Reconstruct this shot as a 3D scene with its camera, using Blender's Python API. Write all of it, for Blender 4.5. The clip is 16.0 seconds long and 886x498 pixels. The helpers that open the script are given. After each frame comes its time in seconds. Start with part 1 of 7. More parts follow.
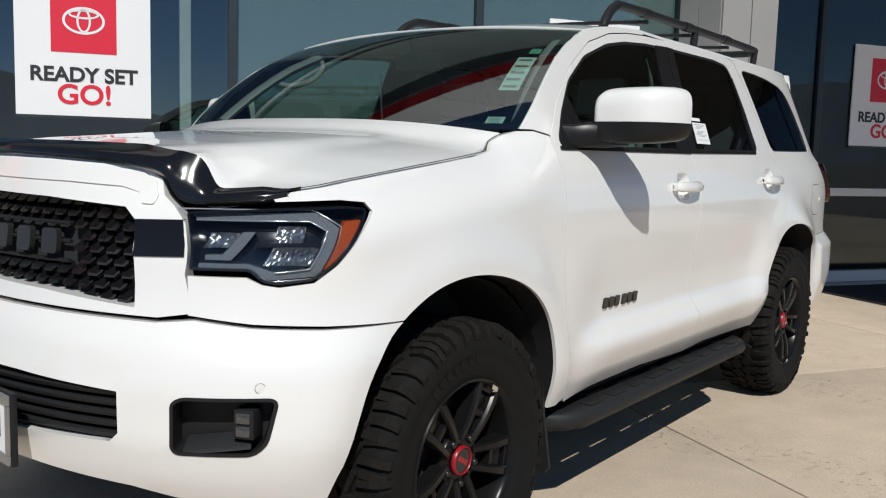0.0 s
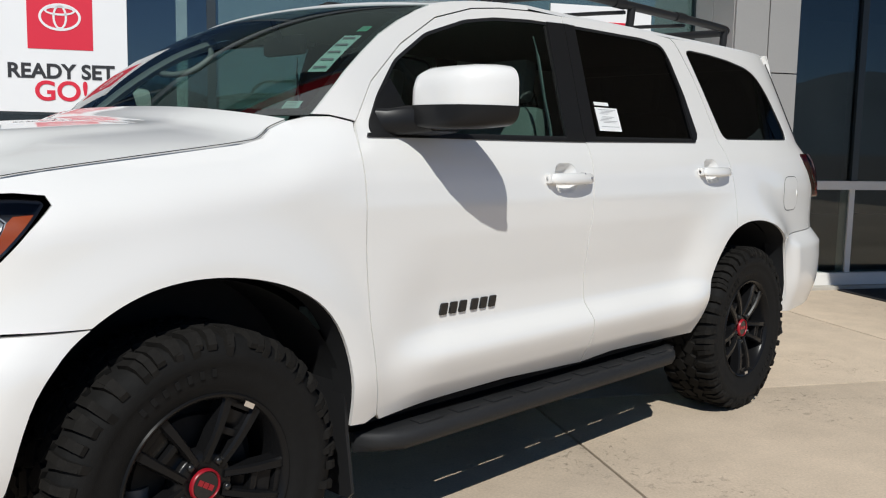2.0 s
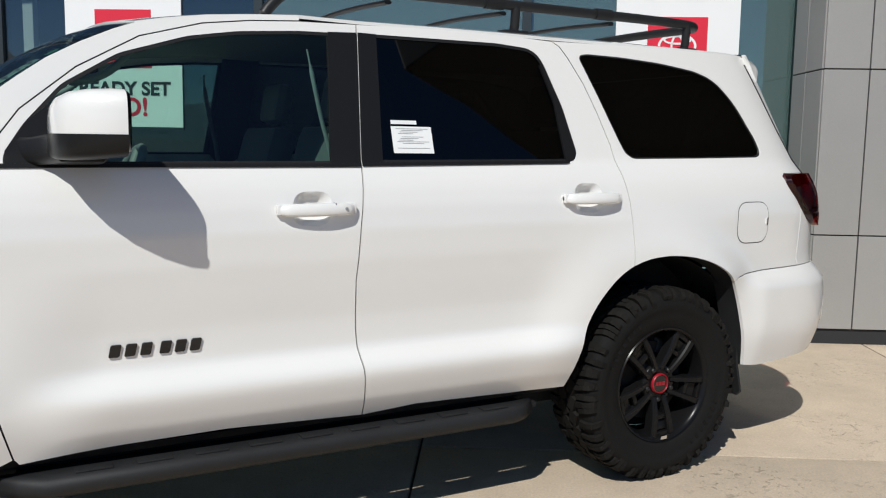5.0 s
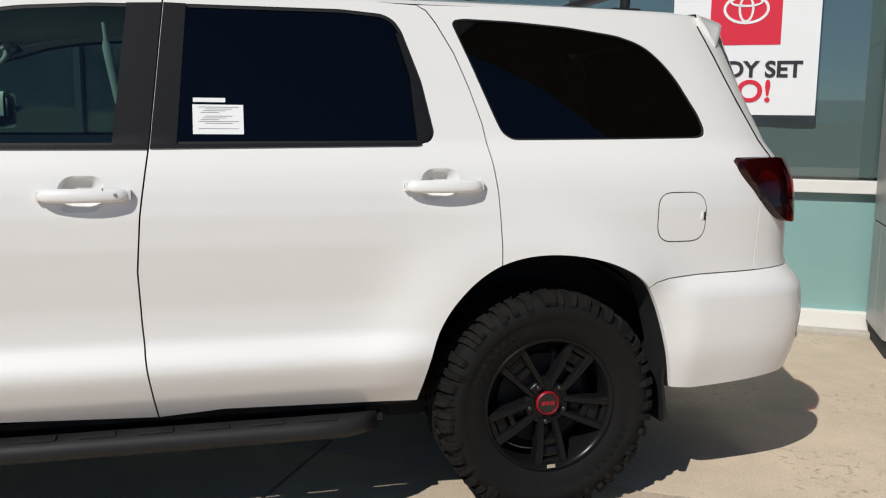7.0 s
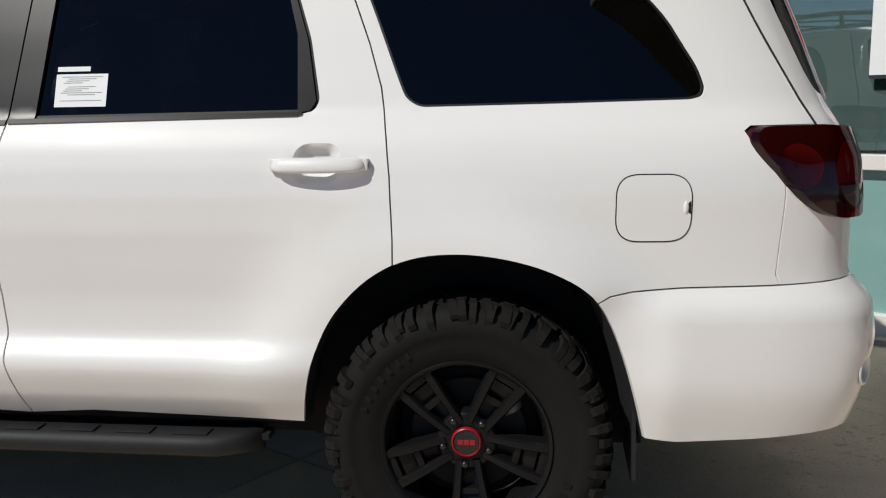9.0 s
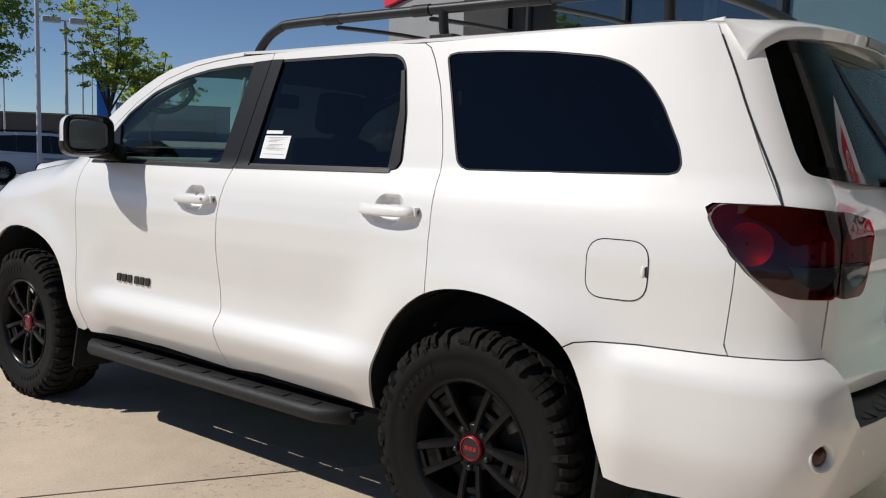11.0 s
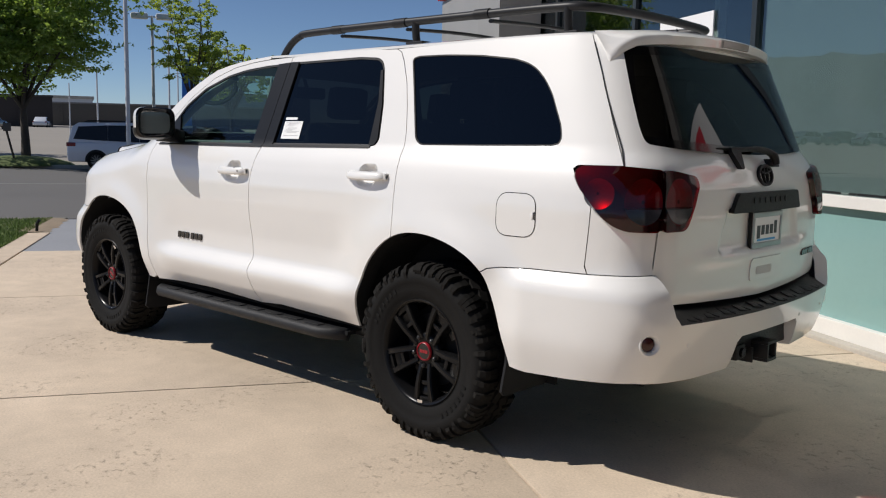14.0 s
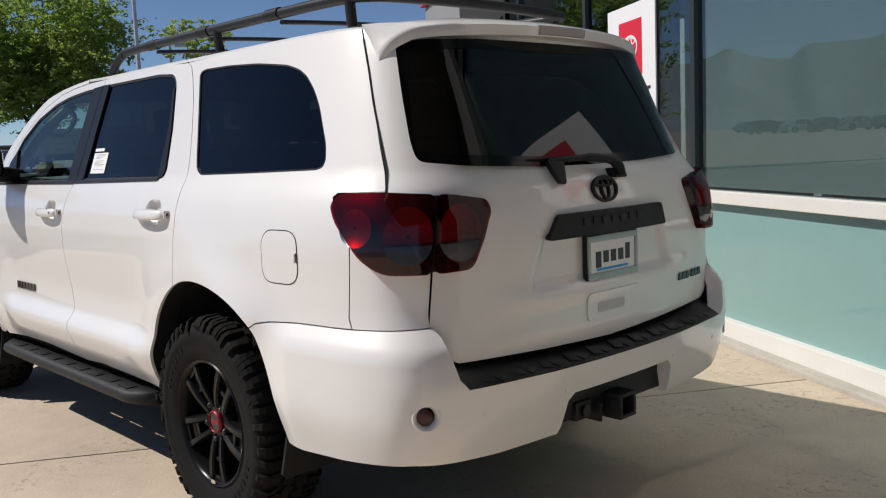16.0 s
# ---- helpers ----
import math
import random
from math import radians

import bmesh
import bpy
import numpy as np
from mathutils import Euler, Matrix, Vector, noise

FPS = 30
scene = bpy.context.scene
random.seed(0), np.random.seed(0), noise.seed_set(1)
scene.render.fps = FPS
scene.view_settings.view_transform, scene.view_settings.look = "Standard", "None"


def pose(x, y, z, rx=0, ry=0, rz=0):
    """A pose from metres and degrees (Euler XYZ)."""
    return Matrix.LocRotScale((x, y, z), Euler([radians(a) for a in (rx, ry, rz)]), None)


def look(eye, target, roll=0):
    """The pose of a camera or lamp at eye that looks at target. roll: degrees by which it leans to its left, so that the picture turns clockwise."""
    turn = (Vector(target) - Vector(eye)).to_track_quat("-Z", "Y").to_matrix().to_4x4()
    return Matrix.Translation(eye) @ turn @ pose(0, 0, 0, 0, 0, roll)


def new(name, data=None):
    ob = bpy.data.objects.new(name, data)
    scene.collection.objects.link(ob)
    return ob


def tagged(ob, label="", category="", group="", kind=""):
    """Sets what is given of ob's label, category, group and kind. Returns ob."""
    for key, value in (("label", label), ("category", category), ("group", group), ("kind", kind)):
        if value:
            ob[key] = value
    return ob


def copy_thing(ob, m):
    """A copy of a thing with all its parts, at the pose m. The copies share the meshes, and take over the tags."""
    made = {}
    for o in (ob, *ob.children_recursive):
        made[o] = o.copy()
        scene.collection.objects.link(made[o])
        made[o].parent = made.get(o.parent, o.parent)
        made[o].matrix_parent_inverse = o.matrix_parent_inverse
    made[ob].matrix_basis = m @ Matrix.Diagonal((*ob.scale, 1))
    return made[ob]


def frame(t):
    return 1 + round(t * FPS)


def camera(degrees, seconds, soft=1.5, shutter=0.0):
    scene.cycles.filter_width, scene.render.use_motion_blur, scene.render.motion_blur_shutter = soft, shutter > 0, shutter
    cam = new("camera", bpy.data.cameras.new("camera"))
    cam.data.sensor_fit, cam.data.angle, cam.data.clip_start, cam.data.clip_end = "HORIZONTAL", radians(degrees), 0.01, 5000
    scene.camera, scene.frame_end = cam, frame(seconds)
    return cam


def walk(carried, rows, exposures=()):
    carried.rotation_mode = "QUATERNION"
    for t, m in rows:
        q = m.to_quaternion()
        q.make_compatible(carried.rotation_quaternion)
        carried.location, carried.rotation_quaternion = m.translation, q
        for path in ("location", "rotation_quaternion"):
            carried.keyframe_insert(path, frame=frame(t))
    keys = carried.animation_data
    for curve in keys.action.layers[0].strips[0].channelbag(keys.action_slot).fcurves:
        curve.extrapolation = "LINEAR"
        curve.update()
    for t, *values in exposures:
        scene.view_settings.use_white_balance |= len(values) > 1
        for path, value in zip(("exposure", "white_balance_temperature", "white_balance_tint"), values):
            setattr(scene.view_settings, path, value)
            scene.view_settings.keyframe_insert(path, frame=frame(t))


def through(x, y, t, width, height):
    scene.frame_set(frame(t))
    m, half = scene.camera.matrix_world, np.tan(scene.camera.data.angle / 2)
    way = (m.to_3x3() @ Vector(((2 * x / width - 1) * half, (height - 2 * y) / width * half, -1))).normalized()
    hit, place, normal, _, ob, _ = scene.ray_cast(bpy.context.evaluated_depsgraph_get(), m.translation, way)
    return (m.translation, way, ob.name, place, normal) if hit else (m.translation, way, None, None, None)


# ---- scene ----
cam = camera(53.4, 16.0, 1.15)
PATH = [
    (0, (-3.582, -2.457, 1.308), (-2.003, -1.249, 1.091), 1.6),
    (0.5, (-3.398, -2.628, 1.311), (-1.835, -1.396, 1.107), 2.4),
    (1, (-3.201, -2.703, 1.298), (-1.65, -1.459, 1.084), 2.0),
    (1.5, (-2.944, -2.787, 1.305), (-1.429, -1.502, 1.072), 1.3),
    (2, (-2.722, -2.975, 1.304), (-1.294, -1.595, 1.074), 1.1),
    (2.5, (-2.474, -3.186, 1.309), (-1.1, -1.751, 1.078), 1.1),
    (3, (-2.167, -3.293, 1.304), (-0.848, -1.806, 1.082), 0.7),
    (3.5, (-1.907, -3.445, 1.313), (-0.663, -1.893, 1.113), 0.6),
    (6, (-0.359, -3.86, 1.469), (0.404, -2.031, 1.203), 0.7),
    (6.5, (-0.005, -3.877, 1.436), (0.667, -2.012, 1.172), 0.6),
    (7, (0.39, -3.909, 1.442), (0.887, -1.995, 1.148), 0.6),
    (7.5, (0.754, -3.757, 1.438), (1.116, -1.814, 1.128), 0.1),
    (8, (1.113, -3.597, 1.409), (1.262, -1.628, 1.093), -0.3),
    (8.5, (1.433, -3.4, 1.382), (1.409, -1.429, 1.045), -0.9),
    (11, (3.284, -3.386, 1.417), (2.054, -1.823, 1.205), 1.7),
    (11.5, (3.538, -3.593, 1.435), (2.203, -2.119, 1.222), 1.2),
    (12, (3.788, -3.757, 1.406), (2.411, -2.324, 1.184), 1.6),
    (12.5, (3.964, -3.917, 1.385), (2.589, -2.486, 1.137), 1.1),
    (13, (4.08, -4.077, 1.405), (2.802, -2.563, 1.133), 0.7),
    (13.5, (4.201, -4.039, 1.438), (2.933, -2.515, 1.173), 0.3),
    (14, (4.365, -3.861, 1.395), (3.003, -2.418, 1.148), 1.1),
    (14.5, (4.397, -3.626, 1.404), (2.988, -2.23, 1.145), 0.1),
    (15, (4.409, -3.333, 1.43), (3.004, -1.93, 1.187), -1.1),
    (15.5, (4.502, -2.948, 1.419), (3.082, -1.557, 1.193), -1.2),
    (16, (4.606, -2.612, 1.43), (3.158, -1.251, 1.204), -2.4),
]
walk(cam, [(t, look(eye, target, roll)) for t, eye, target, roll in PATH],
     [(0.0, -0.05, 6380, 8), (3.5, -0.02, 6330, 8), (6.0, -0.02, 6400, 8), (7.2, -0.08, 6500, 9), (8.5, -0.18, 6500, 9), (10.0, -0.08, 6500, 9), (11.0, 0.0, 6550, 10), (16.0, 0.03, 6600, 12)])

# ---- light ----
SUN_TO = Vector((0.705, 0.68, -1.01)).normalized()        # the way the sunlight travels
world = bpy.data.worlds.new("sky")
scene.world = world
world.use_nodes = True
wn = world.node_tree
sky = wn.nodes.new("ShaderNodeTexSky")
sky.sky_type, sky.sun_disc = "NISHITA", False
sky.sun_elevation = math.asin(-SUN_TO.z)
sky.sun_rotation = math.atan2(-SUN_TO.x, -SUN_TO.y)
sky.air_density, sky.dust_density, sky.ozone_density = 0.75, 0.02, 5.0
sky.altitude = 1300
wn.links.new(sky.outputs[0], wn.nodes["Background"].inputs[0])
wn.nodes["Background"].inputs[1].default_value = 0.076
sun = new("sun", bpy.data.lights.new("sun", "SUN"))
sun.data.energy, sun.data.angle, sun.data.color = 4.15, radians(0.53), (1.0, 0.97, 0.915)
sun.matrix_world = look((0, 0, 30), Vector((0, 0, 30)) + SUN_TO)
# added lamps stand in for the sunlight that the showroom's panes throw back onto the slab: narrow beams before each
# bare stretch of glass
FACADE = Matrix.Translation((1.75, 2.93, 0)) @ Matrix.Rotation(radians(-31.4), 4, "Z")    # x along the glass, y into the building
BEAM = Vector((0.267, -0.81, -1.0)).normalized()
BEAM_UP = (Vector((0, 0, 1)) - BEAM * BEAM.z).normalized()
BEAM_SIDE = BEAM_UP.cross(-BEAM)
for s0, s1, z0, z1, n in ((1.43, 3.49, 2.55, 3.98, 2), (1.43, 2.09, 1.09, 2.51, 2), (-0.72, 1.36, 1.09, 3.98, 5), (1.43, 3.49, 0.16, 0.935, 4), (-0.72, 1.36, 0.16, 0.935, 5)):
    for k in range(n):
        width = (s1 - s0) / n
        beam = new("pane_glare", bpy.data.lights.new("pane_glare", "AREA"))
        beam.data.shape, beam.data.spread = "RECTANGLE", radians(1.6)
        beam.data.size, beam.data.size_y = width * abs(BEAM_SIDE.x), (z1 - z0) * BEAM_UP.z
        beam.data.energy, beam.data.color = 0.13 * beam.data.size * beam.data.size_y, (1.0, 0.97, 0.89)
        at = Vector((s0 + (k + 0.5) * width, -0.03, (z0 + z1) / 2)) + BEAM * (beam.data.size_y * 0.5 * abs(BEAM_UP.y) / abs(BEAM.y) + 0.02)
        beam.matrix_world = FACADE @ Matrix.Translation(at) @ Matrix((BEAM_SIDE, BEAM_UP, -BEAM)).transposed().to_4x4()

# ---- materials ----
MATS = {}


def mat(name, color, rough=0.5, metal=0.0, grain=0.0, grain_size=40.0, bump=0.0, bump_size=60.0, stain=0.0, stain_size=2.0, coat=0.0, vary=0.0, island=0.0, spec=0.5):
    """A surface with fine grain, larger stains and relief."""
    if name in MATS:
        return MATS[name]
    m = bpy.data.materials.new(name)
    MATS[name] = m
    m.use_nodes = True
    t = m.node_tree
    p = t.nodes["Principled BSDF"]
    p.inputs["Roughness"].default_value, p.inputs["Metallic"].default_value = rough, metal
    p.inputs["Specular IOR Level"].default_value = spec
    p.inputs["Coat Weight"].default_value = coat
    p.inputs["Coat Roughness"].default_value = 0.05
    where = t.nodes.new("ShaderNodeTexCoord").outputs["Object"]
    value = t.nodes.new("ShaderNodeRGB")
    value.outputs[0].default_value = (*color, 1)
    last = value.outputs[0]

    def scaled(source, amount):
        nonlocal last
        k = t.nodes.new("ShaderNodeMapRange")
        k.inputs["To Min"].default_value, k.inputs["To Max"].default_value = 1 - amount, 1 + amount
        t.links.new(source, k.inputs["Value"])
        mul = t.nodes.new("ShaderNodeVectorMath")
        mul.operation = "SCALE"
        t.links.new(last, mul.inputs[0])
        t.links.new(k.outputs[0], mul.inputs["Scale"])
        last = mul.outputs[0]
        return k.outputs[0]

    def noisy(size, detail):
        n = t.nodes.new("ShaderNodeTexNoise")
        n.inputs["Scale"].default_value, n.inputs["Detail"].default_value = size, detail
        t.links.new(where, n.inputs["Vector"])
        return n.outputs["Fac"]

    if grain:
        scaled(noisy(grain_size, 6), grain)
    if stain:
        s = noisy(stain_size, 5)
        scaled(s, stain)
        r = t.nodes.new("ShaderNodeMapRange")
        r.inputs["To Min"].default_value, r.inputs["To Max"].default_value = max(0.02, rough * 0.8), min(1, rough * 1.2)
        t.links.new(s, r.inputs["Value"])
        t.links.new(r.outputs[0], p.inputs["Roughness"])
    if vary:
        scaled(t.nodes.new("ShaderNodeObjectInfo").outputs["Random"], vary)
    if island:
        scaled(t.nodes.new("ShaderNodeNewGeometry").outputs["Random Per Island"], island)
    if bump:
        b = t.nodes.new("ShaderNodeBump")
        b.inputs["Strength"].default_value, b.inputs["Distance"].default_value = bump, 0.004
        t.links.new(noisy(bump_size, 5), b.inputs["Height"])
        t.links.new(b.outputs[0], p.inputs["Normal"])
    t.links.new(last, p.inputs["Base Color"])
    return m


def glass(name, tint, gloss=0.02, base=0.0):
    """A thin tinted pane: what is behind shows dimmed, and the pane mirrors by Fresnel."""
    if name in MATS:
        return MATS[name]
    m = bpy.data.materials.new(name)
    MATS[name] = m
    m.use_nodes = True
    t = m.node_tree
    t.nodes.remove(t.nodes["Principled BSDF"])
    see, shine, mix, lw, pw, k = (t.nodes.new("ShaderNode" + k) for k in ("BsdfTransparent", "BsdfGlossy", "MixShader", "LayerWeight", "Math", "Math"))
    see.inputs[0].default_value = (*tint, 1)
    shine.inputs["Roughness"].default_value = gloss
    lw.inputs["Blend"].default_value = 0.5
    pw.operation, k.operation = "POWER", "MULTIPLY_ADD"
    pw.inputs[1].default_value, k.inputs[1].default_value, k.inputs[2].default_value = 5.0, 0.95 - base, 0.05 + base
    t.links.new(lw.outputs["Facing"], pw.inputs[0])
    t.links.new(pw.outputs[0], k.inputs[0])
    t.links.new(k.outputs[0], mix.inputs[0])
    t.links.new(see.outputs[0], mix.inputs[1])
    t.links.new(shine.outputs[0], mix.inputs[2])
    t.links.new(mix.outputs[0], t.nodes["Material Output"].inputs[0])
    return m


WHITE = mat("white_paint", (0.762, 0.752, 0.727), 0.42, coat=1.0, grain=0.012, grain_size=300, stain=0.012, stain_size=3, spec=0.3)
WHITE.node_tree.nodes["Principled BSDF"].inputs["Coat IOR"].default_value = 1.6
SATIN_BLACK = mat("satin_black_trim", (0.011, 0.011, 0.0115), 0.34, grain=0.1, grain_size=150, spec=0.22)
BLACK_GLOSS = mat("gloss_black_plastic", (0.008, 0.008, 0.009), 0.12, grain=0.1, grain_size=90)
BLACK = mat("black_plastic", (0.016, 0.016, 0.0168), 0.45, grain=0.15, grain_size=200, bump=0.15, bump_size=700, spec=0.2)
GREY_PLASTIC = mat("grained_dark_plastic", (0.015, 0.0155, 0.0165), 0.55, spec=0.3, grain=0.2, grain_size=150, bump=0.3, bump_size=500, stain=0.15, stain_size=6)
RUBBER = mat("tyre_rubber", (0.0085, 0.0083, 0.0080), 0.75, spec=0.15, grain=0.25, grain_size=60, bump=0.25, bump_size=300, stain=0.3, stain_size=7)
TREAD = mat("dusty_tread_rubber", (0.0118, 0.0110, 0.0100), 0.85, spec=0.12, grain=0.35, grain_size=45, bump=0.3, bump_size=250, stain=0.35, stain_size=9, island=0.15)
GAP = mat("dark_gap", (0.013, 0.0135, 0.0145), 0.9)
UNDER = mat("underbody", (0.012, 0.0125, 0.0135), 0.9, spec=0.2, grain=0.3, grain_size=20)
RIM = mat("satin_black_alloy", (0.0075, 0.0075, 0.008), 0.26, 0.0, spec=0.16, grain=0.1, grain_size=120)
RED = mat("red_enamel", (0.27, 0.006, 0.014), 0.35, grain=0.06, grain_size=80)
STEEL_DARK = mat("dark_brake_iron", (0.02, 0.019, 0.018), 0.8, 0.1, spec=0.3, grain=0.3, grain_size=40)
STEEL = mat("brake_steel", (0.28, 0.28, 0.28), 0.4, 1.0, grain=0.2, grain_size=50)
CHROME = mat("chrome", (0.75, 0.75, 0.76), 0.12, 1.0, grain=0.05, grain_size=100)
AMBER = mat("amber_reflector", (0.36, 0.062, 0.010), 0.15, grain=0.25, grain_size=200)
PAPER = mat("white_paper", (0.78, 0.79, 0.78), 0.7, grain=0.03, grain_size=200)
PAPER_GREEN = mat("green_tinted_paper", (0.45, 0.66, 0.58), 0.6, grain=0.03, grain_size=200)
INK_GREY = mat("grey_ink", (0.25, 0.25, 0.27), 0.6)
INK_BLUE = mat("blue_ink", (0.03, 0.30, 0.62), 0.5)
LEATHER = mat("grey_leather", (0.16, 0.16, 0.16), 0.55, grain=0.15, grain_size=120, bump=0.3, bump_size=300)
CABIN = mat("dark_cabin_plastic", (0.03, 0.03, 0.032), 0.6, grain=0.15, grain_size=100)
PANE_CLEAR = glass("windscreen_glass", (0.62, 0.72, 0.68), 0.02, 0.15)
PANE_TINT = glass("front_door_glass", (0.56, 0.75, 0.68), 0.02, 0.012)
PANE_REAR = glass("rear_privacy_glass", (0.012, 0.013, 0.015), 0.02, 0.012)
PANE_DARK = glass("privacy_glass", (0.026, 0.026, 0.026), 0.02, 0.005)
CLEAR = glass("clear_lens", (0.86, 0.88, 0.9), 0.03)


def leafy(name, color, through):
    """Thin leaves: part of the light goes through them."""
    m = mat(name, color, 0.5, island=0.35, stain=0.25, stain_size=0.5)
    t = m.node_tree
    p = t.nodes["Principled BSDF"]
    tr, mix = t.nodes.new("ShaderNodeBsdfTranslucent"), t.nodes.new("ShaderNodeMixShader")
    tr.inputs[0].default_value = (*through, 1)
    mix.inputs[0].default_value = 0.5
    t.links.new(p.outputs[0], mix.inputs[1])
    t.links.new(tr.outputs[0], mix.inputs[2])
    t.links.new(mix.outputs[0], t.nodes["Material Output"].inputs[0])
    return m


def paving(name, color):
    """Weathered cast concrete: blotches, broom grain, worn patches where the skin has spalled, small pits."""
    m = bpy.data.materials.new(name)
    MATS[name] = m
    m.use_nodes = True
    t = m.node_tree
    p = t.nodes["Principled BSDF"]
    p.inputs["Roughness"].default_value = 0.8
    where = t.nodes.new("ShaderNodeTexCoord").outputs["Object"]

    def noisy(size, detail, rough=0.6):
        n = t.nodes.new("ShaderNodeTexNoise")
        n.inputs["Scale"].default_value, n.inputs["Detail"].default_value, n.inputs["Roughness"].default_value = size, detail, rough
        t.links.new(where, n.inputs["Vector"])
        return n.outputs["Fac"]

    def span(value, a, b, lo, hi):
        r = t.nodes.new("ShaderNodeMapRange")
        for key, x in (("From Min", a), ("From Max", b), ("To Min", lo), ("To Max", hi)):
            r.inputs[key].default_value = x
        t.links.new(value, r.inputs["Value"])
        return r.outputs[0]

    def math_(op, a, b):
        n = t.nodes.new("ShaderNodeMath")
        n.operation = op
        for i, x in enumerate((a, b)):
            if isinstance(x, (int, float)):
                n.inputs[i].default_value = x
            else:
                t.links.new(x, n.inputs[i])
        return n.outputs[0]

    blotch = span(noisy(0.7, 6), 0.3, 0.7, 0.88, 1.10)
    mid_ = span(noisy(5.0, 5), 0.3, 0.7, 0.93, 1.07)
    fine = span(noisy(90.0, 4), 0.25, 0.75, 0.86, 1.14)
    zone = span(noisy(1.1, 4), 0.48, 0.62, 0.0, 1.0)
    chips = math_("MULTIPLY", zone, span(noisy(24.0, 5, 0.72), 0.575, 0.62, 0.0, 1.0))
    pit = span(noisy(70.0, 2), 0.685, 0.715, 0.0, 1.0)
    hollow = math_("MAXIMUM", chips, pit)
    shade_ = math_("MULTIPLY", math_("MULTIPLY", blotch, mid_), fine)
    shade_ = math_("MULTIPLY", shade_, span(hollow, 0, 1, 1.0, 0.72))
    rgb = t.nodes.new("ShaderNodeRGB")
    rgb.outputs[0].default_value = (*color, 1)
    mul = t.nodes.new("ShaderNodeVectorMath")
    mul.operation = "SCALE"
    t.links.new(rgb.outputs[0], mul.inputs[0])
    t.links.new(shade_, mul.inputs["Scale"])
    t.links.new(mul.outputs[0], p.inputs["Base Color"])
    height = math_("SUBTRACT", math_("MULTIPLY", noisy(120.0, 4), 0.35), hollow)
    b = t.nodes.new("ShaderNodeBump")
    b.inputs["Strength"].default_value, b.inputs["Distance"].default_value = 0.7, 0.004
    t.links.new(height, b.inputs["Height"])
    t.links.new(b.outputs[0], p.inputs["Normal"])
    return m

# ---- mesh helpers ----
from mathutils.geometry import delaunay_2d_cdt


def part(name, bm, material, parent=None, label="", smooth=True):
    """Links a bmesh as one mesh object under a thing or part."""
    me = bpy.data.meshes.new(name)
    for f in bm.faces:
        f.smooth = smooth
    if smooth:
        bm.normal_update()
        for e in bm.edges:
            if len(e.link_faces) == 2 and e.calc_face_angle(0) > 1.1:
                e.smooth = False
    bm.to_mesh(me)
    bm.free()
    me.materials.append(material)
    ob = new(name, me)
    if parent:
        ob.parent = parent
    if label:
        ob["label"] = label
    return ob


def thing(name, label, category, group="", kind="", m=None):
    ob = tagged(new(name), label, category, group, kind)
    ob.empty_display_size = 0.2
    if m is not None:
        ob.matrix_world = m
    return ob


def box(bm, x0, x1, y0, y1, z0, z1, bevel=0.0, m=None):
    """A box with worn edges, in the bmesh; sharp faces unless bevelled."""
    made = bmesh.ops.create_cube(bm, size=1, matrix=Matrix.LocRotScale(((x0 + x1) / 2, (y0 + y1) / 2, (z0 + z1) / 2), None, (x1 - x0, y1 - y0, z1 - z0)))
    vs = made["verts"]
    if bevel:
        es = list({e for v in vs for e in v.link_edges})
        got = bmesh.ops.bevel(bm, geom=es, offset=bevel, segments=2, affect="EDGES", profile=0.6)
        vs = list({v for f in got["faces"] for v in f.verts} | {v for v in vs if v.is_valid})
    if m is not None:
        bmesh.ops.transform(bm, matrix=m, verts=vs)
    for v in vs:
        for e in v.link_edges:
            if len(e.link_faces) == 2 and e.calc_face_angle(0) > 0.9:
                e.smooth = False
    return vs


def lathe(bm, profile, n=48, m=None, closed=False):
    """Turns (radius, y) pairs round the y axis."""
    rings = [[bm.verts.new((r * math.cos(2 * math.pi * k / n), y, r * math.sin(2 * math.pi * k / n))) for k in range(n)] for r, y in profile]
    pairs = list(zip(rings, rings[1:])) + ([(rings[-1], rings[0])] if closed else [])
    for a, b in pairs:
        for k in range(n):
            bm.faces.new((a[k], a[(k + 1) % n], b[(k + 1) % n], b[k]))
    vs = [v for r in rings for v in r]
    if m is not None:
        bmesh.ops.transform(bm, matrix=m, verts=vs)
    return rings


def tube(bm, pts, radius, n=10, caps=True, flat=1.0):
    """A round bar along the points; radius may be one number or one a point."""
    pts = [Vector(p) for p in pts]
    radii = radius if isinstance(radius, (list, tuple)) else [radius] * len(pts)
    rings, side = [], None
    for k, p in enumerate(pts):
        way = (pts[min(k + 1, len(pts) - 1)] - pts[max(k - 1, 0)]).normalized()
        if side is None:
            side = way.orthogonal().normalized()
            if abs(way.z) < 0.9:
                side = way.cross(Vector((0, 0, 1))).normalized()
        side = (side - way * side.dot(way)).normalized()
        up = way.cross(side)
        rings.append([bm.verts.new(p + radii[k] * (math.cos(2 * math.pi * j / n) * side + flat * math.sin(2 * math.pi * j / n) * up)) for j in range(n)])
    for a, b in zip(rings, rings[1:]):
        for j in range(n):
            bm.faces.new((a[j], a[(j + 1) % n], b[(j + 1) % n], b[j]))
    if caps:
        bm.faces.new(rings[0][::-1])
        bm.faces.new(rings[-1])
    return rings


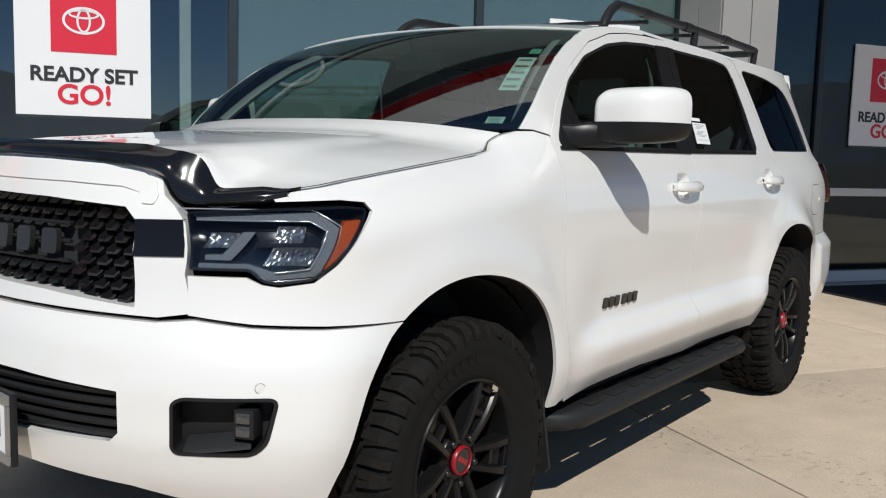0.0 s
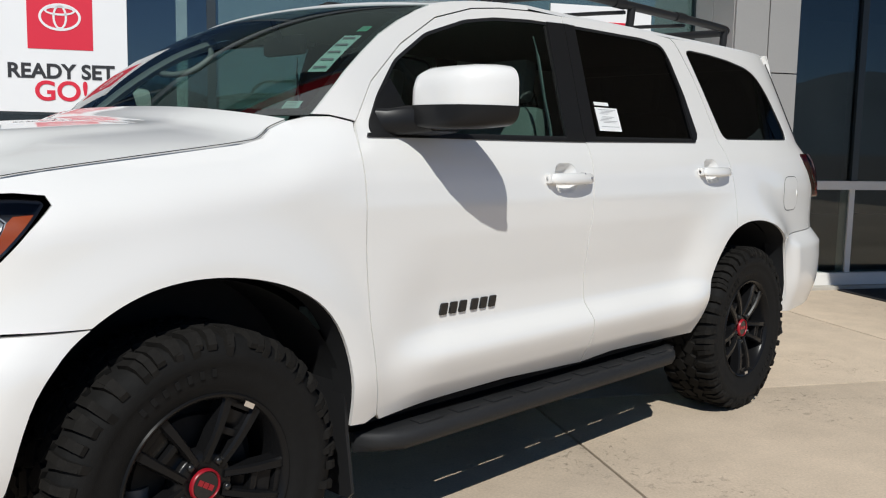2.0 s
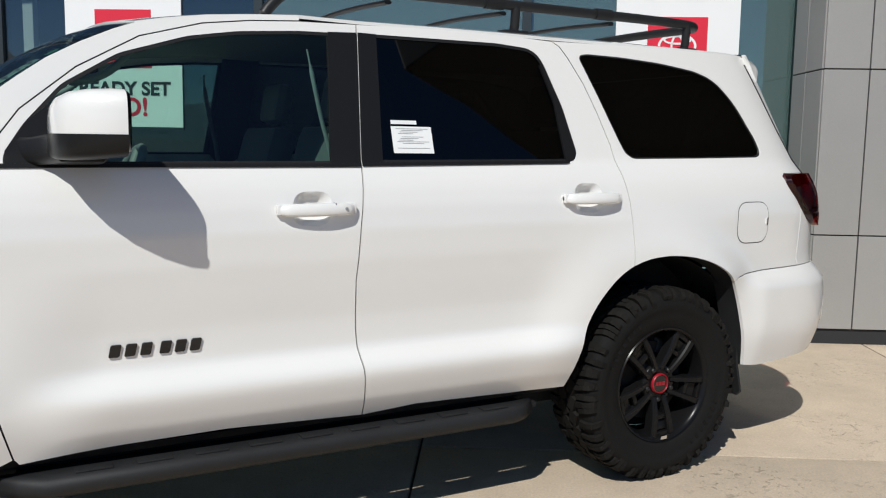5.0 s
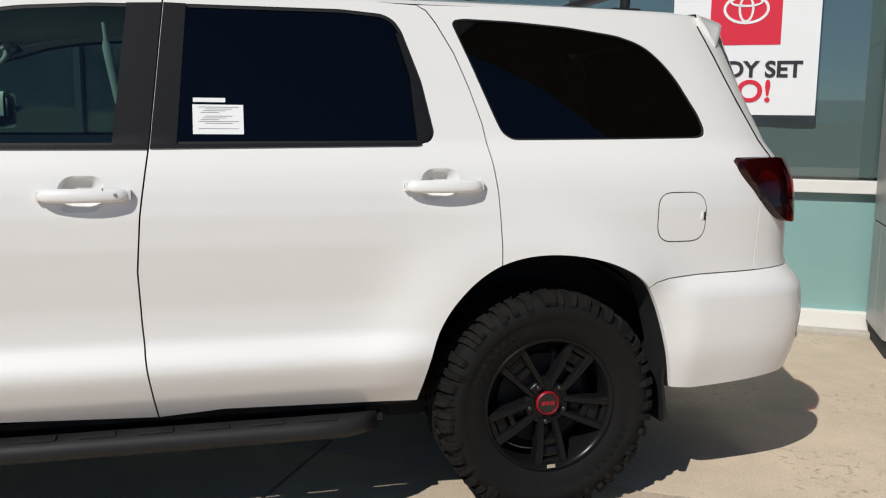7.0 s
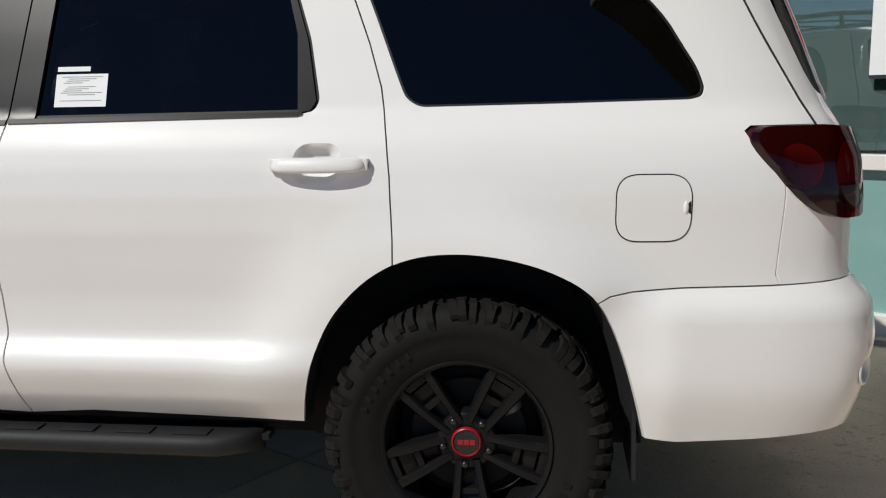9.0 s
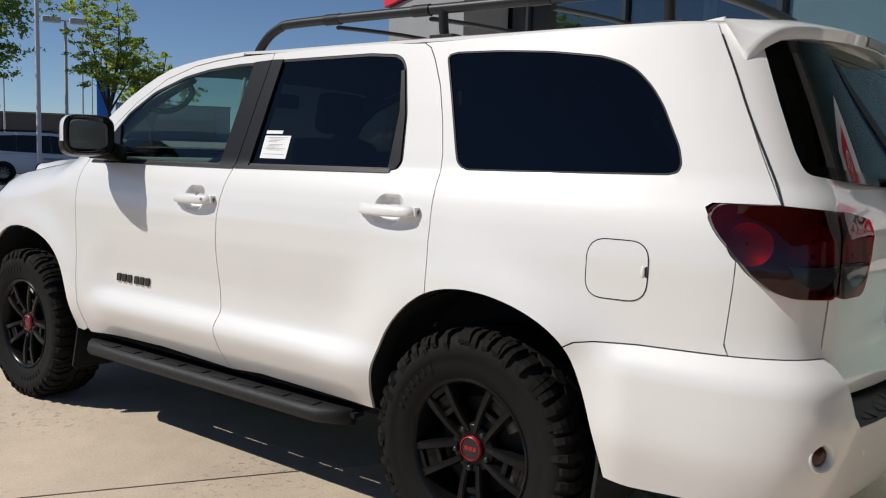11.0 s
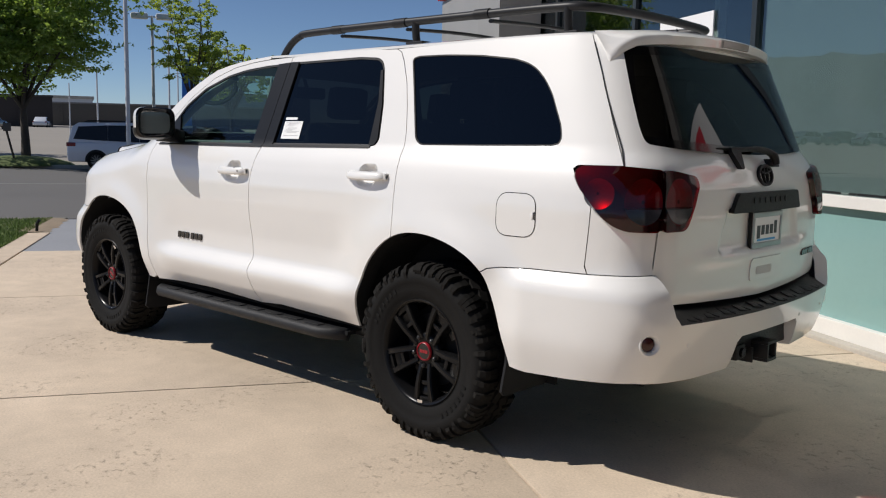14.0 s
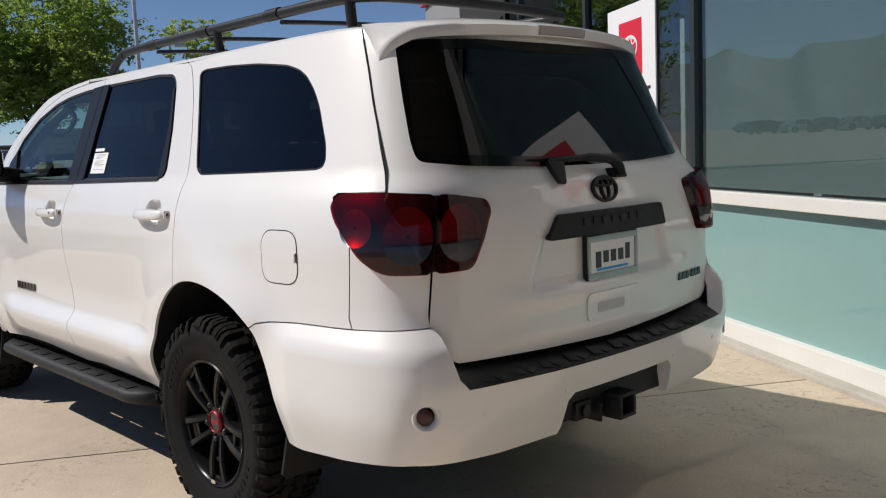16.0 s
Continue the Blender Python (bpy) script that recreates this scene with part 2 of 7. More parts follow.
def prism(bm, outline, depth, m=None):
    """An outline in x, z pushed from y = 0 to depth."""
    a = [bm.verts.new((x, 0, z)) for x, z in outline]
    b = [bm.verts.new((x, depth, z)) for x, z in outline]
    bm.faces.new(a)
    bm.faces.new(b[::-1])
    for k in range(len(a)):
        j = (k + 1) % len(a)
        bm.faces.new((a[j], a[k], b[k], b[j]))
    for v in a + b:
        for e in v.link_edges:
            e.smooth = False
    if m is not None:
        bmesh.ops.transform(bm, matrix=m, verts=a + b)


def sheet(bm, rows, close=False):
    """Skins rows of points."""
    vs = [[bm.verts.new(p) for p in row] for row in rows]
    for a, b in zip(vs, vs[1:]):
        for k in range(len(a) - (0 if close else 1)):
            j = (k + 1) % len(a)
            bm.faces.new((a[k], a[j], b[j], b[k]))
    return vs


def edge_in(bm, depth, toward=None):
    """Turns the open edge of a skin inwards by depth, so that it shows a thickness."""
    bm.normal_update()
    rim = [e for e in bm.edges if len(e.link_faces) == 1]
    made = {}
    for e in rim:
        for v in e.verts:
            if v not in made:
                way = toward(v.co) if toward else -v.normal
                made[v] = bm.verts.new(v.co + depth * way)
    for e in rim:
        a, b = e.verts
        bm.faces.new((b, a, made[a], made[b]))
        e.smooth = False


def inside(px, pz, poly):
    """Which of the points lie in the polygon."""
    hit = np.zeros(len(px), bool)
    n = len(poly)
    for k in range(n):
        (x0, z0), (x1, z1) = poly[k], poly[(k + 1) % n]
        if z0 != z1:
            hit ^= ((z0 > pz) != (z1 > pz)) & (px < (x1 - x0) * (pz - z0) / (z1 - z0) + x0)
    return hit


def dense(poly, step):
    out = []
    for (x0, z0), (x1, z1) in zip(poly, poly[1:] + poly[:1]):
        n = max(1, int(math.hypot(x1 - x0, z1 - z0) / step + 0.5))
        out += [(x0 + (x1 - x0) * k / n, z0 + (z1 - z0) * k / n) for k in range(n)]
    return out


def shrink(poly, by):
    """The outline moved inwards."""
    area = sum(a[0] * b[1] - b[0] * a[1] for a, b in zip(poly, poly[1:] + poly[:1]))
    s = 1 if area > 0 else -1
    out = []
    for k in range(len(poly)):
        p, q, r = Vector(poly[k - 1]), Vector(poly[k]), Vector(poly[(k + 1) % len(poly)])
        a, b = (q - p).normalized(), (r - q).normalized()
        n = Vector((-a.y - b.y, a.x + b.x)) * s
        if n.length < 1e-6:
            n = Vector((-a.y, a.x)) * s
        n.normalize()
        c = max(0.5, n.dot(Vector((-a.y, a.x)) * s))
        q = q + n * by / c
        out.append((q.x, q.y))
    return out


def rounded(poly, r, n=5):
    """The outline with its corners rounded."""
    out = []
    for k in range(len(poly)):
        p, q, w = Vector(poly[k - 1]), Vector(poly[k]), Vector(poly[(k + 1) % len(poly)])
        d = min(r, (p - q).length * 0.45, (w - q).length * 0.45)
        a, b = q + (p - q).normalized() * d, q + (w - q).normalized() * d
        for j in range(n + 1):
            s = j / n
            c = (1 - s) ** 2 * a + 2 * s * (1 - s) * q + s * s * b
            out.append((c.x, c.y))
    return out


def fill(outline, holes=(), step=0.035):
    """Triangles over an outline with holes, with points spread evenly inside."""
    from_loops, edges = [], []
    for loop in (outline, *holes):
        loop = dense(list(loop), step)
        n0 = len(from_loops)
        from_loops += loop
        edges += [(n0 + k, n0 + (k + 1) % len(loop)) for k in range(len(loop))]
    rim = np.array(from_loops)
    lo, hi = rim.min(0), rim.max(0)
    gx, gz = np.meshgrid(np.arange(lo[0] + step / 2, hi[0], step), np.arange(lo[1] + step / 2, hi[1], step))
    gx[1::2] += step / 2
    gx, gz = gx.ravel(), gz.ravel()
    keep = inside(gx, gz, list(outline))
    for h in holes:
        keep &= ~inside(gx, gz, list(h))
    gx, gz = gx[keep], gz[keep]
    if len(gx):
        far = np.array([np.min((rim[:, 0] - a) ** 2 + (rim[:, 1] - b) ** 2) for a, b in zip(gx, gz)]) > (0.55 * step) ** 2
        gx, gz = gx[far], gz[far]
    pts = [Vector(p) for p in from_loops] + [Vector((float(a), float(b))) for a, b in zip(gx, gz)]
    vs, _, fs = delaunay_2d_cdt(pts, edges, [], 0, 1e-7)[:3]
    mid = np.array([[sum(vs[i].x for i in f) / len(f), sum(vs[i].y for i in f) / len(f)] for f in fs])
    ok = inside(mid[:, 0], mid[:, 1], list(outline))
    for h in holes:
        ok &= ~inside(mid[:, 0], mid[:, 1], list(h))
    # slivers between nearly straight points of the rim would spoil the shading
    for n, f in enumerate(fs):
        if ok[n] and len(f) == 3 and max(f) < len(from_loops):
            a, b, c = (vs[i] for i in f)
            twice = abs((b - a).x * (c - a).y - (b - a).y * (c - a).x)
            if twice / max((b - a).length, (c - a).length, (c - b).length, 1e-9) < 0.0012:
                ok[n] = False
    return [(v.x, v.y) for v in vs], [f for f, k in zip(fs, ok) if k]


def panel(bm, fn, outline, holes=(), thick=0.012, step=0.035, gap=0.0018, out=0.0):
    """A shaped panel: the outline, drawn on the skin fn(u, z, out), with its edges turned in. gap: half the joint round it."""
    if gap:
        outline = shrink(list(outline), gap)
    vs, fs = fill(outline, holes, step)
    used = sorted({i for f in fs for i in f})
    at = {i: bm.verts.new(fn(*vs[i], out)) for i in used}
    new_faces = []
    for f in fs:
        new_faces.append(bm.faces.new([at[i] for i in f]))
    bm.normal_update()
    total = 0
    for f in new_faces:
        c = f.calc_center_median()
        total += f.normal.dot(Vector((c.x - max(-1.6, min(1.6, c.x)), c.y, 0.15 * (c.z - 0.9)))) * f.calc_area()
    if total < 0:
        for f in new_faces:
            f.normal_flip()
    if thick:
        deep = {}
        back_of = {v: i for i, v in at.items()}
        rim = [e for e in {e for f in new_faces for e in f.edges} if len(e.link_faces) == 1]
        for e in rim:
            for v in e.verts:
                if v not in deep:
                    deep[v] = bm.verts.new(fn(*vs[back_of[v]], out - thick))
        for e in rim:
            a, b = e.verts
            bm.faces.new((b, a, deep[a], deep[b]))
            e.smooth = False


def text_mesh(words, size, bold=0.0, depth=0.0):
    """A mesh of words in the built-in font, lying in x, y."""
    c = bpy.data.curves.new("words", "FONT")
    c.body, c.size, c.align_x, c.align_y, c.offset, c.extrude = words, size, "CENTER", "CENTER", bold, depth
    ob = bpy.data.objects.new("words", c)
    scene.collection.objects.link(ob)
    bpy.context.view_layer.update()
    me = bpy.data.meshes.new_from_object(ob.evaluated_get(bpy.context.evaluated_depsgraph_get()))
    bpy.data.objects.remove(ob)
    bpy.data.curves.remove(c)
    bm = bmesh.new()
    bm.from_mesh(me)
    bpy.data.meshes.remove(me)
    return bm

# ---- the car's body shape: a plan from nose to tail, pushed in and out with height ----
PLAN = [(-2.43, 0.0), (-2.42, 0.2), (-2.385, 0.4), (-2.315, 0.6), (-2.22, 0.77), (-2.1, 0.895), (-1.95, 0.968), (-1.7, 0.995),
        (-1.4, 1.0), (-0.7, 1.003), (0.0, 1.005), (0.9, 1.005), (1.5, 1.0), (1.95, 0.99), (2.25, 0.972), (2.43, 0.945),
        (2.55, 0.895), (2.62, 0.8), (2.655, 0.65), (2.685, 0.4), (2.7, 0.18), (2.703, 0.0)]


def spline(points, n):
    """A smooth curve through the points, n steps between neighbours."""
    out = []
    ext = [points[0], *points, points[-1]]
    for a, b, c, d in zip(ext, ext[1:], ext[2:], ext[3:]):
        for k in range(n):
            s = k / n
            out.append(tuple(0.5 * (2 * q + (r - p) * s + (2 * p - 5 * q + 4 * r - w) * s * s + (3 * q - p - 3 * r + w) * s ** 3)
                             for p, q, r, w in zip(a, b, c, d)))
    return out + [points[-1]]


CURVE = np.array(spline(PLAN, 12))
ARC = np.r_[0, np.cumsum(np.hypot(*np.diff(CURVE, axis=0).T))]
ARC = ARC - np.interp(0.0, CURVE[:, 0], ARC)
U0, U1 = float(ARC[0]), float(ARC[-1])


def ramp(a, b, v):
    s = min(1.0, max(0.0, (v - a) / (b - a)))
    return s * s * (3 - 2 * s)


SIDE_Z = [0.3, 0.40, 0.46, 0.52, 0.58, 0.61, 0.632, 0.648, 0.70, 0.71, 0.73, 0.77, 0.82, 0.92, 1.02, 1.12, 1.2, 1.26, 1.3, 1.33, 1.36, 1.42, 1.5, 1.6, 1.7, 1.8, 1.86]
SIDE_O = [-0.12, -0.09, -0.050, -0.012, 0.013, 0.022, 0.0235, 0.017, -0.022, -0.0265, -0.0285, -0.0285, -0.026, -0.012, 0.0, 0.002, -0.008, -0.026, -0.045, -0.064, -0.085, -0.105, -0.132, -0.165, -0.199, -0.233, -0.254]
FENDER_X = [-2.3, -2.07, -1.89, -1.66, -1.35, -1.2, -1.0]
FENDER_TOP = [1.17, 1.2, 1.232, 1.262, 1.305, 1.335, 1.36]


def side_offset(x, z):
    door = float(np.interp(z, SIDE_Z, SIDE_O))
    # below the arches the front and rear wings run straight down
    if z < 1.02:
        wing = 0.0 - 0.05 * ramp(0.62, 0.35, z)
        k = max(ramp(-0.66, -0.96, x), ramp(0.88, 1.25, x))
        door = door * (1 - k) + wing * k
    k = ramp(-0.95, -1.3, x)
    if k > 0 and z > 0.9:
        drop = float(np.interp(x, FENDER_X, FENDER_TOP)) - z
        crown = -0.13 * max(0.0, 1 - max(drop, -0.02) / 0.16) ** 2.0
        door = door * (1 - k) + crown * k
    for wx in (-1.54, 1.535):
        d = math.hypot(x - wx, z - 0.44)
        door += 0.026 * math.exp(-(((d - 0.53) / (0.11 if wx < 0 else 0.16 - 0.05 * ramp(-0.3, 0.3, x - wx))) ** 2)) * ramp(0.3, 0.7, z) * (1 - 0.9 * ramp(1.80, 2.05, x) * ramp(0.90, 0.80, z)) * (1.0 + 1.2 * ramp(-0.3, 0.3, x - wx) if wx > 0 else 1.0)
    if x < -1.8:
        door += 0.05 * ramp(-1.8, -2.1, x) * ramp(0.88, 0.78, z)
    if x > 1.9:
        door += 0.045 * ramp(1.9, 2.1, x) * ramp(0.875, 0.80, z)
    return door


REAR_Z = [0.3, 0.40, 0.46, 0.55, 0.7, 0.82, 0.86, 0.9, 1.1, 1.22, 1.30, 1.36, 1.45, 1.6, 1.76, 1.86]
REAR_O = [-0.04, 0.0, 0.04, 0.062, 0.085, 0.07, 0.04, 0.01, 0.01, 0.0, -0.025, -0.06, -0.1, -0.16, -0.22, -0.26]
FRONT_Z = [0.3, 0.42, 0.5, 0.6, 0.72, 0.84, 0.9, 0.96, 1.1, 1.2, 1.3]
FRONT_O = [0.0, 0.03, 0.075, 0.1, 0.1, 0.075, 0.035, 0.02, 0.0, -0.03, -0.08]


def skin(u, z, out=0.0):
    """A point of the body's left side: u runs along the plan from the nose to the tail (x itself on the flank), out metres proud."""
    x, y = float(np.interp(u, ARC, CURVE[:, 0])), float(np.interp(u, ARC, CURVE[:, 1]))
    w = side_offset(x, z) + out
    y2 = y * (1 + w / 1.0)
    x2 = x
    if x > 1.2:
        x2 += (float(np.interp(z, REAR_Z, REAR_O)) + out) * ramp(1.5, 2.62, x)
    if x < -1.2:
        x2 -= (float(np.interp(z, FRONT_Z, FRONT_O)) + out) * ramp(-1.75, -2.3, x)
    return x2, -y2, z


def at_x(x, z):
    """The u at which the flank lies at x."""
    lo, hi = U0, U1
    for _ in range(40):
        mid = (lo + hi) / 2
        if skin(mid, z)[0] < x:
            lo = mid
        else:
            hi = mid
    return (lo + hi) / 2


def at_y(y, z, rear=True):
    """The u at which the nose or the tail lies y metres from the middle."""
    lo, hi = (1.0, U1) if rear else (-1.0, U0)
    for _ in range(40):
        mid = (lo + hi) / 2
        if -skin(mid, z)[1] > y:
            lo = mid
        else:
            hi = mid
    return (lo + hi) / 2

# ---- ground and building ----
CONCRETE = paving("pale_concrete", (0.555, 0.452, 0.342))
JOINT = mat("joint_dirt", (0.13, 0.11, 0.09), 0.95, grain=0.3, grain_size=60)
ASPHALT = mat("worn_asphalt", (0.115, 0.11, 0.105), 0.9, grain=0.15, grain_size=30, bump=0.3, bump_size=90, stain=0.15, stain_size=0.3)
APRON = mat("grey_apron", (0.25, 0.26, 0.28), 0.85, grain=0.12, grain_size=40, stain=0.15, stain_size=1.0)
KERB = mat("kerb_concrete", (0.42, 0.39, 0.34), 0.85, grain=0.15, grain_size=40, bump=0.3, bump_size=100, stain=0.25, stain_size=2.0)
GRASS_SOIL = mat("lawn_soil", (0.085, 0.115, 0.032), 0.95, grain=0.35, grain_size=30, stain=0.3, stain_size=1.5)
GRASS = mat("grass_blades", (0.135, 0.205, 0.040), 0.7, island=0.35, stain=0.2, stain_size=1.0)
MULCH = mat("dark_mulch", (0.05, 0.035, 0.025), 0.95, grain=0.5, grain_size=50, bump=0.8, bump_size=60)
ALU_WHITE = mat("white_aluminium", (0.72, 0.70, 0.66), 0.45, grain=0.04, grain_size=60, stain=0.08, stain_size=3)
ALU_DARK = mat("dark_mullion", (0.05, 0.06, 0.065), 0.35, 0.5, grain=0.1, grain_size=60)
CLAD = mat("grey_metal_cladding", (0.36, 0.35, 0.335), 0.42, 0.25, grain=0.05, grain_size=80, stain=0.07, stain_size=1.5, vary=0.04)
CLAD_DARK = mat("near_black_recess_tone", (0.02, 0.02, 0.022), 0.8)
SPANDREL = mat("teal_backed_glass", (0.20, 0.36, 0.345), 0.6, coat=0.8, grain=0.03, grain_size=20, stain=0.10, stain_size=1.2)
SHADE = mat("grey_roller_shade", (0.29, 0.325, 0.315), 0.9, grain=0.06, grain_size=300, stain=0.06, stain_size=1.0)
SHOW_FLOOR = mat("showroom_floor", (0.22, 0.22, 0.22), 0.3, grain=0.05, grain_size=20, stain=0.1, stain_size=1)
SHOW_WALL = mat("showroom_wall", (0.10, 0.11, 0.12), 0.8, grain=0.05, grain_size=10, stain=0.2, stain_size=0.8)
PANE_WALL = glass("facade_glass", (0.52, 0.62, 0.62), 0.004, 0.09)
PANE_ENTRY = glass("entrance_glass", (0.56, 0.64, 0.64), 0.004, 0.02)
SIGN_WHITE = mat("printed_white_board", (0.80, 0.80, 0.80), 0.45, grain=0.015, grain_size=200, stain=0.02, stain_size=3)
SIGN_RED = mat("printed_red", (0.66, 0.018, 0.045), 0.45, grain=0.03, grain_size=120)
SIGN_INK = mat("printed_black", (0.025, 0.025, 0.028), 0.45, grain=0.1, grain_size=120)
# the haze of distance is put into the ridge's blue-grey colour
MOUNTAIN = mat("haze_tinted_mountain", (0.20, 0.25, 0.29), 1.0, grain=0.25, grain_size=0.02, stain=0.25, stain_size=0.004)
LOT_FAR = mat("far_ground", (0.17, 0.16, 0.145), 0.9, grain=0.2, grain_size=0.4, stain=0.2, stain_size=0.05)


def setting(name, bm, material, label, category, m=None, smooth=False):
    ob = part(name, bm, material, None, "", smooth)
    tagged(ob, label, category, kind="structure")
    if m is not None:
        ob.matrix_world = m
    return ob


# the ground: one sheet to the horizon, with the slabs, road and lawn laid on it
bm = bmesh.new()
ring = [0, 12, 40, 120, 400, 1200, 4000]
rows = [[(r * math.cos(a), r * math.sin(a), -0.06) for a in (2 * math.pi * k / 48 for k in range(48))] for r in ring[1:]]
sheet(bm, rows, close=True)
bm.faces.new([v for v in list(bm.verts)[:48]])
setting("ground", bm, LOT_FAR, "pale dusty ground reaching to the horizon", "ground")

# the road past the corner of the plot, and its far kerb
bm = bmesh.new()
box(bm, -31.8, -9.9, -80, 60, -0.055, -0.03)
setting("road", bm, ASPHALT, "worn grey asphalt road with a faint seam", "road", FACADE)
bm = bmesh.new()
box(bm, -20.6, -20.45, -80, 60, -0.03, -0.026)
setting("road_marking", bm, mat("faded_road_paint", (0.24, 0.235, 0.22), 0.85, grain=0.3, grain_size=8), "faded pale line along the asphalt road", "road marking", FACADE)
bm = bmesh.new()
box(bm, -32.1, -31.8, -80, 60, -0.055, 0.10, 0.02)
setting("kerb", bm, KERB, "pale concrete kerb along the far road side", "kerb", FACADE)
bm = bmesh.new()
box(bm, -9.9, -9.6, -80, -6.62, -0.055, 0.0, 0.02)
setting("kerb", bm, mat("dark_kerb", (0.15, 0.14, 0.12), 0.9, grain=0.2, grain_size=40, stain=0.25, stain_size=2), "low stained kerb between lawn and road", "kerb", FACADE)
bm = bmesh.new()
box(bm, -60, -32.1, -80, 60, -0.055, -0.02)
setting("parking_lot", bm, mat("sunlit_asphalt", (0.27, 0.245, 0.21), 0.9, grain=0.15, grain_size=10, stain=0.15, stain_size=0.2), "sunlit pale asphalt car park across the road", "car park", FACADE)
bm = bmesh.new()
box(bm, -9.6, -5.4, -6.62, -0.3, -0.055, -0.012)
setting("driveway_apron", bm, APRON, "bluish grey concrete apron sloping to the road", "apron", FACADE)
bm = bmesh.new()
box(bm, -60, -9.9, -0.2, 40, -0.03, -0.02)
setting("side_road", bm, ASPHALT, "grey asphalt beyond the building's corner", "road", FACADE)

# lawn and planting bed beside the slab
bm = bmesh.new()
box(bm, -9.6, -4.6, -22, -6.78, -0.055, 0.0, 0.01)
setting("lawn_bed", bm, GRASS_SOIL, "green lawn soil under short grass", "lawn", FACADE)
bm = bmesh.new()
for _ in range(26000):
    s, d = random.uniform(-9.58, -5.6), -6.8 - random.random() ** 1.5 * 7
    h, a, w = random.uniform(0.02, 0.05), random.random() * 6.283, 0.006
    c, q = math.cos(a) * w, math.sin(a) * w
    v = [bm.verts.new(p) for p in ((s - c, d - q, -0.002), (s + c, d + q, -0.002), (s + random.uniform(-0.02, 0.02), d + random.uniform(-0.02, 0.02), h))]
    bm.faces.new(v)
grass = part("grass", bm, GRASS, None)
tagged(grass, "short mown green lawn grass beside the slab", "grass", kind="stuff")
grass.matrix_world = FACADE
bm = bmesh.new()
box(bm, -5.75, -3.9, -9.5, -6.8, -0.05, 0.006)
setting("planting_bed", bm, MULCH, "bare dark mulch bed at the lawn's corner", "planting bed", FACADE)
bm = bmesh.new()
box(bm, -7.45, -3.7, -6.80, -6.515, -0.055, 0.002, 0.006)
setting("edging", bm, CONCRETE, "flush strip of pale concrete along the lawn", "edging", FACADE)
bm = bmesh.new()
n = 40
rows = [[(-9.6 + 2.16 * k / n, d + w * noise.noise(Vector((k * 0.35, 0, d))), z) for k in range(n + 1)] for d, w, z in ((-6.93, 0.10, 0.012), (-6.80, 0.06, 0.016), (-6.66, 0.05, 0.010), (-6.55, 0.07, -0.011))]
sheet(bm, rows)
setting("dirt_verge", bm, mat("dry_dirt", (0.27, 0.21, 0.145), 0.95, grain=0.35, grain_size=40, bump=0.5, bump_size=60, stain=0.3, stain_size=3), "worn dry dirt where the lawn meets the apron", "verge", FACADE, True)

# the forecourt: cast slabs with open joints
forecourt = tagged(new("forecourt"), "pale tan concrete forecourt of large cast slabs", "pavement", kind="structure")
forecourt.matrix_world = FACADE
bm = bmesh.new()
box(bm, -5.4, 16, -24, -0.02, -0.055, -0.022)
part("joint_bed", bm, JOINT, forecourt, "dirt-filled joint bed", False)
S_LINES = [-5.4, -2.262, 0.828, 3.88, 6.95, 10.02, 13.1, 16.0]
D_LINES = [-0.07, -3.165, -6.5, -9.6, -12.7, -15.8, -19, -24]
for s0, s1 in zip(S_LINES, S_LINES[1:]):
    for d1, d0 in zip(D_LINES, D_LINES[1:]):
        if s0 < -3.5 and d1 < -6:
            s0b = -3.68
        else:
            s0b = s0
        bm = bmesh.new()
        g = 0.006
        box(bm, s0b + g, s1 - g, d0 + g, d1 - g, -0.05, 0.0, 0.006)
        part("slab", bm, CONCRETE, forecourt, "", True)

# curtain wall: base, rail, mullions, panes
LEFT, RIGHT, TOP = -7.6, 16.0, 5.2
MULL = [-7.2, -5.05, -2.9, -0.755, 1.395, 3.525, 5.3, 7.4, 9.5, 11.6, 13.7, 16.0]
wall = tagged(new("wall_front"), "glazed showroom front with white aluminium rails and teal lower panes", "facade", kind="structure")
wall.matrix_world = FACADE
bm = bmesh.new()
box(bm, LEFT, RIGHT, -0.06, 0.16, 0.0, 0.15, 0.006)
part("base_rail", bm, ALU_WHITE, wall, "white aluminium base rail", False)
bm = bmesh.new()
box(bm, LEFT, RIGHT, -0.06, 0.1, 0.965, 1.05, 0.005)
part("mid_rail", bm, ALU_WHITE, wall, "white aluminium middle rail", False)
bm = bmesh.new()
box(bm, LEFT, RIGHT, -0.05, 0.1, 4.0, 4.1, 0.005)
part("head_rail", bm, ALU_DARK, wall, "dark head rail", False)
for s in MULL:
    bm = bmesh.new()
    box(bm, s - 0.035, s + 0.035, -0.035, 0.12, 1.05, 4.0, 0.004)
    part("mullion", bm, ALU_DARK, wall, "", False)
    bm = bmesh.new()
    box(bm, s - 0.03, s + 0.03, -0.02, 0.12, 0.15, 0.965, 0.004)
    part("lower_mullion", bm, ALU_WHITE if s > 4 else SPANDREL, wall, "", False)
for a, b in zip(MULL, MULL[1:]):
    bm = bmesh.new()
    box(bm, a + 0.035, b - 0.035, 0.0, 0.012, 1.05, 4.0)
    pane = part("pane", bm, PANE_ENTRY if a > 3.4 else PANE_WALL, wall, "", False)
    pane.visible_shadow = False
    bm = bmesh.new()
    box(bm, a + 0.03, b - 0.03, 0.0, 0.02, 0.15, 0.965)
    low = part("lower_pane", bm, SPANDREL if b < 4 else PANE_ENTRY, wall, "", False)
    if b > 4:
        low.visible_shadow = False
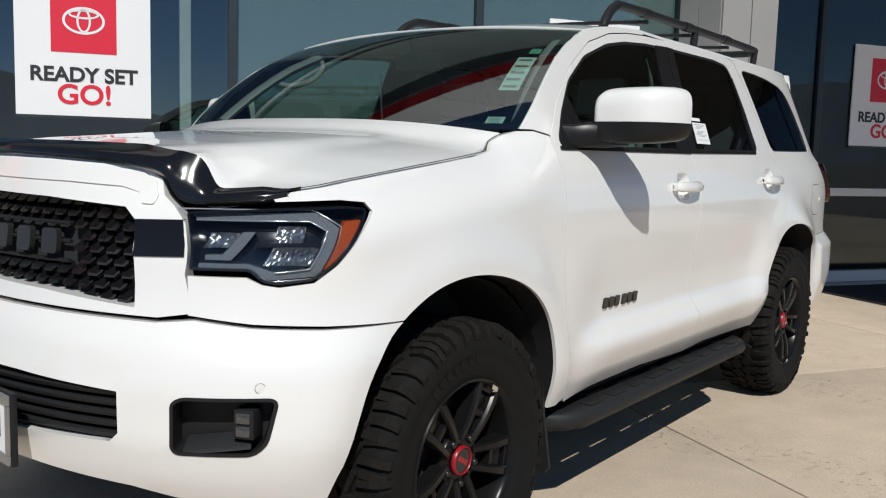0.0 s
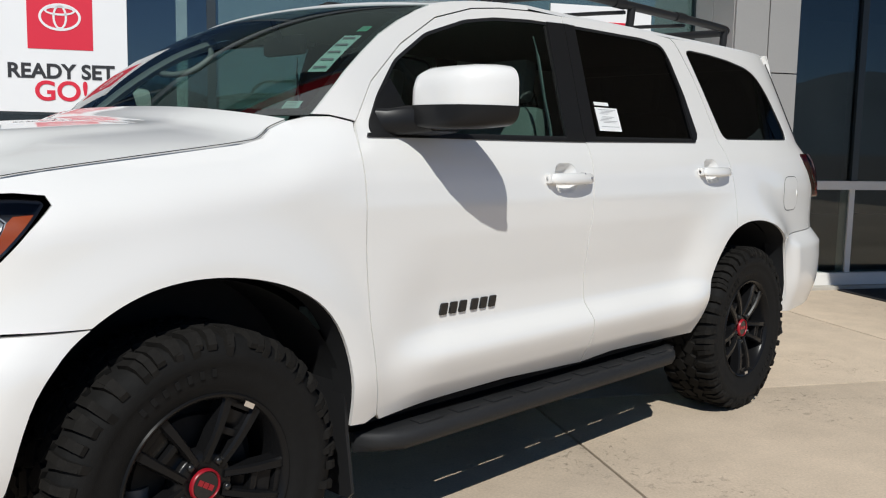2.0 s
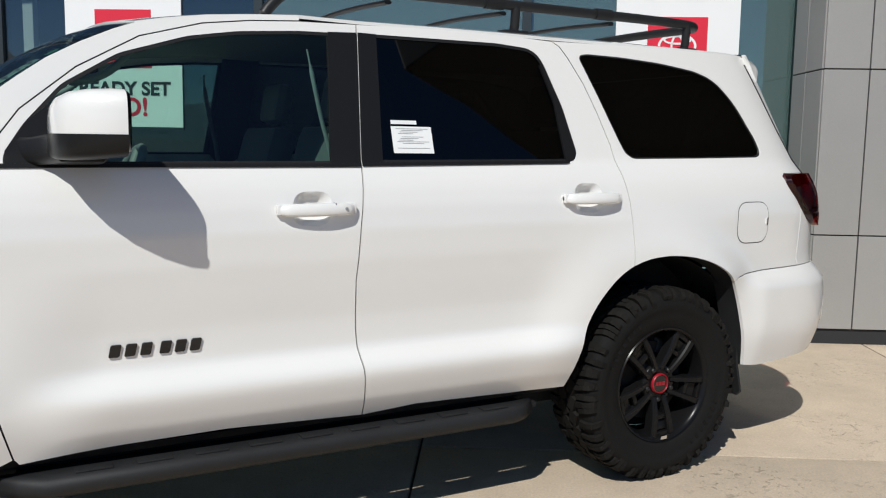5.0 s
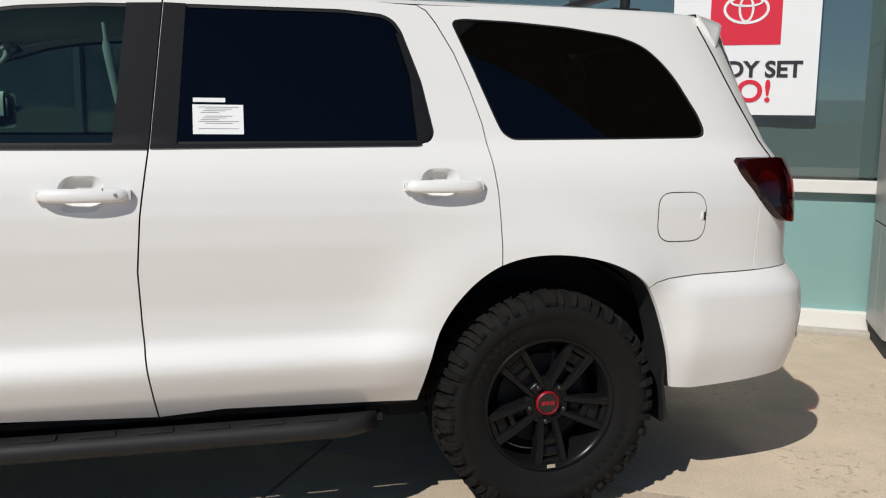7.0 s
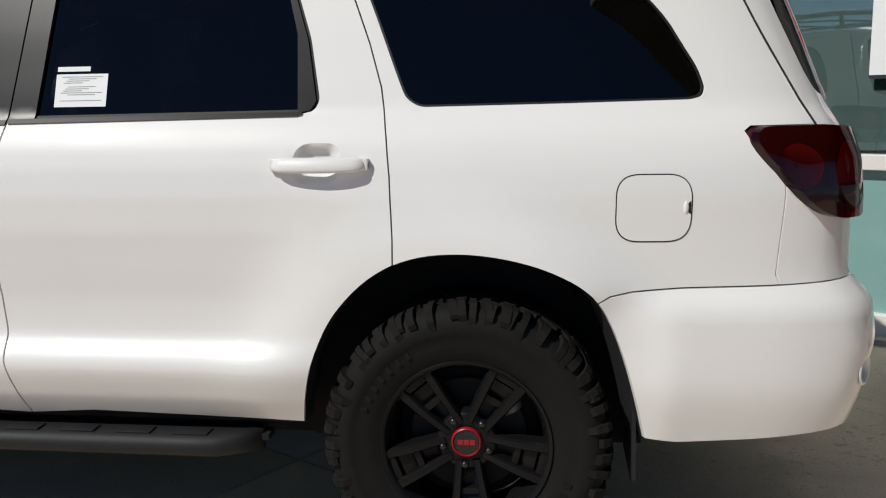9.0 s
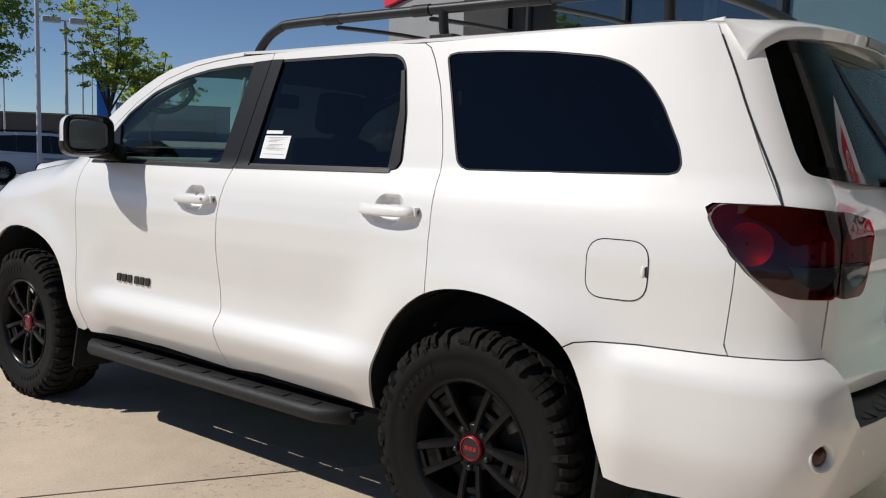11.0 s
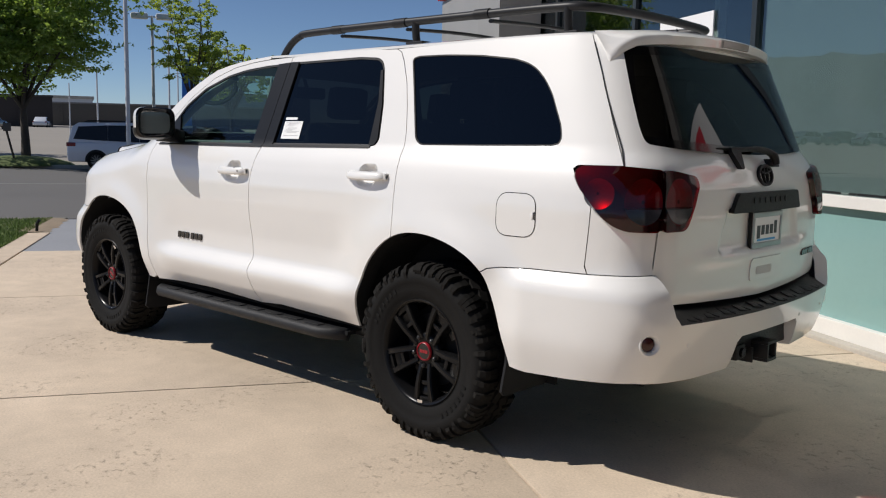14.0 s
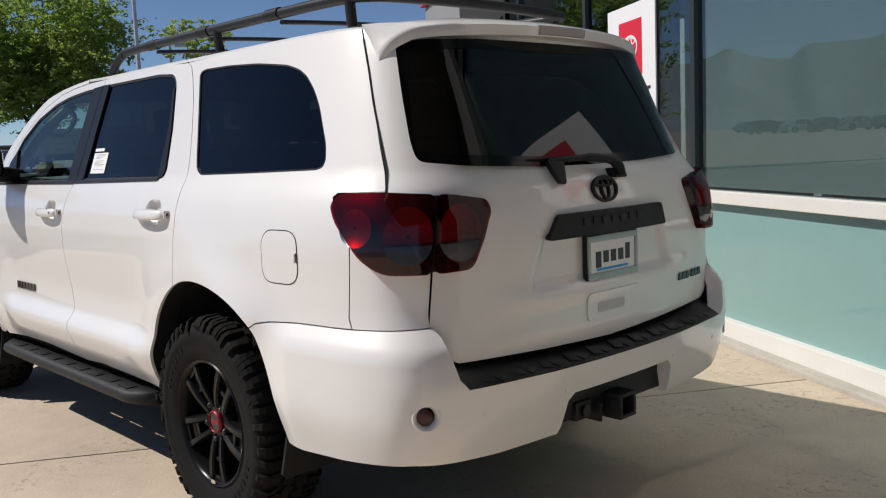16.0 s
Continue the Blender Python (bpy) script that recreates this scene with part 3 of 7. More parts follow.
for a, b in zip(MULL, MULL[1:]):
    if a > -1 and b < 4:
        bm = bmesh.new()
        rows = [[(a + 0.03 + (b - a - 0.06) * k / 24, 0.045 + 0.006 * math.sin(k * 1.1 + a * 5), z) for k in range(25)] for z in (1.07, 2.0, 3.0, 3.98)]
        sheet(bm, rows)
        shade = part("roller_shade", bm, SHADE, None)
        tagged(shade, "pulled-down grey roller shade behind the glass", "shade", "shades behind the showroom glass")
        shade.matrix_world = FACADE
bm = bmesh.new()
box(bm, LEFT, RIGHT, -0.16, -0.06, -0.02, 0.035, 0.012)
setting("kerb", bm, KERB, "stained concrete footing strip under the glass front", "kerb", FACADE)
# what closes the building: floor, back, ceiling, parapet
bm = bmesh.new()
box(bm, LEFT, RIGHT, 0.16, 9, 0.0, 0.02)
setting("floor", bm, SHOW_FLOOR, "dim polished grey showroom floor", "floor", FACADE)
bm = bmesh.new()
box(bm, LEFT, RIGHT, 9, 9.2, 0, 4.4)
setting("wall_back", bm, SHOW_WALL, "dark showroom back wall", "wall", FACADE)
for name, s in (("wall_west", LEFT), ("wall_east", RIGHT - 0.2)):
    bm = bmesh.new()
    box(bm, s, s + 0.2, 0.16, 9, 0, 4.4)
    setting(name, bm, SHOW_WALL, "dark showroom side wall", "wall", FACADE)
bm = bmesh.new()
box(bm, LEFT, RIGHT, 0.0, 9.2, 4.1, 4.3)
setting("ceiling", bm, SHOW_WALL, "dark showroom ceiling", "ceiling", FACADE)
bm = bmesh.new()
box(bm, LEFT, RIGHT, -0.1, 9.2, 4.3, 8.0, 0.01)
setting("parapet", bm, mat("grey_green_upper_glazing", (0.10, 0.128, 0.124), 0.9, spec=0.1, grain=0.05, grain_size=3, stain=0.15, stain_size=0.6), "grey-green glazed upper wall over the showroom glass", "wall", FACADE)
# the high fascia, seen mirrored in the windscreen: pale leaning panels over a red band
canopy = tagged(new("fascia"), "high pale leaning fascia with a red band below it", "fascia", kind="structure")
canopy.matrix_world = FACADE
bm = bmesh.new()
box(bm, -8.0, 4.0, -0.86, -0.1, 8.06, 9.0, 0.02)
part("canopy_slab", bm, CLAD, canopy, "", False)
lean = Matrix.Translation((0, -0.88, 8.0)) @ Matrix.Rotation(radians(25), 4, "X")
for k in range(8):
    bm = bmesh.new()
    box(bm, -8.0 + k * 1.5, -6.52 + k * 1.5, -0.03, 0.03, 0.0, 2.7, 0.004, lean)
    part("fascia_panel", bm, mat("white_fascia", (0.80, 0.80, 0.79), 0.5, grain=0.02, grain_size=20, stain=0.03, stain_size=1), canopy, "pale leaning fascia panel", False)
bm = bmesh.new()
box(bm, -8.0, 4.0, -0.85, -0.3, 8.0, 8.058, 0.006)
part("red_strip", bm, SIGN_RED, canopy, "red band", False)

# the clad block at the building's far corner, with a red band
bm = bmesh.new()
box(bm, -10.95, -7.62, 0.02, 9.2, 0, 4.0, 0.01)
setting("corner_block", bm, CLAD, "plain grey clad corner block of the showroom", "building", FACADE)
bm = bmesh.new()
box(bm, -11.0, -7.62, -0.06, 9.2, 4.02, 4.75, 0.01)
setting("red_band", bm, SIGN_RED, "glossy red fascia band over the corner block", "fascia", FACADE)
# no recess is cut here: its darkness is put into the strip's colour
bm = bmesh.new()
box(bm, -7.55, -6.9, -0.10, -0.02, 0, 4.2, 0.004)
setting("pier", bm, CLAD_DARK, "flat strip beside the corner block, coloured near-black like a recess", "pier", FACADE)
bm = bmesh.new()
box(bm, -6.55, -5.6, -0.62, -0.03, 0, 4.2, 0.004)
setting("pier", bm, CLAD, "grey clad pier standing against the glass front", "pier", FACADE)

# the clad column before the glass
column = tagged(new("column"), "square column clad in grey metal panels with dark joints", "column", kind="structure")
column.matrix_world = FACADE
C0, C1, CF, CB = 3.465, 4.09, -0.715, -0.07
bm = bmesh.new()
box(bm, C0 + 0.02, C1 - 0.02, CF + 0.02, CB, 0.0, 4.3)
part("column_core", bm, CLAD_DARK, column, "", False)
bm = bmesh.new()
box(bm, C0 + 0.03, C1 - 0.03, CF + 0.03, CB, 0.0, 0.10)
part("plinth", bm, mat("plinth_metal", (0.27, 0.265, 0.25), 0.5, 0.2, grain=0.1, grain_size=50), column, "recessed plinth", False)
Z_JOINTS = [0.11, 0.80, 1.98, 3.16, 4.3]
mid = (C0 + C1) / 2 + 0.01
for z0, z1 in zip(Z_JOINTS, Z_JOINTS[1:]):
    for a, b, c, d in ((C0 + 0.002, mid, CF, CF + 0.018), (mid, C1 - 0.002, CF, CF + 0.018), (C0, C0 + 0.018, CF + 0.022, -0.36), (C0, C0 + 0.018, -0.36, CB),
                       (C1 - 0.018, C1, CF + 0.022, -0.36), (C1 - 0.018, C1, -0.36, CB)):
        bm = bmesh.new()
        g = 0.005
        front = d - c < 0.05
        box(bm, a + (g if front else 0), b - (g if front else 0), c + (0 if front else g), d - (0 if front else g), z0 + g, z1 - g, 0.002)
        part("panel", bm, CLAD, column, "", False)


def emblem(bm, size, depth, m):
    """Three crossing ovals as plain raised rings."""
    for rx, rz, cz, w in ((0.5, 0.34, 0.0, 0.06), (0.17, 0.30, 0.0, 0.05), (0.36, 0.12, 0.16, 0.05)):
        n = 36
        o = [((rx) * math.cos(2 * math.pi * k / n), cz + rz * math.sin(2 * math.pi * k / n)) for k in range(n)]
        i = [((rx - w) * math.cos(2 * math.pi * k / n), cz + (rz - w) * math.sin(2 * math.pi * k / n)) for k in range(n)]
        f = [[bm.verts.new(m @ Vector((x * size, y, z * size))) for x, z in loop] for loop, y in ((i, 0), (i, -depth), (o, -depth), (o, 0))]
        for a, b in zip(f, f[1:]):
            for k in range(n):
                bm.faces.new((a[k], a[(k + 1) % n], b[(k + 1) % n], b[k]))


def banner(s, d, z=1.51):
    """A printed showroom sign hung on the glass, its left edge at s."""
    sign = thing("hanging_sign", "white printed showroom sign with red square and bold lettering", "sign", "signs on the showroom glass", m=FACADE @ pose(s, d, z))
    bm = bmesh.new()
    box(bm, 0, 0.96, 0, 0.014, 0, 1.075, 0.002)
    part("board", bm, SIGN_WHITE, sign, "", False)
    bm = bmesh.new()
    box(bm, 0.248, 0.712, -0.003, 0.0, 0.475, 0.94)
    square = part("red_square", bm, SIGN_RED, sign, "red square", False)
    bm = bmesh.new()
    emblem(bm, 0.30, 0.003, Matrix.Translation((0.48, -0.0035, 0.715)))
    part("ring_emblem", bm, SIGN_WHITE, square, "white crossing rings", False)
    for words, size, z, m_, wide in (("READY SET", 0.150, 0.305, SIGN_INK, 0.76), ("GO!", 0.205, 0.155, SIGN_RED, 0.375)):
        bm = text_mesh(words, size, 0.0045, 0.0015)
        xs = [v.co.x for v in bm.verts]
        k = wide / (max(xs) - min(xs))
        bmesh.ops.transform(bm, matrix=Matrix.Translation((0.48, -0.003, z)) @ Matrix.Rotation(radians(90), 4, "X") @ Matrix.Diagonal((k, 1, 1, 1)), verts=bm.verts)
        part("lettering", bm, m_, sign, "printed words", False)
    bm = bmesh.new()
    box(bm, 0.0, 0.96, 0.004, 0.016, -0.02, -0.001)
    part("bottom_bar", bm, ALU_DARK, sign, "dark hem bar", False)
    return sign


for s, d, z in ((-2.345, -0.022, 1.51), (2.095, -0.022, 1.485), (5.757, -0.022, 1.51)):
    banner(s, d, z)

# distance: ridge line seen mirrored in the glass, all round to the south and west
bm = bmesh.new()
rows = []
for j in range(15):
    q = j / 14
    row = []
    for k in range(261):
        deg = 172 + k * 0.625
        a = radians(deg)
        c = Vector((math.cos(a), math.sin(a), 0))
        far_h = 150 + 170 * noise.noise(c * 3 + Vector((0, 0, 0.3))) + 60 * noise.noise(c * 11 + Vector((0, 0, 2)))
        near_h = 262 + 6 * max(0, deg - 180) + 55 * noise.noise(c * 20 + Vector((0, 0, 5))) + 22 * noise.noise(c * 75 + Vector((0, 0, 7)))
        k_near = ramp(218, 200, deg)
        top_h = max(70, far_h * (1 - k_near) + near_h * k_near)
        fold = 1 + 0.28 * noise.noise(c * 38 + Vector((0, 0, 3 * q))) * (1 - q) + 0.12 * noise.noise(c * 120 + Vector((0, 0, 9 * q))) * (1 - q)
        r = 2300 + 800 * q
        row.append((r * c.x, r * c.y, -5 + (top_h + 5) * q ** 1.15 * fold))
    rows.append(row)
sheet(bm, rows)
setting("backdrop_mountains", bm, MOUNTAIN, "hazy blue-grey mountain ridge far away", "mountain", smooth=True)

# the deep canopy over the entrance, which keeps the doors and the ground before them in shade; pale posts inside the glass
bm = bmesh.new()
box(bm, 4.0, 13.0, -5.4, -0.12, 4.42, 5.0, 0.02)
setting("entrance_canopy", bm, mat("dark_soffit", (0.10, 0.107, 0.112), 0.6, grain=0.05, grain_size=20, stain=0.08, stain_size=1), "deep dark grey clad canopy over the showroom entrance", "canopy", FACADE)
# near-black sheet: the deep shade before the doors, put into the ground's colour
bm = bmesh.new()
box(bm, 5.06, 8.6, -1.45, -0.2, 0.0, 0.014, 0.004)
tagged(part("door_mat", bm, mat("near_black_ground_shade", (0.018, 0.018, 0.02), 0.95, grain=0.3, grain_size=120, bump=0.6, bump_size=300), None, "", False), "wide near-black sheet deepening the shade on the entrance ground", "mat").matrix_world = FACADE
for s in (-1.02, -3.3):
    bm = bmesh.new()
    box(bm, s - 0.05, s + 0.05, 1.2, 1.3, 0.02, 4.1, 0.005)
    setting("indoor_post", bm, ALU_WHITE, "pale slim post standing inside the glass", "post", FACADE)

# ---- the white off-road estate car ----
suv = thing("suv", "white four-door off-road SUV with black wheels on concrete", "car")


def left(u, z, out=0.0):
    return skin(u, z, out)


def right(u, z, out=0.0):
    x, y, z = skin(u, z, out)
    return x, -y, z


def nose(w, z, out=0.0):
    """The front skin: w metres from the middle, to the car's left positive."""
    x, y, z = skin(U0 + abs(w), z, out)
    return x, (y if w >= 0 else -y), z


def tail(w, z, out=0.0):
    x, y, z = skin(U1 - abs(w), z, out)
    return x, (y if w >= 0 else -y), z


def hatch(w, z, out=0.0):
    """The tailgate's skin: straight down where the bumper stands out."""
    x, y, _ = skin(U1 - abs(w), max(z, 0.9), out)
    # a shallow dish round the plate, splayed downwards, over a rounded ridge
    reach = 0.345 + 0.40 * max(0.0, 1.10 - z)
    dish = 0.026 * ramp(reach + 0.022, reach - 0.022, abs(y)) * ramp(0.925, 0.955, z) * ramp(1.135, 1.10, z)
    ridge = 0.012 * math.exp(-((z - 0.925) / 0.035) ** 2) * ramp(0.70, 0.45, abs(y))
    return x - dish + ridge - 0.012 * ramp(0.80, 0.72, z), (y if w >= 0 else -y), z


def flank(points):
    """An outline given as x, z on the flank."""
    return [(at_x(x, z), z) for x, z in points]


def front_of(points):
    """An outline given as x, z (x below -1) or as y, z (y from 0 up) on the left half of the nose."""
    return [((at_x(a, z) if a < -1 else at_y(a, z, False)) - U0, z) for a, z in points]


def rear_of(points):
    return [(U1 - (at_x(a, z) if a > 1.2 else at_y(a, z)), z) for a, z in points]


def both(half):
    """A left half outline, from the middle's bottom round to the middle's top, closed by its mirror."""
    return list(half) + [(-w, z) for w, z in reversed(half) if abs(w) > 1e-6]


SIDES = ((left, 1), (right, -1))

# outlines, in x and z
SPLIT = [(0.189, 0.445), (0.158, 0.67), (0.15, 0.775), (0.144, 0.945), (0.158, 1.127), (0.186, 1.329)]
DOOR_TOP = [(0.24, 1.843), (0.026, 1.838), (-0.15, 1.826), (-0.316, 1.804), (-0.52, 1.747), (-0.716, 1.637), (-0.881, 1.503), (-0.978, 1.374)]
DOOR_FRONT = [(-1.0, 1.30), (-1.007, 1.197), (-1.007, 0.989), (-0.995, 0.759), (-0.975, 0.6), (-0.94, 0.47), (-0.925, 0.45)]
FRONT_DOOR = [(-0.62, 0.462), (-0.3, 0.468), *SPLIT, *DOOR_TOP, *DOOR_FRONT]
FRONT_WINDOW = [(-0.934, 1.335), (-0.51, 1.338), (0.172, 1.342), (0.222, 1.806), (0.017, 1.802), (-0.2, 1.785), (-0.369, 1.757), (-0.59, 1.687), (-0.761, 1.583), (-0.871, 1.461), (-0.928, 1.375)]
ARCH_R = [(1.066, 0.448), (1.088, 0.56), (1.117, 0.683), (1.16, 0.765), (1.217, 0.838), (1.28, 0.895), (1.352, 0.939), (1.43, 0.96), (1.51, 0.969), (1.59, 0.967), (1.671, 0.956), (1.755, 0.936), (1.828, 0.905), (1.88, 0.873), (1.915, 0.843),
          (1.955, 0.775), (1.99, 0.68), (2.025, 0.56), (2.052, 0.436)]


def eased(points):
    """The points with their small kinks evened out, as a smooth curve."""
    mid_ = [tuple(0.25 * p + 0.5 * q + 0.25 * r for p, q, r in zip(a, b, c)) for a, b, c in zip(points, points[1:], points[2:])]
    return spline([points[0], *mid_, points[-1]], 3)


S_R = eased(ARCH_R)
REAR_EDGE = [(1.354, 1.0), (1.351, 1.066), (1.345, 1.18), (1.334, 1.278), (1.311, 1.423), (1.272, 1.55), (1.226, 1.67), (1.168, 1.775), (1.135, 1.82), (1.10, 1.84)]
REAR_DOOR = [(0.4, 0.462), (0.8, 0.45), *S_R[:19], *REAR_EDGE, (0.918, 1.848), (0.592, 1.851), (0.24, 1.843), *SPLIT[::-1]]
REAR_WINDOW = [(0.198, 1.345), (1.085, 1.352), (1.12, 1.362), (1.134, 1.39), (1.10, 1.568), (1.04, 1.745), (1.015, 1.782), (0.975, 1.802), (0.831, 1.813), (0.252, 1.81)]
SEAM_R = [(2.220, 1.847), (2.296, 1.7), (2.367, 1.554), (2.502, 1.304)]
LAMP_LOW = [(2.306, 1.290), (2.34, 1.235), (2.383, 1.182), (2.453, 1.104), (2.50, 1.074), (2.543, 1.06), (2.627, 1.056)]
BUMPER_LINE = [(2.631, 0.884), (2.55, 0.88), (2.386, 0.874), (2.15, 0.87), (2.01, 0.863), (1.95, 0.853), (1.915, 0.843)]
QUARTER = [*S_R[18:43], *BUMPER_LINE[::-1][1:5], (2.409, 0.875), (2.412, 1.146), *LAMP_LOW[2::-1], (2.322, 1.3025), *SEAM_R[::-1], (1.7, 1.85), *REAR_EDGE[::-1]]
CORNER = [(2.4105, 0.875), *BUMPER_LINE[1::-1], *LAMP_LOW[:3:-1], (2.4535, 1.104), (2.4135, 1.144)]
QUARTER_WINDOW = [(1.421, 1.366), (1.8, 1.37), (2.17, 1.376), (2.2, 1.385), (2.206, 1.41), (2.19, 1.46), (2.11, 1.595), (2.06, 1.655), (2.003, 1.705), (1.95, 1.733), (1.87, 1.756), (1.666, 1.781), (1.45, 1.794), (1.27, 1.797), (1.235, 1.79), (1.226, 1.775), (1.29, 1.62), (1.36, 1.44), (1.382, 1.39)]
ARCH_F = [(-2.055, 0.45), (-2.041, 0.51), (-2.018, 0.63), (-1.986, 0.739), (-1.92, 0.815), (-1.845, 0.874), (-1.78, 0.914), (-1.705, 0.947), (-1.62, 0.96), (-1.536, 0.963), (-1.44, 0.954), (-1.343, 0.931), (-1.26, 0.9), (-1.195, 0.858), (-1.15, 0.81), (-1.112, 0.752),
          (-1.08, 0.66), (-1.06, 0.551), (-1.045, 0.455)]
S_F = eased(ARCH_F)
LAMP_F = [(-2.250, 1.150), (-2.284, 1.007), (-2.199, 1.008), (-2.178, 0.981), (-2.15, 0.975), (-2.081, 0.985), (-2.029, 1.026), (-1.962, 1.101), (-1.915, 1.155), (-1.918, 1.166), (-1.966, 1.170), (-2.101, 1.163)]
HOOD_GAP = [(-2.10, 1.192), (-1.97, 1.215), (-1.89, 1.230), (-1.66, 1.262), (-1.353, 1.303), (-1.285, 1.32), (-1.235, 1.35), (-1.19, 1.372)]
FENDER = [*S_F[15:], (-0.985, 0.45), *DOOR_FRONT[-2::-1], (-0.985, 1.3755), (-1.06, 1.3905), (-1.13, 1.388), *HOOD_GAP[::-1], (-2.10, 1.172), (-1.966, 1.179), (-1.91, 1.174), (-1.905, 1.155), *LAMP_F[7:2:-1], (-2.203, 0.998), (-2.286, 0.998), (-2.297, 0.9), (-2.207, 0.883), (-2.064, 0.874)]


def on_both(name, outline, holes=(), material=WHITE, label="", **kw):
    """One panel a side. Returns left and right."""
    got = []
    for fn, s in SIDES:
        bm = bmesh.new()
        panel(bm, fn, outline, holes, **kw)
        got.append(part(name, bm, material, suv, label))
    return got


o_fd, o_fw, o_rd, o_rw = flank(FRONT_DOOR), rounded(flank(FRONT_WINDOW), 0.025), flank(REAR_DOOR), rounded(flank(REAR_WINDOW), 0.02)
HANDLES = ((-0.142, 0.136, 1.195), (1.008, 1.288, 1.213))


def cup_of(xa, xb, z):
    """The outline of the hollow behind a door handle."""
    c = (xa + xb) / 2
    return rounded(flank([(c - 0.085, z - 0.055), (c + 0.055, z - 0.055), (c + 0.062, z + 0.058), (c - 0.075, z + 0.058)]), 0.05, 7)


front_doors = on_both("front_door", o_fd, [o_fw, cup_of(*HANDLES[0])], step=0.017, gap=0.0027)
rear_doors = on_both("rear_door", o_rd, [o_rw, cup_of(*HANDLES[1])], step=0.017, gap=0.0027)
o_qw = rounded(flank(QUARTER_WINDOW), 0.03)
quarters = on_both("quarter_panel", flank(QUARTER), [o_qw], step=0.026)
on_both("rear_corner_panel", flank(CORNER), gap=0.001)
on_both("fender", flank(FENDER), label="white front wing", step=0.025, gap=0.0027)


def window(name, doors, hole, glass_mat, label, rim=0.016):
    """A rubber-framed pane in a door or quarter panel."""
    inner = shrink(hole, rim)
    for (fn, s), door in zip(SIDES, doors):
        bm = bmesh.new()
        panel(bm, fn, hole, [inner], thick=0.014, step=0.03, gap=0.0, out=-0.002)
        part("window_seal", bm, BLACK, door, "black rubber seal")
        bm = bmesh.new()
        panel(bm, fn, inner, thick=0.005, step=0.06, gap=0.0, out=-0.006)
        pane = part(name, bm, glass_mat, door, label)


window("door_glass", front_doors, o_fw, PANE_TINT, "lightly tinted side glass", 0.012)
window("door_glass", rear_doors, o_rw, PANE_DARK, "dark privacy glass", 0.012)
window("quarter_glass", quarters, o_qw, PANE_DARK, "dark privacy glass", 0.006)
# black pillar trims between the side windows, the mirror corner, and the divider in the rear door's glass
for outline, owner in (([(0.075, 1.336), (0.1852, 1.336), (0.2352, 1.811), (0.125, 1.806)], front_doors), ([(0.1908, 1.338), (0.272, 1.340), (0.312, 1.811), (0.2408, 1.812)], rear_doors),
                       ([(1.072, 1.355), (1.108, 1.362), (1.124, 1.388), (1.092, 1.562), (1.034, 1.738), (1.018, 1.735), (1.060, 1.58)], rear_doors),
                       ([(-0.93, 1.338), (-0.70, 1.338), (-0.742, 1.40), (-0.80, 1.52), (-0.865, 1.465), (-0.925, 1.38)], front_doors)):
    for (fn, s), door in zip(SIDES, owner):
        bm = bmesh.new()
        panel(bm, fn, flank(outline), thick=0.012, step=0.02, gap=0.0, out=0.0045)
        part("pillar_trim", bm, SATIN_BLACK, door, "black pillar trim")
# belt mouldings
for outline, owner in (([(-0.955, 1.330), (-0.5, 1.332), (0.1845, 1.334), (0.1865, 1.347), (-0.5, 1.345), (-0.945, 1.343)], front_doors),
                       ([(0.191, 1.336), (0.6, 1.341), (1.07, 1.3465), (1.085, 1.350), (1.085, 1.3585), (1.07, 1.3592), (0.6, 1.354), (0.192, 1.349)], rear_doors)):
    for (fn, s), door in zip(SIDES, owner):
        bm = bmesh.new()
        panel(bm, fn, flank(outline), thick=0.010, step=0.02, gap=0.0, out=0.006)
        part("belt_moulding", bm, SATIN_BLACK, door, "black belt moulding")

# inner shell, seen only through the joints
inner_low = flank([(-0.92, 0.45), (1.05, 0.455), *[(x - 0.0, z + 0.006) for x, z in ARCH_R[:15]], *BUMPER_LINE[::-1][1:], (2.6, 1.28), (2.2, 1.31), (1.0, 1.31), (-0.95, 1.31), (-1.3, 1.22), (-1.9, 1.14), (-1.93, 1.0), *ARCH_F[5:]])
for fn, s in SIDES:
    bm = bmesh.new()
    panel(bm, fn, shrink(inner_low, 0.012), thick=0, step=0.09, gap=0.0, out=-0.045)
    part("inner_shell", bm, GAP, suv, "dark inner shell")
    for outline in ([(0.235, 1.30), (0.15, 1.30), (0.10, 1.345), (0.14, 1.84), (0.33, 1.84), (0.29, 1.345)], [(1.17, 1.33), (1.46, 1.33), (1.36, 1.50), (1.20, 1.83), (1.00, 1.84), (1.08, 1.74), (1.155, 1.50)],
                    [(-1.06, 1.36), (-0.93, 1.36), (-0.84, 1.5), (-0.67, 1.64), (-0.48, 1.74), (-0.52, 1.78), (-0.76, 1.67), (-0.93, 1.53)]):
        bm = bmesh.new()
        panel(bm, fn, flank(outline), thick=0, step=0.05, gap=0.0, out=-0.028)
        part("inner_pillar", bm, GAP, suv, "dark inner pillar")

# A pillars and roof
WS_EDGE = [(-1.115, 1.392), (-1.055, 1.455), (-0.975, 1.53), (-0.885, 1.60), (-0.80, 1.662), (-0.70, 1.718), (-0.60, 1.765), (-0.52, 1.795)]
RAIL = [(-0.42, 1.814), (-0.30, 1.832), (-0.15, 1.846), (0.026, 1.856)]
o_pillar = flank([*[(x, z + 0.0) for x, z in DOOR_TOP[1:]], (-0.985, 1.378), (-1.06, 1.392), *WS_EDGE, *RAIL])
on_both("windscreen_pillar", o_pillar, label="white windscreen pillar", step=0.03)
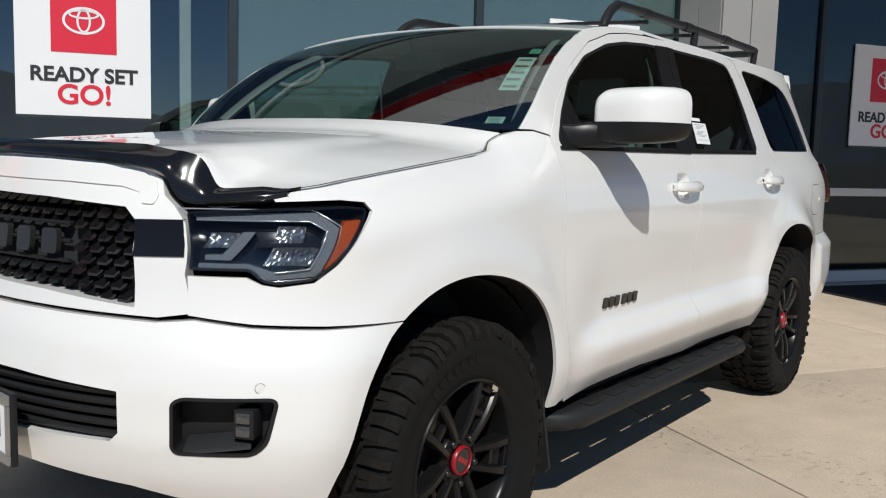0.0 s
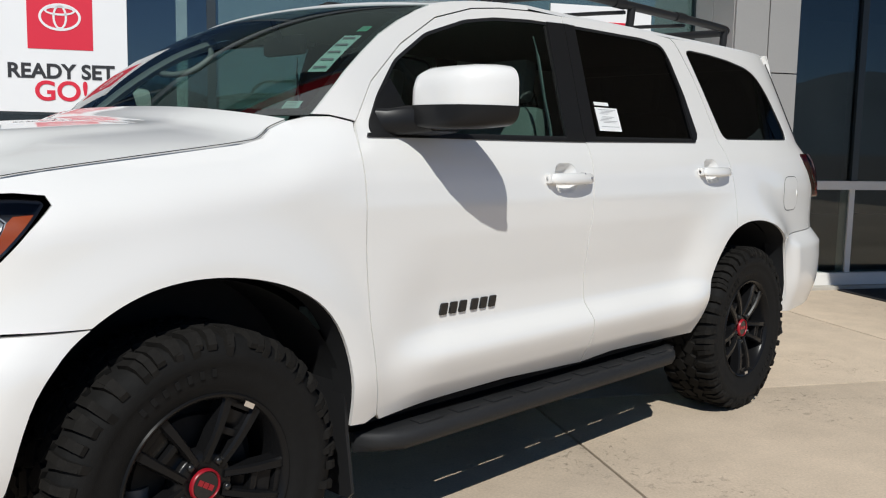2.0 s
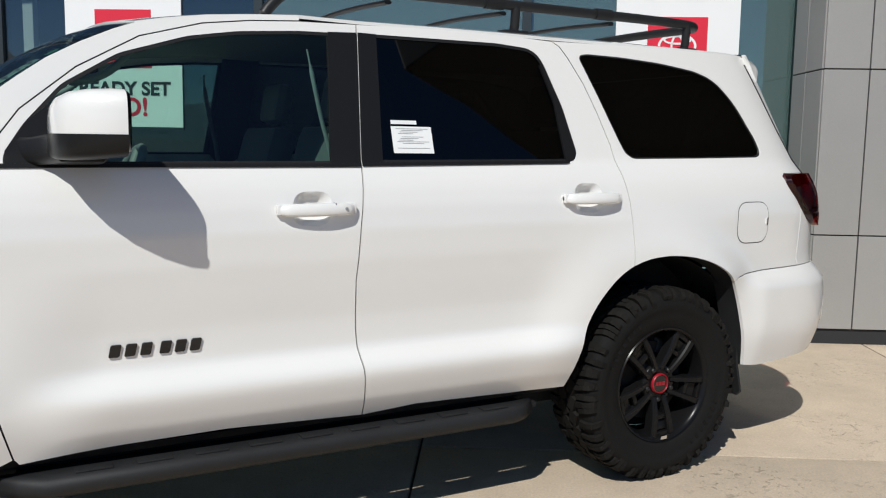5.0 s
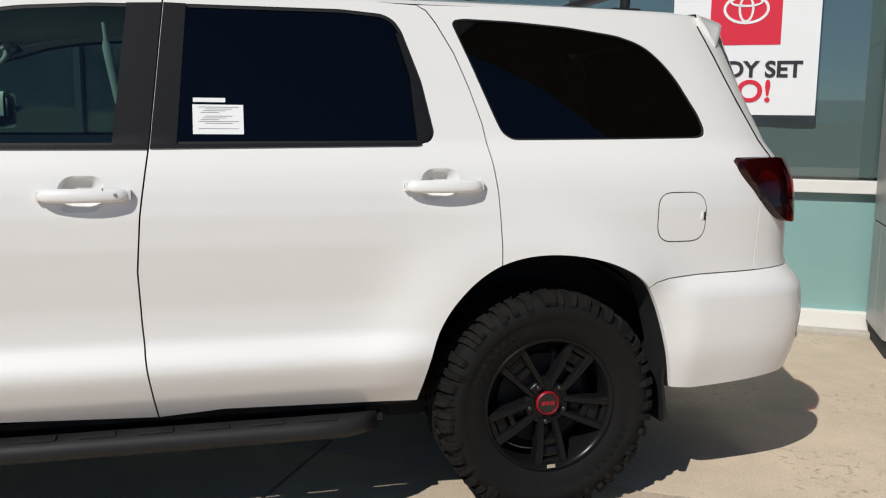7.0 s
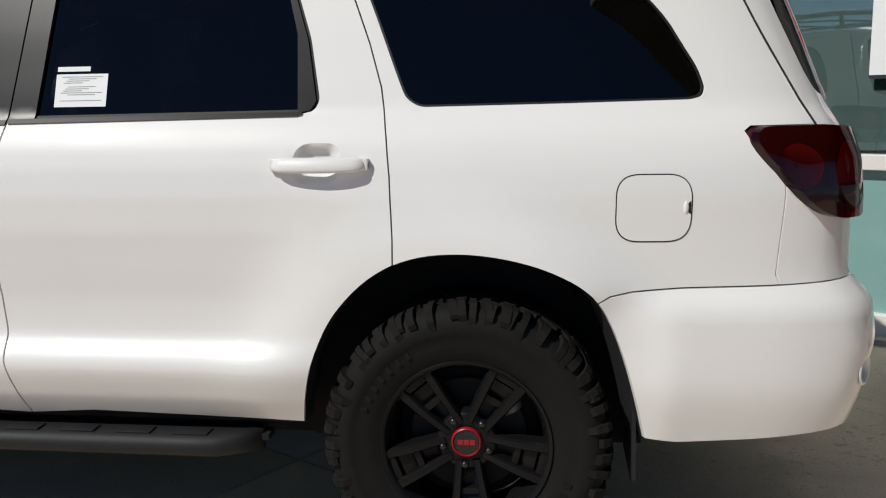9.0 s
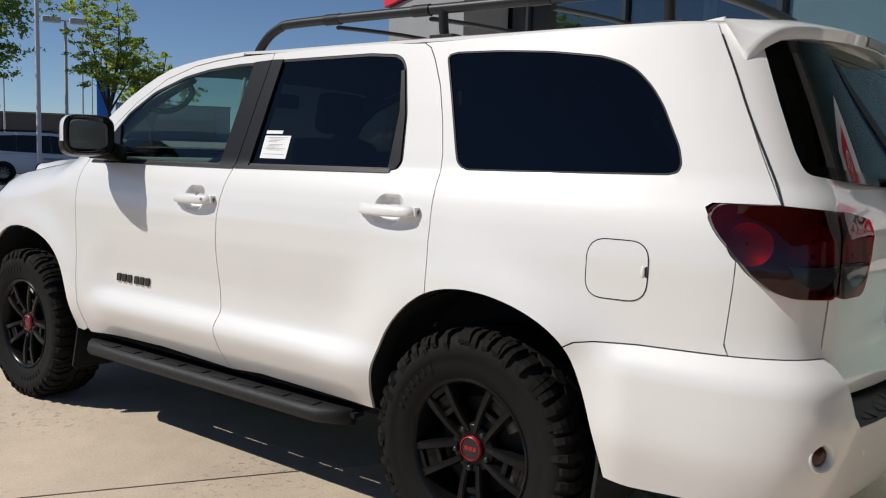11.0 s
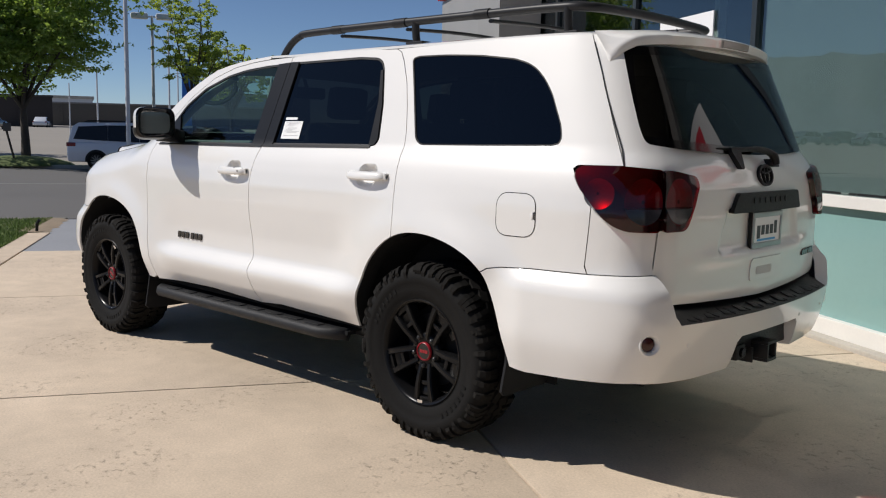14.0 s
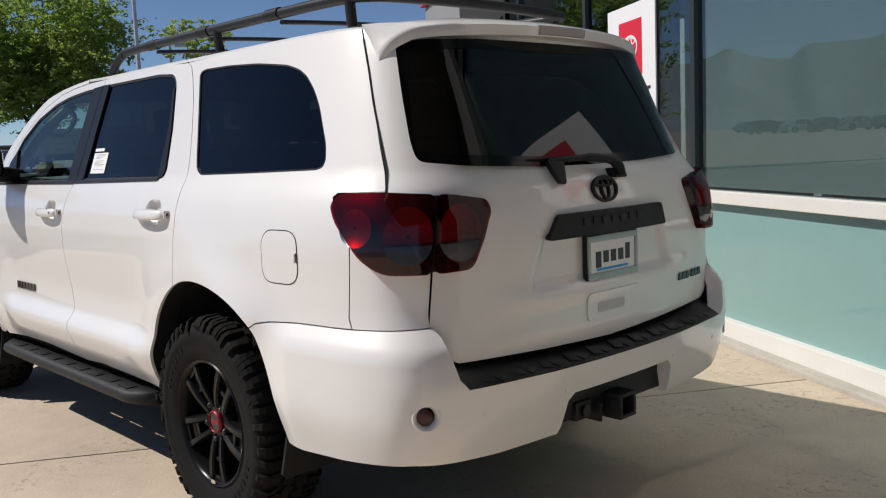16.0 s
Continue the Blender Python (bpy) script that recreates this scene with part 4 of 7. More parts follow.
EDGE_X = [-0.53, -0.42, -0.30, -0.15, 0.026, 0.24, 0.6, 0.92, 1.1, 1.7, 2.1, 2.243]
EDGE_Z = [1.794, 1.816, 1.834, 1.848, 1.859, 1.855, 1.857, 1.857, 1.855, 1.856, 1.856, 1.85]
CROWN_X = [-0.62, -0.40, 0.0, 0.6, 1.2, 1.9, 2.25, 2.42]
CROWN_Z = [1.827, 1.862, 1.895, 1.914, 1.918, 1.908, 1.895, 1.882]


def roof_row(k, n=40):
    """A cross row of the roof, k from 0 (windscreen) to 1 (tail)."""
    xe = -0.53 + k * (2.243 + 0.53)
    xc = -0.608 + k * (2.33 + 0.608)
    ze = float(np.interp(xe, EDGE_X, EDGE_Z))
    zc = float(np.interp(xc, CROWN_X, CROWN_Z))
    ye = -skin(at_x(xe, min(ze, 1.86)), min(ze, 1.86))[1] - 0.002
    row = []
    for j in range(n + 1):
        v = -1 + 2 * j / n
        v = math.copysign(abs(v) ** 0.8, v)
        row.append((xe + (xc - xe) * (1 - v * v), v * ye, zc - (zc - ze) * abs(v) ** 2.6))
    return row


bm = bmesh.new()
sheet(bm, [roof_row(k / 60) for k in range(61)])
edge_in(bm, 0.012, lambda c: Vector((0, 0, -1)))
part("roof", bm, WHITE, suv)
bm = bmesh.new()
sheet(bm, [[(x, y * 0.97, z - 0.035) for x, y, z in roof_row(k / 20)] for k in range(21)])
part("headliner", bm, mat("pale_headliner", (0.30, 0.29, 0.27), 0.9, grain=0.05, grain_size=200), suv, "grey cloth headliner")

# windscreen
base, top = [], []


WS_FIT = [np.polyfit(np.linspace(0, 1, len(WS_EDGE)), [p[j] for p in WS_EDGE], 3) for j in (0, 1)]
WS_FINE = [tuple(float(np.polyval(f, k / 60)) for f in WS_FIT) for k in range(61)]


def screen(s, t):
    """The windscreen: s from -1 to 1 across, t from 0 (cowl) to 1 (roof)."""
    k = t * (len(WS_FINE) - 1)
    i = min(int(k), len(WS_FINE) - 2)
    x = WS_FINE[i][0] + (WS_FINE[i + 1][0] - WS_FINE[i][0]) * (k - i)
    z = WS_FINE[i][1] + (WS_FINE[i + 1][1] - WS_FINE[i][1]) * (k - i)
    y = -skin(at_x(x, z), z)[1] - 0.006
    bulge = 1 - s * s
    return x - (0.14 - 0.06 * t) * bulge, -s * y, z + (-0.003 + 0.036 * t) * bulge


bm = bmesh.new()
sheet(bm, [[screen(-1 + 2 * j / 60, i / 40) for j in range(61)] for i in range(41)])
part("windscreen", bm, PANE_CLEAR, suv, "clear laminated windscreen")
bm = bmesh.new()
for s0, s1, t0, t1 in ((-1, -0.955, 0, 1), (0.955, 1, 0, 1), (-0.955, 0.955, 0.95, 1), (-0.955, 0.955, 0, 0.05)):
    n, m_ = (2, 20) if s1 - s0 < 0.1 else (28, 2)
    sheet(bm, [[tuple(Vector(screen(s0 + (s1 - s0) * j / n, t0 + (t1 - t0) * i / m_)) + Vector((0.004, 0, -0.003))) for j in range(n + 1)] for i in range(m_ + 1)])
part("screen_border", bm, BLACK_GLOSS, suv, "black printed glass border")
for (s, t, w, h), m_ in (((0.872, 0.43, 0.085, 0.275), PAPER_GREEN), ((0.885, 0.63, 0.05, 0.05), mat("green_sticker", (0.12, 0.50, 0.30), 0.5, grain=0.05, grain_size=100)), ((0.885, 0.075, 0.07, 0.05), PAPER_GREEN)):
    bm = bmesh.new()
    sheet(bm, [[tuple(Vector(screen(s + w * (j / 6 - 0.5), t + h * (i / 8 - 0.5))) + Vector((0.006, 0, -0.004))) for j in range(7)] for i in range(9)])
    st = part("window_sticker", bm, m_, suv, "pale green printed sticker inside the glass")
    bm = bmesh.new()
    for k in range(5):
        q = -0.42 + 0.2 * k
        sheet(bm, [[tuple(Vector(screen(s + w * (j / 4 * 0.7 - 0.35), t + h * (q + i * 0.05))) + Vector((0.003, 0, -0.002))) for j in range(5)] for i in range(2)])
    part("print_line", bm, INK_GREY, st, "printed lines")

# bonnet
HE = [(-2.12, 1.195), (-2.0, 1.212), (-1.89, 1.232), (-1.66, 1.265), (-1.353, 1.307), (-1.285, 1.324), (-1.235, 1.354), (-1.19, 1.374)]
HEX, HEZ = [a for a, _ in HE], [b for _, b in HE]


guard_path = [(-2.36, 0.0, 1.281), (-2.347, 0.15, 1.277), (-2.322, 0.32, 1.271), (-2.30, 0.42, 1.265), (-2.286, 0.48, 1.259), (-2.264, 0.535, 1.249), (-2.250, 0.566, 1.232), (-2.241, 0.584, 1.198),
              (-2.229, 0.603, 1.172), (-2.20, 0.64, 1.164), (-2.165, 0.70, 1.167), (-2.11, 0.77, 1.176), (-2.06, 0.805, 1.192)]
LIP_X, LIP_Y, LIP_Z = zip(*spline(guard_path, 5))


def bonnet_edge(k):
    xe = -2.12 + k * (2.12 - 1.19)
    ze = float(np.interp(xe, HEX, HEZ))
    return xe, -skin(at_x(xe, ze), ze)[1] - 0.009, ze


def bonnet_at(k, y, edge):
    """The bonnet at k from 0 (lip) to 1 (cowl), y metres from the middle."""
    xe, ye, ze = edge
    xc = -2.345 + k * (2.345 - 1.31)
    a = min(1.0, abs(y) / ye)
    w = ramp(0.55, 0.0, k)
    round_ = 1 - a ** 2.8
    stepped = 0.92 * ramp(0.66, 0.605 - 0.3 * min(k, 0.35), abs(y)) + 0.08 * (1 - a * a)
    z = ze + 0.003 + (0.092 - 0.049 * k) * (round_ * (1 - w) + stepped * w)
    z += 0.012 * ramp(0.72, 0.60, a) * ramp(1.0, 0.7, k)
    x = xe + (xc - xe) * (1 - a ** 2.4)
    x0 = -2.12 - 0.225 * (1 - a ** 2.4)
    x += (float(np.interp(abs(y), LIP_Y, LIP_X)) + 0.008 - x0) * ramp(0.32, 0.0, k) * (1 - a ** 8)
    low = float(np.interp(abs(y), LIP_Y, LIP_Z)) + 0.012
    z -= (z - low) * max(0.0, 1 - k / 0.07) ** 2 * (1 - a ** 12)
    return x, z


def bonnet_row(k, n=64):
    edge = bonnet_edge(k)
    row = []
    for j in range(n + 1):
        y = -(-1 + 2 * j / n) * edge[1]
        x, z = bonnet_at(k, y, edge)
        row.append((x, y, z))
    return row


bm = bmesh.new()
sheet(bm, [bonnet_row((k / 54) ** 1.5) for k in range(55)])
edge_in(bm, 0.03, lambda c: Vector((0.25, 0, -1)))
hood = part("bonnet", bm, WHITE, suv, "white bonnet with a raised middle")
bm = bmesh.new()
sheet(bm, [[(x + 0.03, y * 0.985, z - 0.03) for x, y, z in bonnet_row(k)] for k in (0.02, 0.3, 0.6, 0.9, 1.0)])
part("bonnet_lining", bm, GAP, suv, "dark bonnet underside")
bm = bmesh.new()
rows = [[(x + o, y, z + h) for x, y, z in bonnet_row(1.0) if abs(y) < 0.80] for o, h in ((-0.03, -0.028), (0.06, -0.03), (0.13, -0.025))]
sheet(bm, rows)
part("cowl", bm, BLACK, suv, "black cowl under the wipers")
for y0, y1 in ((-0.62, 0.02), (0.08, 0.62)):
    bm = bmesh.new()
    tube(bm, [tuple(Vector(screen(-(y0 + (y1 - y0) * k / 8) / 0.86, -0.012 + 0.012 * k / 8)) + Vector((-0.02, 0, 0.002))) for k in range(9)], 0.007, 6)
    part("front_wiper", bm, BLACK, suv, "black wiper arm")

for fn, s in SIDES:
    bm = bmesh.new()
    line = []
    for x, z in spline(HE, 4):
        px_, py_, pz_ = fn(at_x(x, z), z, 0.0)
        line.append((px_, py_ + 0.0045 * s, pz_ + 0.001))
    tube(bm, line, 0.0013, 6)
    part("bonnet_joint", bm, GAP, suv, "dark joint beside the bonnet")
# dark stone guard along the bonnet's lip
half = spline(guard_path, 5)
path = [(x, -y, z) for x, y, z in half[::-1]] + half[1:]
bm = bmesh.new()
rows = []
EDGES = [(k, bonnet_edge(k)) for k in (0.008, 0.022, 0.045)]
for x, y, z in path:
    top_ = []
    thin = 1 - ramp(0.60, 0.80, abs(y))
    for n, (k, edge) in enumerate(EDGES):
        bx, bz = bonnet_at(k, y, edge)
        wx, wz = x + 0.012 + 0.012 * n, z + (0.022 + 0.005 * n) * (0.4 + 0.6 * ramp(0.81, 0.74, abs(y)))
        q = ramp(0.615, 0.665, abs(y))
        top_.append(((bx - 0.006) * (1 - q) + wx * q, (bz + 0.011) * (1 - q) + (wz + 0.008) * q))
    (x1, z1), (x2, z2), (x3, z3) = top_
    rows.append([(x + 0.004, y, z - 0.006), (x - 0.010, y, z), (x - 0.010, y, z * 0.5 + z1 * 0.5), (x1 - 0.006, y, z1), (x2, y, z2), (x3, y, z3), (x3, y, z3 - 0.007), (x2, y, z2 - 0.008)])
sheet(bm, rows, close=True)
part("stone_guard", bm, BLACK_GLOSS, suv, "smoked black bonnet guard")

# nose: grille surround, grille, lamps, bumper
o_sur = both(front_of([(0, 0.900), (0.3, 0.897), (0.64, 0.892), (-2.290, 0.905), (-2.287, 1.0), (-2.262, 1.12), (-2.258, 1.160), (0.565, 1.185), (0.545, 1.225), (0.50, 1.248), (0.40, 1.258), (0.2, 1.266), (0, 1.268)]))
grille_half = front_of([(0, 0.945), (0.3, 0.935), (0.578, 0.913), (0.55, 1.05), (0.536, 1.12), (0.49, 1.153), (0.25, 1.168), (0, 1.173)])
o_gr = both(grille_half)
bm = bmesh.new()
panel(bm, nose, o_sur, [o_gr], thick=0.05, step=0.03)
surround = part("grille_surround", bm, WHITE, suv, "white grille surround")
bm = bmesh.new()
panel(bm, nose, rounded(both(front_of([(0, 1.213), (0.3, 1.210), (0.46, 1.203), (0.503, 1.190), (0.527, 1.163), (0.555, 1.162), (0.553, 1.185), (0.535, 1.218), (0.49, 1.242), (0.39, 1.252), (0.2, 1.260), (0, 1.262)])), 0.004, 3), thick=0.006, step=0.03, gap=0, out=0.0045)
part("surround_cap", bm, WHITE, surround, "raised white band over the grille")
bm = bmesh.new()
panel(bm, nose, shrink(o_gr, -0.02), thick=0, step=0.08, gap=0, out=-0.055)
grille = part("grille", bm, GAP, suv, "black honeycomb grille")
for s in (1, -1):
    bm = bmesh.new()
    o = front_of([(-2.343, 1.036), (-2.284, 1.041), (-2.262, 1.128), (-2.32, 1.125)])
    panel(bm, nose, [(w * s, z) for w, z in o], thick=0.02, step=0.03, gap=0.0, out=0.003)
    part("grille_link", bm, BLACK_GLOSS, surround, "black link to the lamp")
cell_w, cell_h = 0.054, 0.029
for r in range(9):
    z = 0.928 + r * cell_h
    for c in range(-11, 12):
        w = (c + 0.5 * (r % 2)) * cell_w
        if abs(w) > 0.56 or not inside(np.array([w]), np.array([z]), o_gr)[0]:
            continue
        if abs(w) < 0.36 and 1.0 < z < 1.09:
            continue
        bm = bmesh.new()
        o = [(w - 0.024, z), (w - 0.015, z - 0.011), (w + 0.015, z - 0.011), (w + 0.024, z), (w + 0.015, z + 0.011), (w - 0.015, z + 0.011)]
        a = [bm.verts.new(nose(*p, -0.034 - 0.9 * (p[1] - z))) for p in o]
        b = [bm.verts.new(nose(p[0], p[1] + 0.006, -0.053)) for p in o]
        bm.faces.new(a)
        for k in range(6):
            bm.faces.new((a[(k + 1) % 6], a[k], b[k], b[(k + 1) % 6]))
        part("grille_cell", bm, BLACK_GLOSS, grille, "", False)
for k, w in enumerate((-0.275, -0.165, -0.055, 0.055, 0.165, 0.275)):
    bm = bmesh.new()
    o = rounded([(w - 0.030, 1.022), (w + 0.030, 1.022), (w + 0.030, 1.086), (w - 0.030, 1.086)], 0.012, 3)
    panel(bm, nose, o, thick=0.016, step=0.02, gap=0, out=-0.016)
    part("badge_block", bm, mat("dark_chrome", (0.07, 0.07, 0.072), 0.35, 0.7, grain=0.1, grain_size=80), grille, "dark metal badge block")
for z in (1.005, 1.054, 1.10):
    bm = bmesh.new()
    tube(bm, [nose(-0.34 + 0.68 * k / 20, z, -0.036) for k in range(21)], 0.006, 6)
    part("grille_bar", bm, BLACK, grille)

# headlamps
for fn, s in SIDES:
    o = flank(LAMP_F)
    o = rounded(shrink(o, 0.003), 0.012)
    bm = bmesh.new()
    panel(bm, fn, shrink(o, -0.004), thick=0, step=0.04, gap=0, out=-0.045)
    lamp = part("headlamp", bm, BLACK_GLOSS, suv, "black-backed projector headlamp")
    bm = bmesh.new()
    panel(bm, fn, o, [shrink(o, 0.006)], thick=0.05, step=0.025, gap=0, out=0.001)
    part("lamp_rim", bm, BLACK_GLOSS, lamp, "black lamp rim")
    bm = bmesh.new()
    panel(bm, fn, shrink(o, 0.002), thick=0.006, step=0.03, gap=0, out=0.003)
    part("lens", bm, CLEAR, lamp, "clear lens")
    strip = flank([(-2.247, 1.142), (-2.245, 1.129), (-2.06, 1.131), (-2.036, 1.108), (-2.088, 1.016), (-2.157, 1.007), (-2.20, 1.027), (-2.27, 1.026), (-2.272, 1.016), (-2.198, 1.016), (-2.168, 0.988), (-2.07, 0.998), (-2.006, 1.114), (-2.035, 1.152)])
    bm = bmesh.new()
    panel(bm, fn, strip, thick=0.02, step=0.02, gap=0, out=-0.012)
    part("light_guide", bm, mat("frosted_guide", (0.15, 0.16, 0.17), 0.12, grain=0.4, grain_size=160, coat=0.6), lamp, "frosted daytime light guide")
    strip = flank([(-2.262, 1.034), (-2.226, 1.034), (-2.173, 1.102), (-2.192, 1.102), (-2.236, 1.048), (-2.26, 1.046)])
    bm = bmesh.new()
    panel(bm, fn, strip, thick=0.02, step=0.02, gap=0, out=-0.016)
    part("light_guide", bm, MATS["frosted_guide"], lamp, "frosted light guide")
    amber = flank([(-2.082, 0.992), (-2.028, 1.032), (-1.963, 1.103), (-1.938, 1.134), (-1.985, 1.130), (-2.000, 1.116), (-2.060, 1.010)])
    bm = bmesh.new()
    panel(bm, fn, amber, thick=0.02, step=0.02, gap=0, out=-0.006)
    part("side_reflector", bm, AMBER, lamp, "amber side reflector")
    # clear edges that line the light guides
    for line in ([(-2.27, 1.153), (-2.04, 1.157), (-2.000, 1.117)], [(-2.247, 1.128), (-2.062, 1.130), (-2.037, 1.107), (-2.088, 1.015), (-2.157, 1.006)], [(-2.000, 1.117), (-2.066, 0.994), (-2.168, 0.985), (-2.200, 1.014)]):
        bm = bmesh.new()
        pts = [(p[0] + (q[0] - p[0]) * k / 8, p[1] + (q[1] - p[1]) * k / 8) for p, q in zip(line, line[1:]) for k in range(8)] + [line[-1]]
        tube(bm, [fn(at_x(x, z), z, -0.009) for x, z in pts], 0.0022, 6)
        part("guide_edge", bm, mat("bright_guide_edge", (0.42, 0.44, 0.46), 0.15, 0.5, grain=0.2, grain_size=200), lamp, "clear edge of the light guide")
    # reflector chambers: hollow mirrors cut into narrow upright flutes
    for x0, x1, z0, z1, n in ((-2.250, -2.205, 1.062, 1.098, 5), (-2.165, -2.075, 1.022, 1.066, 9), (-2.140, -2.085, 1.076, 1.116, 6)):
        bm = bmesh.new()
        lean_ = 0.55 * (z1 - z0)
        rows = []
        for i in range(6):
            q = i / 5
            row = []
            for j in range(2 * n + 1):
                p = j / (2 * n)
                z = z0 + (z1 - z0) * q
                x = x0 + (x1 - x0) * p + lean_ * (q - 0.5)
                hollow = 1 - (2 * p - 1) ** 2 * 0.6 - (2 * q - 1) ** 2 * 0.4
                row.append(fn(at_x(x, z), z, -0.014 - 0.024 * hollow - 0.004 * (j % 2) - 0.002 * ((i + j // 2) % 2)))
            rows.append(row)
        sheet(bm, rows)
        part("reflector_bowl", bm, mat("frosted_chrome", (0.40, 0.42, 0.44), 0.22, 0.9, grain=0.5, grain_size=160), lamp, "bright fluted reflector bowl", False)
    bm = bmesh.new()
    panel(bm, fn, flank([(-2.185, 1.068), (-2.062, 1.070), (-2.058, 1.078), (-2.18, 1.077)]), thick=0.02, step=0.02, gap=0, out=-0.010)
    part("lamp_bezel", bm, BLACK_GLOSS, lamp, "black bar between the reflectors")

# front bumper with its openings
mid_open = both(front_of([(0, 0.585), (0.3, 0.59), (0.585, 0.598), (0.607, 0.62), (0.605, 0.722), (0.3, 0.738), (0, 0.745)]))
fog = front_of([(-2.360, 0.583), (-2.245, 0.583), (-2.225, 0.61), (-2.203, 0.718), (-2.351, 0.718), (-2.364, 0.705)])
o_bump = both(front_of([(0, 0.505), (0.3, 0.50), (0.6, 0.475), (-2.30, 0.445), (-2.1, 0.435), (-2.057, 0.44), *S_F[3:16], (-2.064, 0.869), (-2.207, 0.877), (-2.290, 0.893), (0.64, 0.884), (0.3, 0.889), (0, 0.892)]))
bm = bmesh.new()
fog_r = rounded(fog, 0.02)
panel(bm, nose, o_bump, [mid_open, fog_r, [(-w, z) for w, z in fog_r]], thick=0.03, step=0.03)
bumper = part("front_bumper", bm, WHITE, suv, "white front bumper")
bm = bmesh.new()
panel(bm, nose, shrink(mid_open, -0.01), thick=0, step=0.08, gap=0, out=-0.06)
part("intake_back", bm, GAP, bumper, "dark intake")
for k in range(5):
    z = 0.612 + k * 0.026
    bm = bmesh.new()
    sheet(bm, [[nose(-0.60 + 1.2 * j / 30, z + h, o) for j in range(31)] for h, o in ((-0.006, -0.05), (-0.008, -0.012), (0.002, -0.008), (0.007, -0.012), (0.004, -0.05))])
    part("intake_slat", bm, BLACK, bumper, "black intake slat")
for s in (1, -1):
    bm = bmesh.new()
    o = [(w * s, z) for w, z in fog_r]
    panel(bm, nose, shrink(o, -0.004), thick=0, step=0.03, gap=0, out=-0.055)
    panel(bm, nose, shrink(o, -0.004), [shrink(o, 0.004)], thick=0.06, step=0.03, gap=0, out=0.0015)
    pod = part("fog_lamp_pod", bm, BLACK, suv, "black fog lamp recess")
    w0 = front_of([(-2.258, 0.655)])[0][0] * s
    c = Vector(nose(w0, 0.657, -0.02))
    m_ = Matrix.Translation(c) @ Matrix.Rotation(radians(24 * s), 4, "Z")
    bm = bmesh.new()
    box(bm, -0.02, 0.03, -0.026, 0.026, -0.036, 0.036, 0.005, m_)
    lampb = part("cube_lamp", bm, BLACK, pod, "black cube lamp")
    bm = bmesh.new()
    for b in (-0.016, 0.016):
        box(bm, -0.0245, -0.019, -0.018, 0.018, b - 0.013, b + 0.013, 0.003, m_)
    part("lamp_cell", bm, mat("fog_lens", (0.11, 0.11, 0.115), 0.16, 0.6, grain=0.5, grain_size=260), pod, "bright lamp cells")
    bm = bmesh.new()
    wa, wb = (front_of([(q, 0.6)])[0][0] * s for q in (-2.352, -2.25))
    sheet(bm, [[nose(wa + (wb - wa) * k / 6, z + 0.018 * k / 6, o) for k in range(7)] for z, o in ((0.582, -0.001), (0.590, -0.008), (0.612, -0.050))])
    part("pod_ramp", bm, GREY_PLASTIC, pod, "sloping lower wall of the recess")
    spot = Matrix.Translation(nose(w0 * 1.03, 0.745, 0.0)) @ Matrix.Rotation(radians(56 * s), 4, "Z") @ Matrix.Rotation(radians(90), 4, "Z")
    bm = bmesh.new()
    lathe(bm, [(0.0, 0.0022), (0.0105, 0.0018), (0.0120, -0.002)], 20, spot)
    sensor = part("parking_sensor", bm, WHITE, bumper, "white round sensor")
    bm = bmesh.new()
    lathe(bm, [(0.0120, 0.0010), (0.0132, 0.0010)], 20, spot)
    part("sensor_ring", bm, INK_GREY, sensor, "fine grey ring")

# front number plate in its frame, with plain bars
plate_m = Matrix.Translation((-2.548, -0.205, 0.607)) @ Matrix.Rotation(radians(-4), 4, "Z")


def plate(parent, m, flip):
    """A plate on a black backing with a metal frame; what is printed on it is plain bars."""
    bm = bmesh.new()
    box(bm, -0.004, 0.012, -0.172, 0.172, -0.092, 0.092, 0.004, m)
    part("plate_backing", bm, BLACK, parent, "black plate holder")
    bm = bmesh.new()
    for a, b, c, d in ((-0.168, 0.168, 0.062, 0.088), (-0.168, 0.168, -0.088, -0.062), (-0.168, -0.150, -0.062, 0.062), (0.150, 0.168, -0.062, 0.062)):
        box(bm, -0.012, -0.004, a, b, c, d, 0.003, m)
    frame_ob = part("plate_frame", bm, mat("brushed_plate_frame", (0.35, 0.36, 0.36), 0.35, 0.8, grain=0.1, grain_size=100), parent, "metal plate frame")
    bm = bmesh.new()
    box(bm, -0.007, -0.004, -0.15, 0.15, -0.062, 0.062, 0.0, m)
    part("plate_face", bm, SIGN_WHITE, parent, "white dealer plate", False)
    bm = bmesh.new()
    for a, b, c, d in ((-0.115, -0.085, -0.025, 0.04), (-0.07, -0.035, -0.025, 0.022), (-0.02, 0.015, -0.025, 0.022), (0.03, 0.065, -0.025, 0.022), (0.08, 0.115, -0.042, 0.022)):
        box(bm, -0.0085, -0.007, a, b, c, d, 0.0, m)
    part("plate_print", bm, SIGN_INK, parent, "dark printed bars", False)
    bm = bmesh.new()
    box(bm, -0.0085, -0.007, -0.10, 0.11, -0.055, -0.045, 0.0, m)
    part("plate_stripe", bm, INK_BLUE, parent, "blue printed stripe", False)


front_plate = thing("number_plate", "white dealer plate with dark bars in a metal frame", "number plate", "dealer plates")
plate(front_plate, plate_m, False)

# tailgate
def hatch_of(points):
    return [(U1 - (at_x(a, z) if a > 1.2 else at_y(a, max(z, 0.9))), z) for a, z in points]


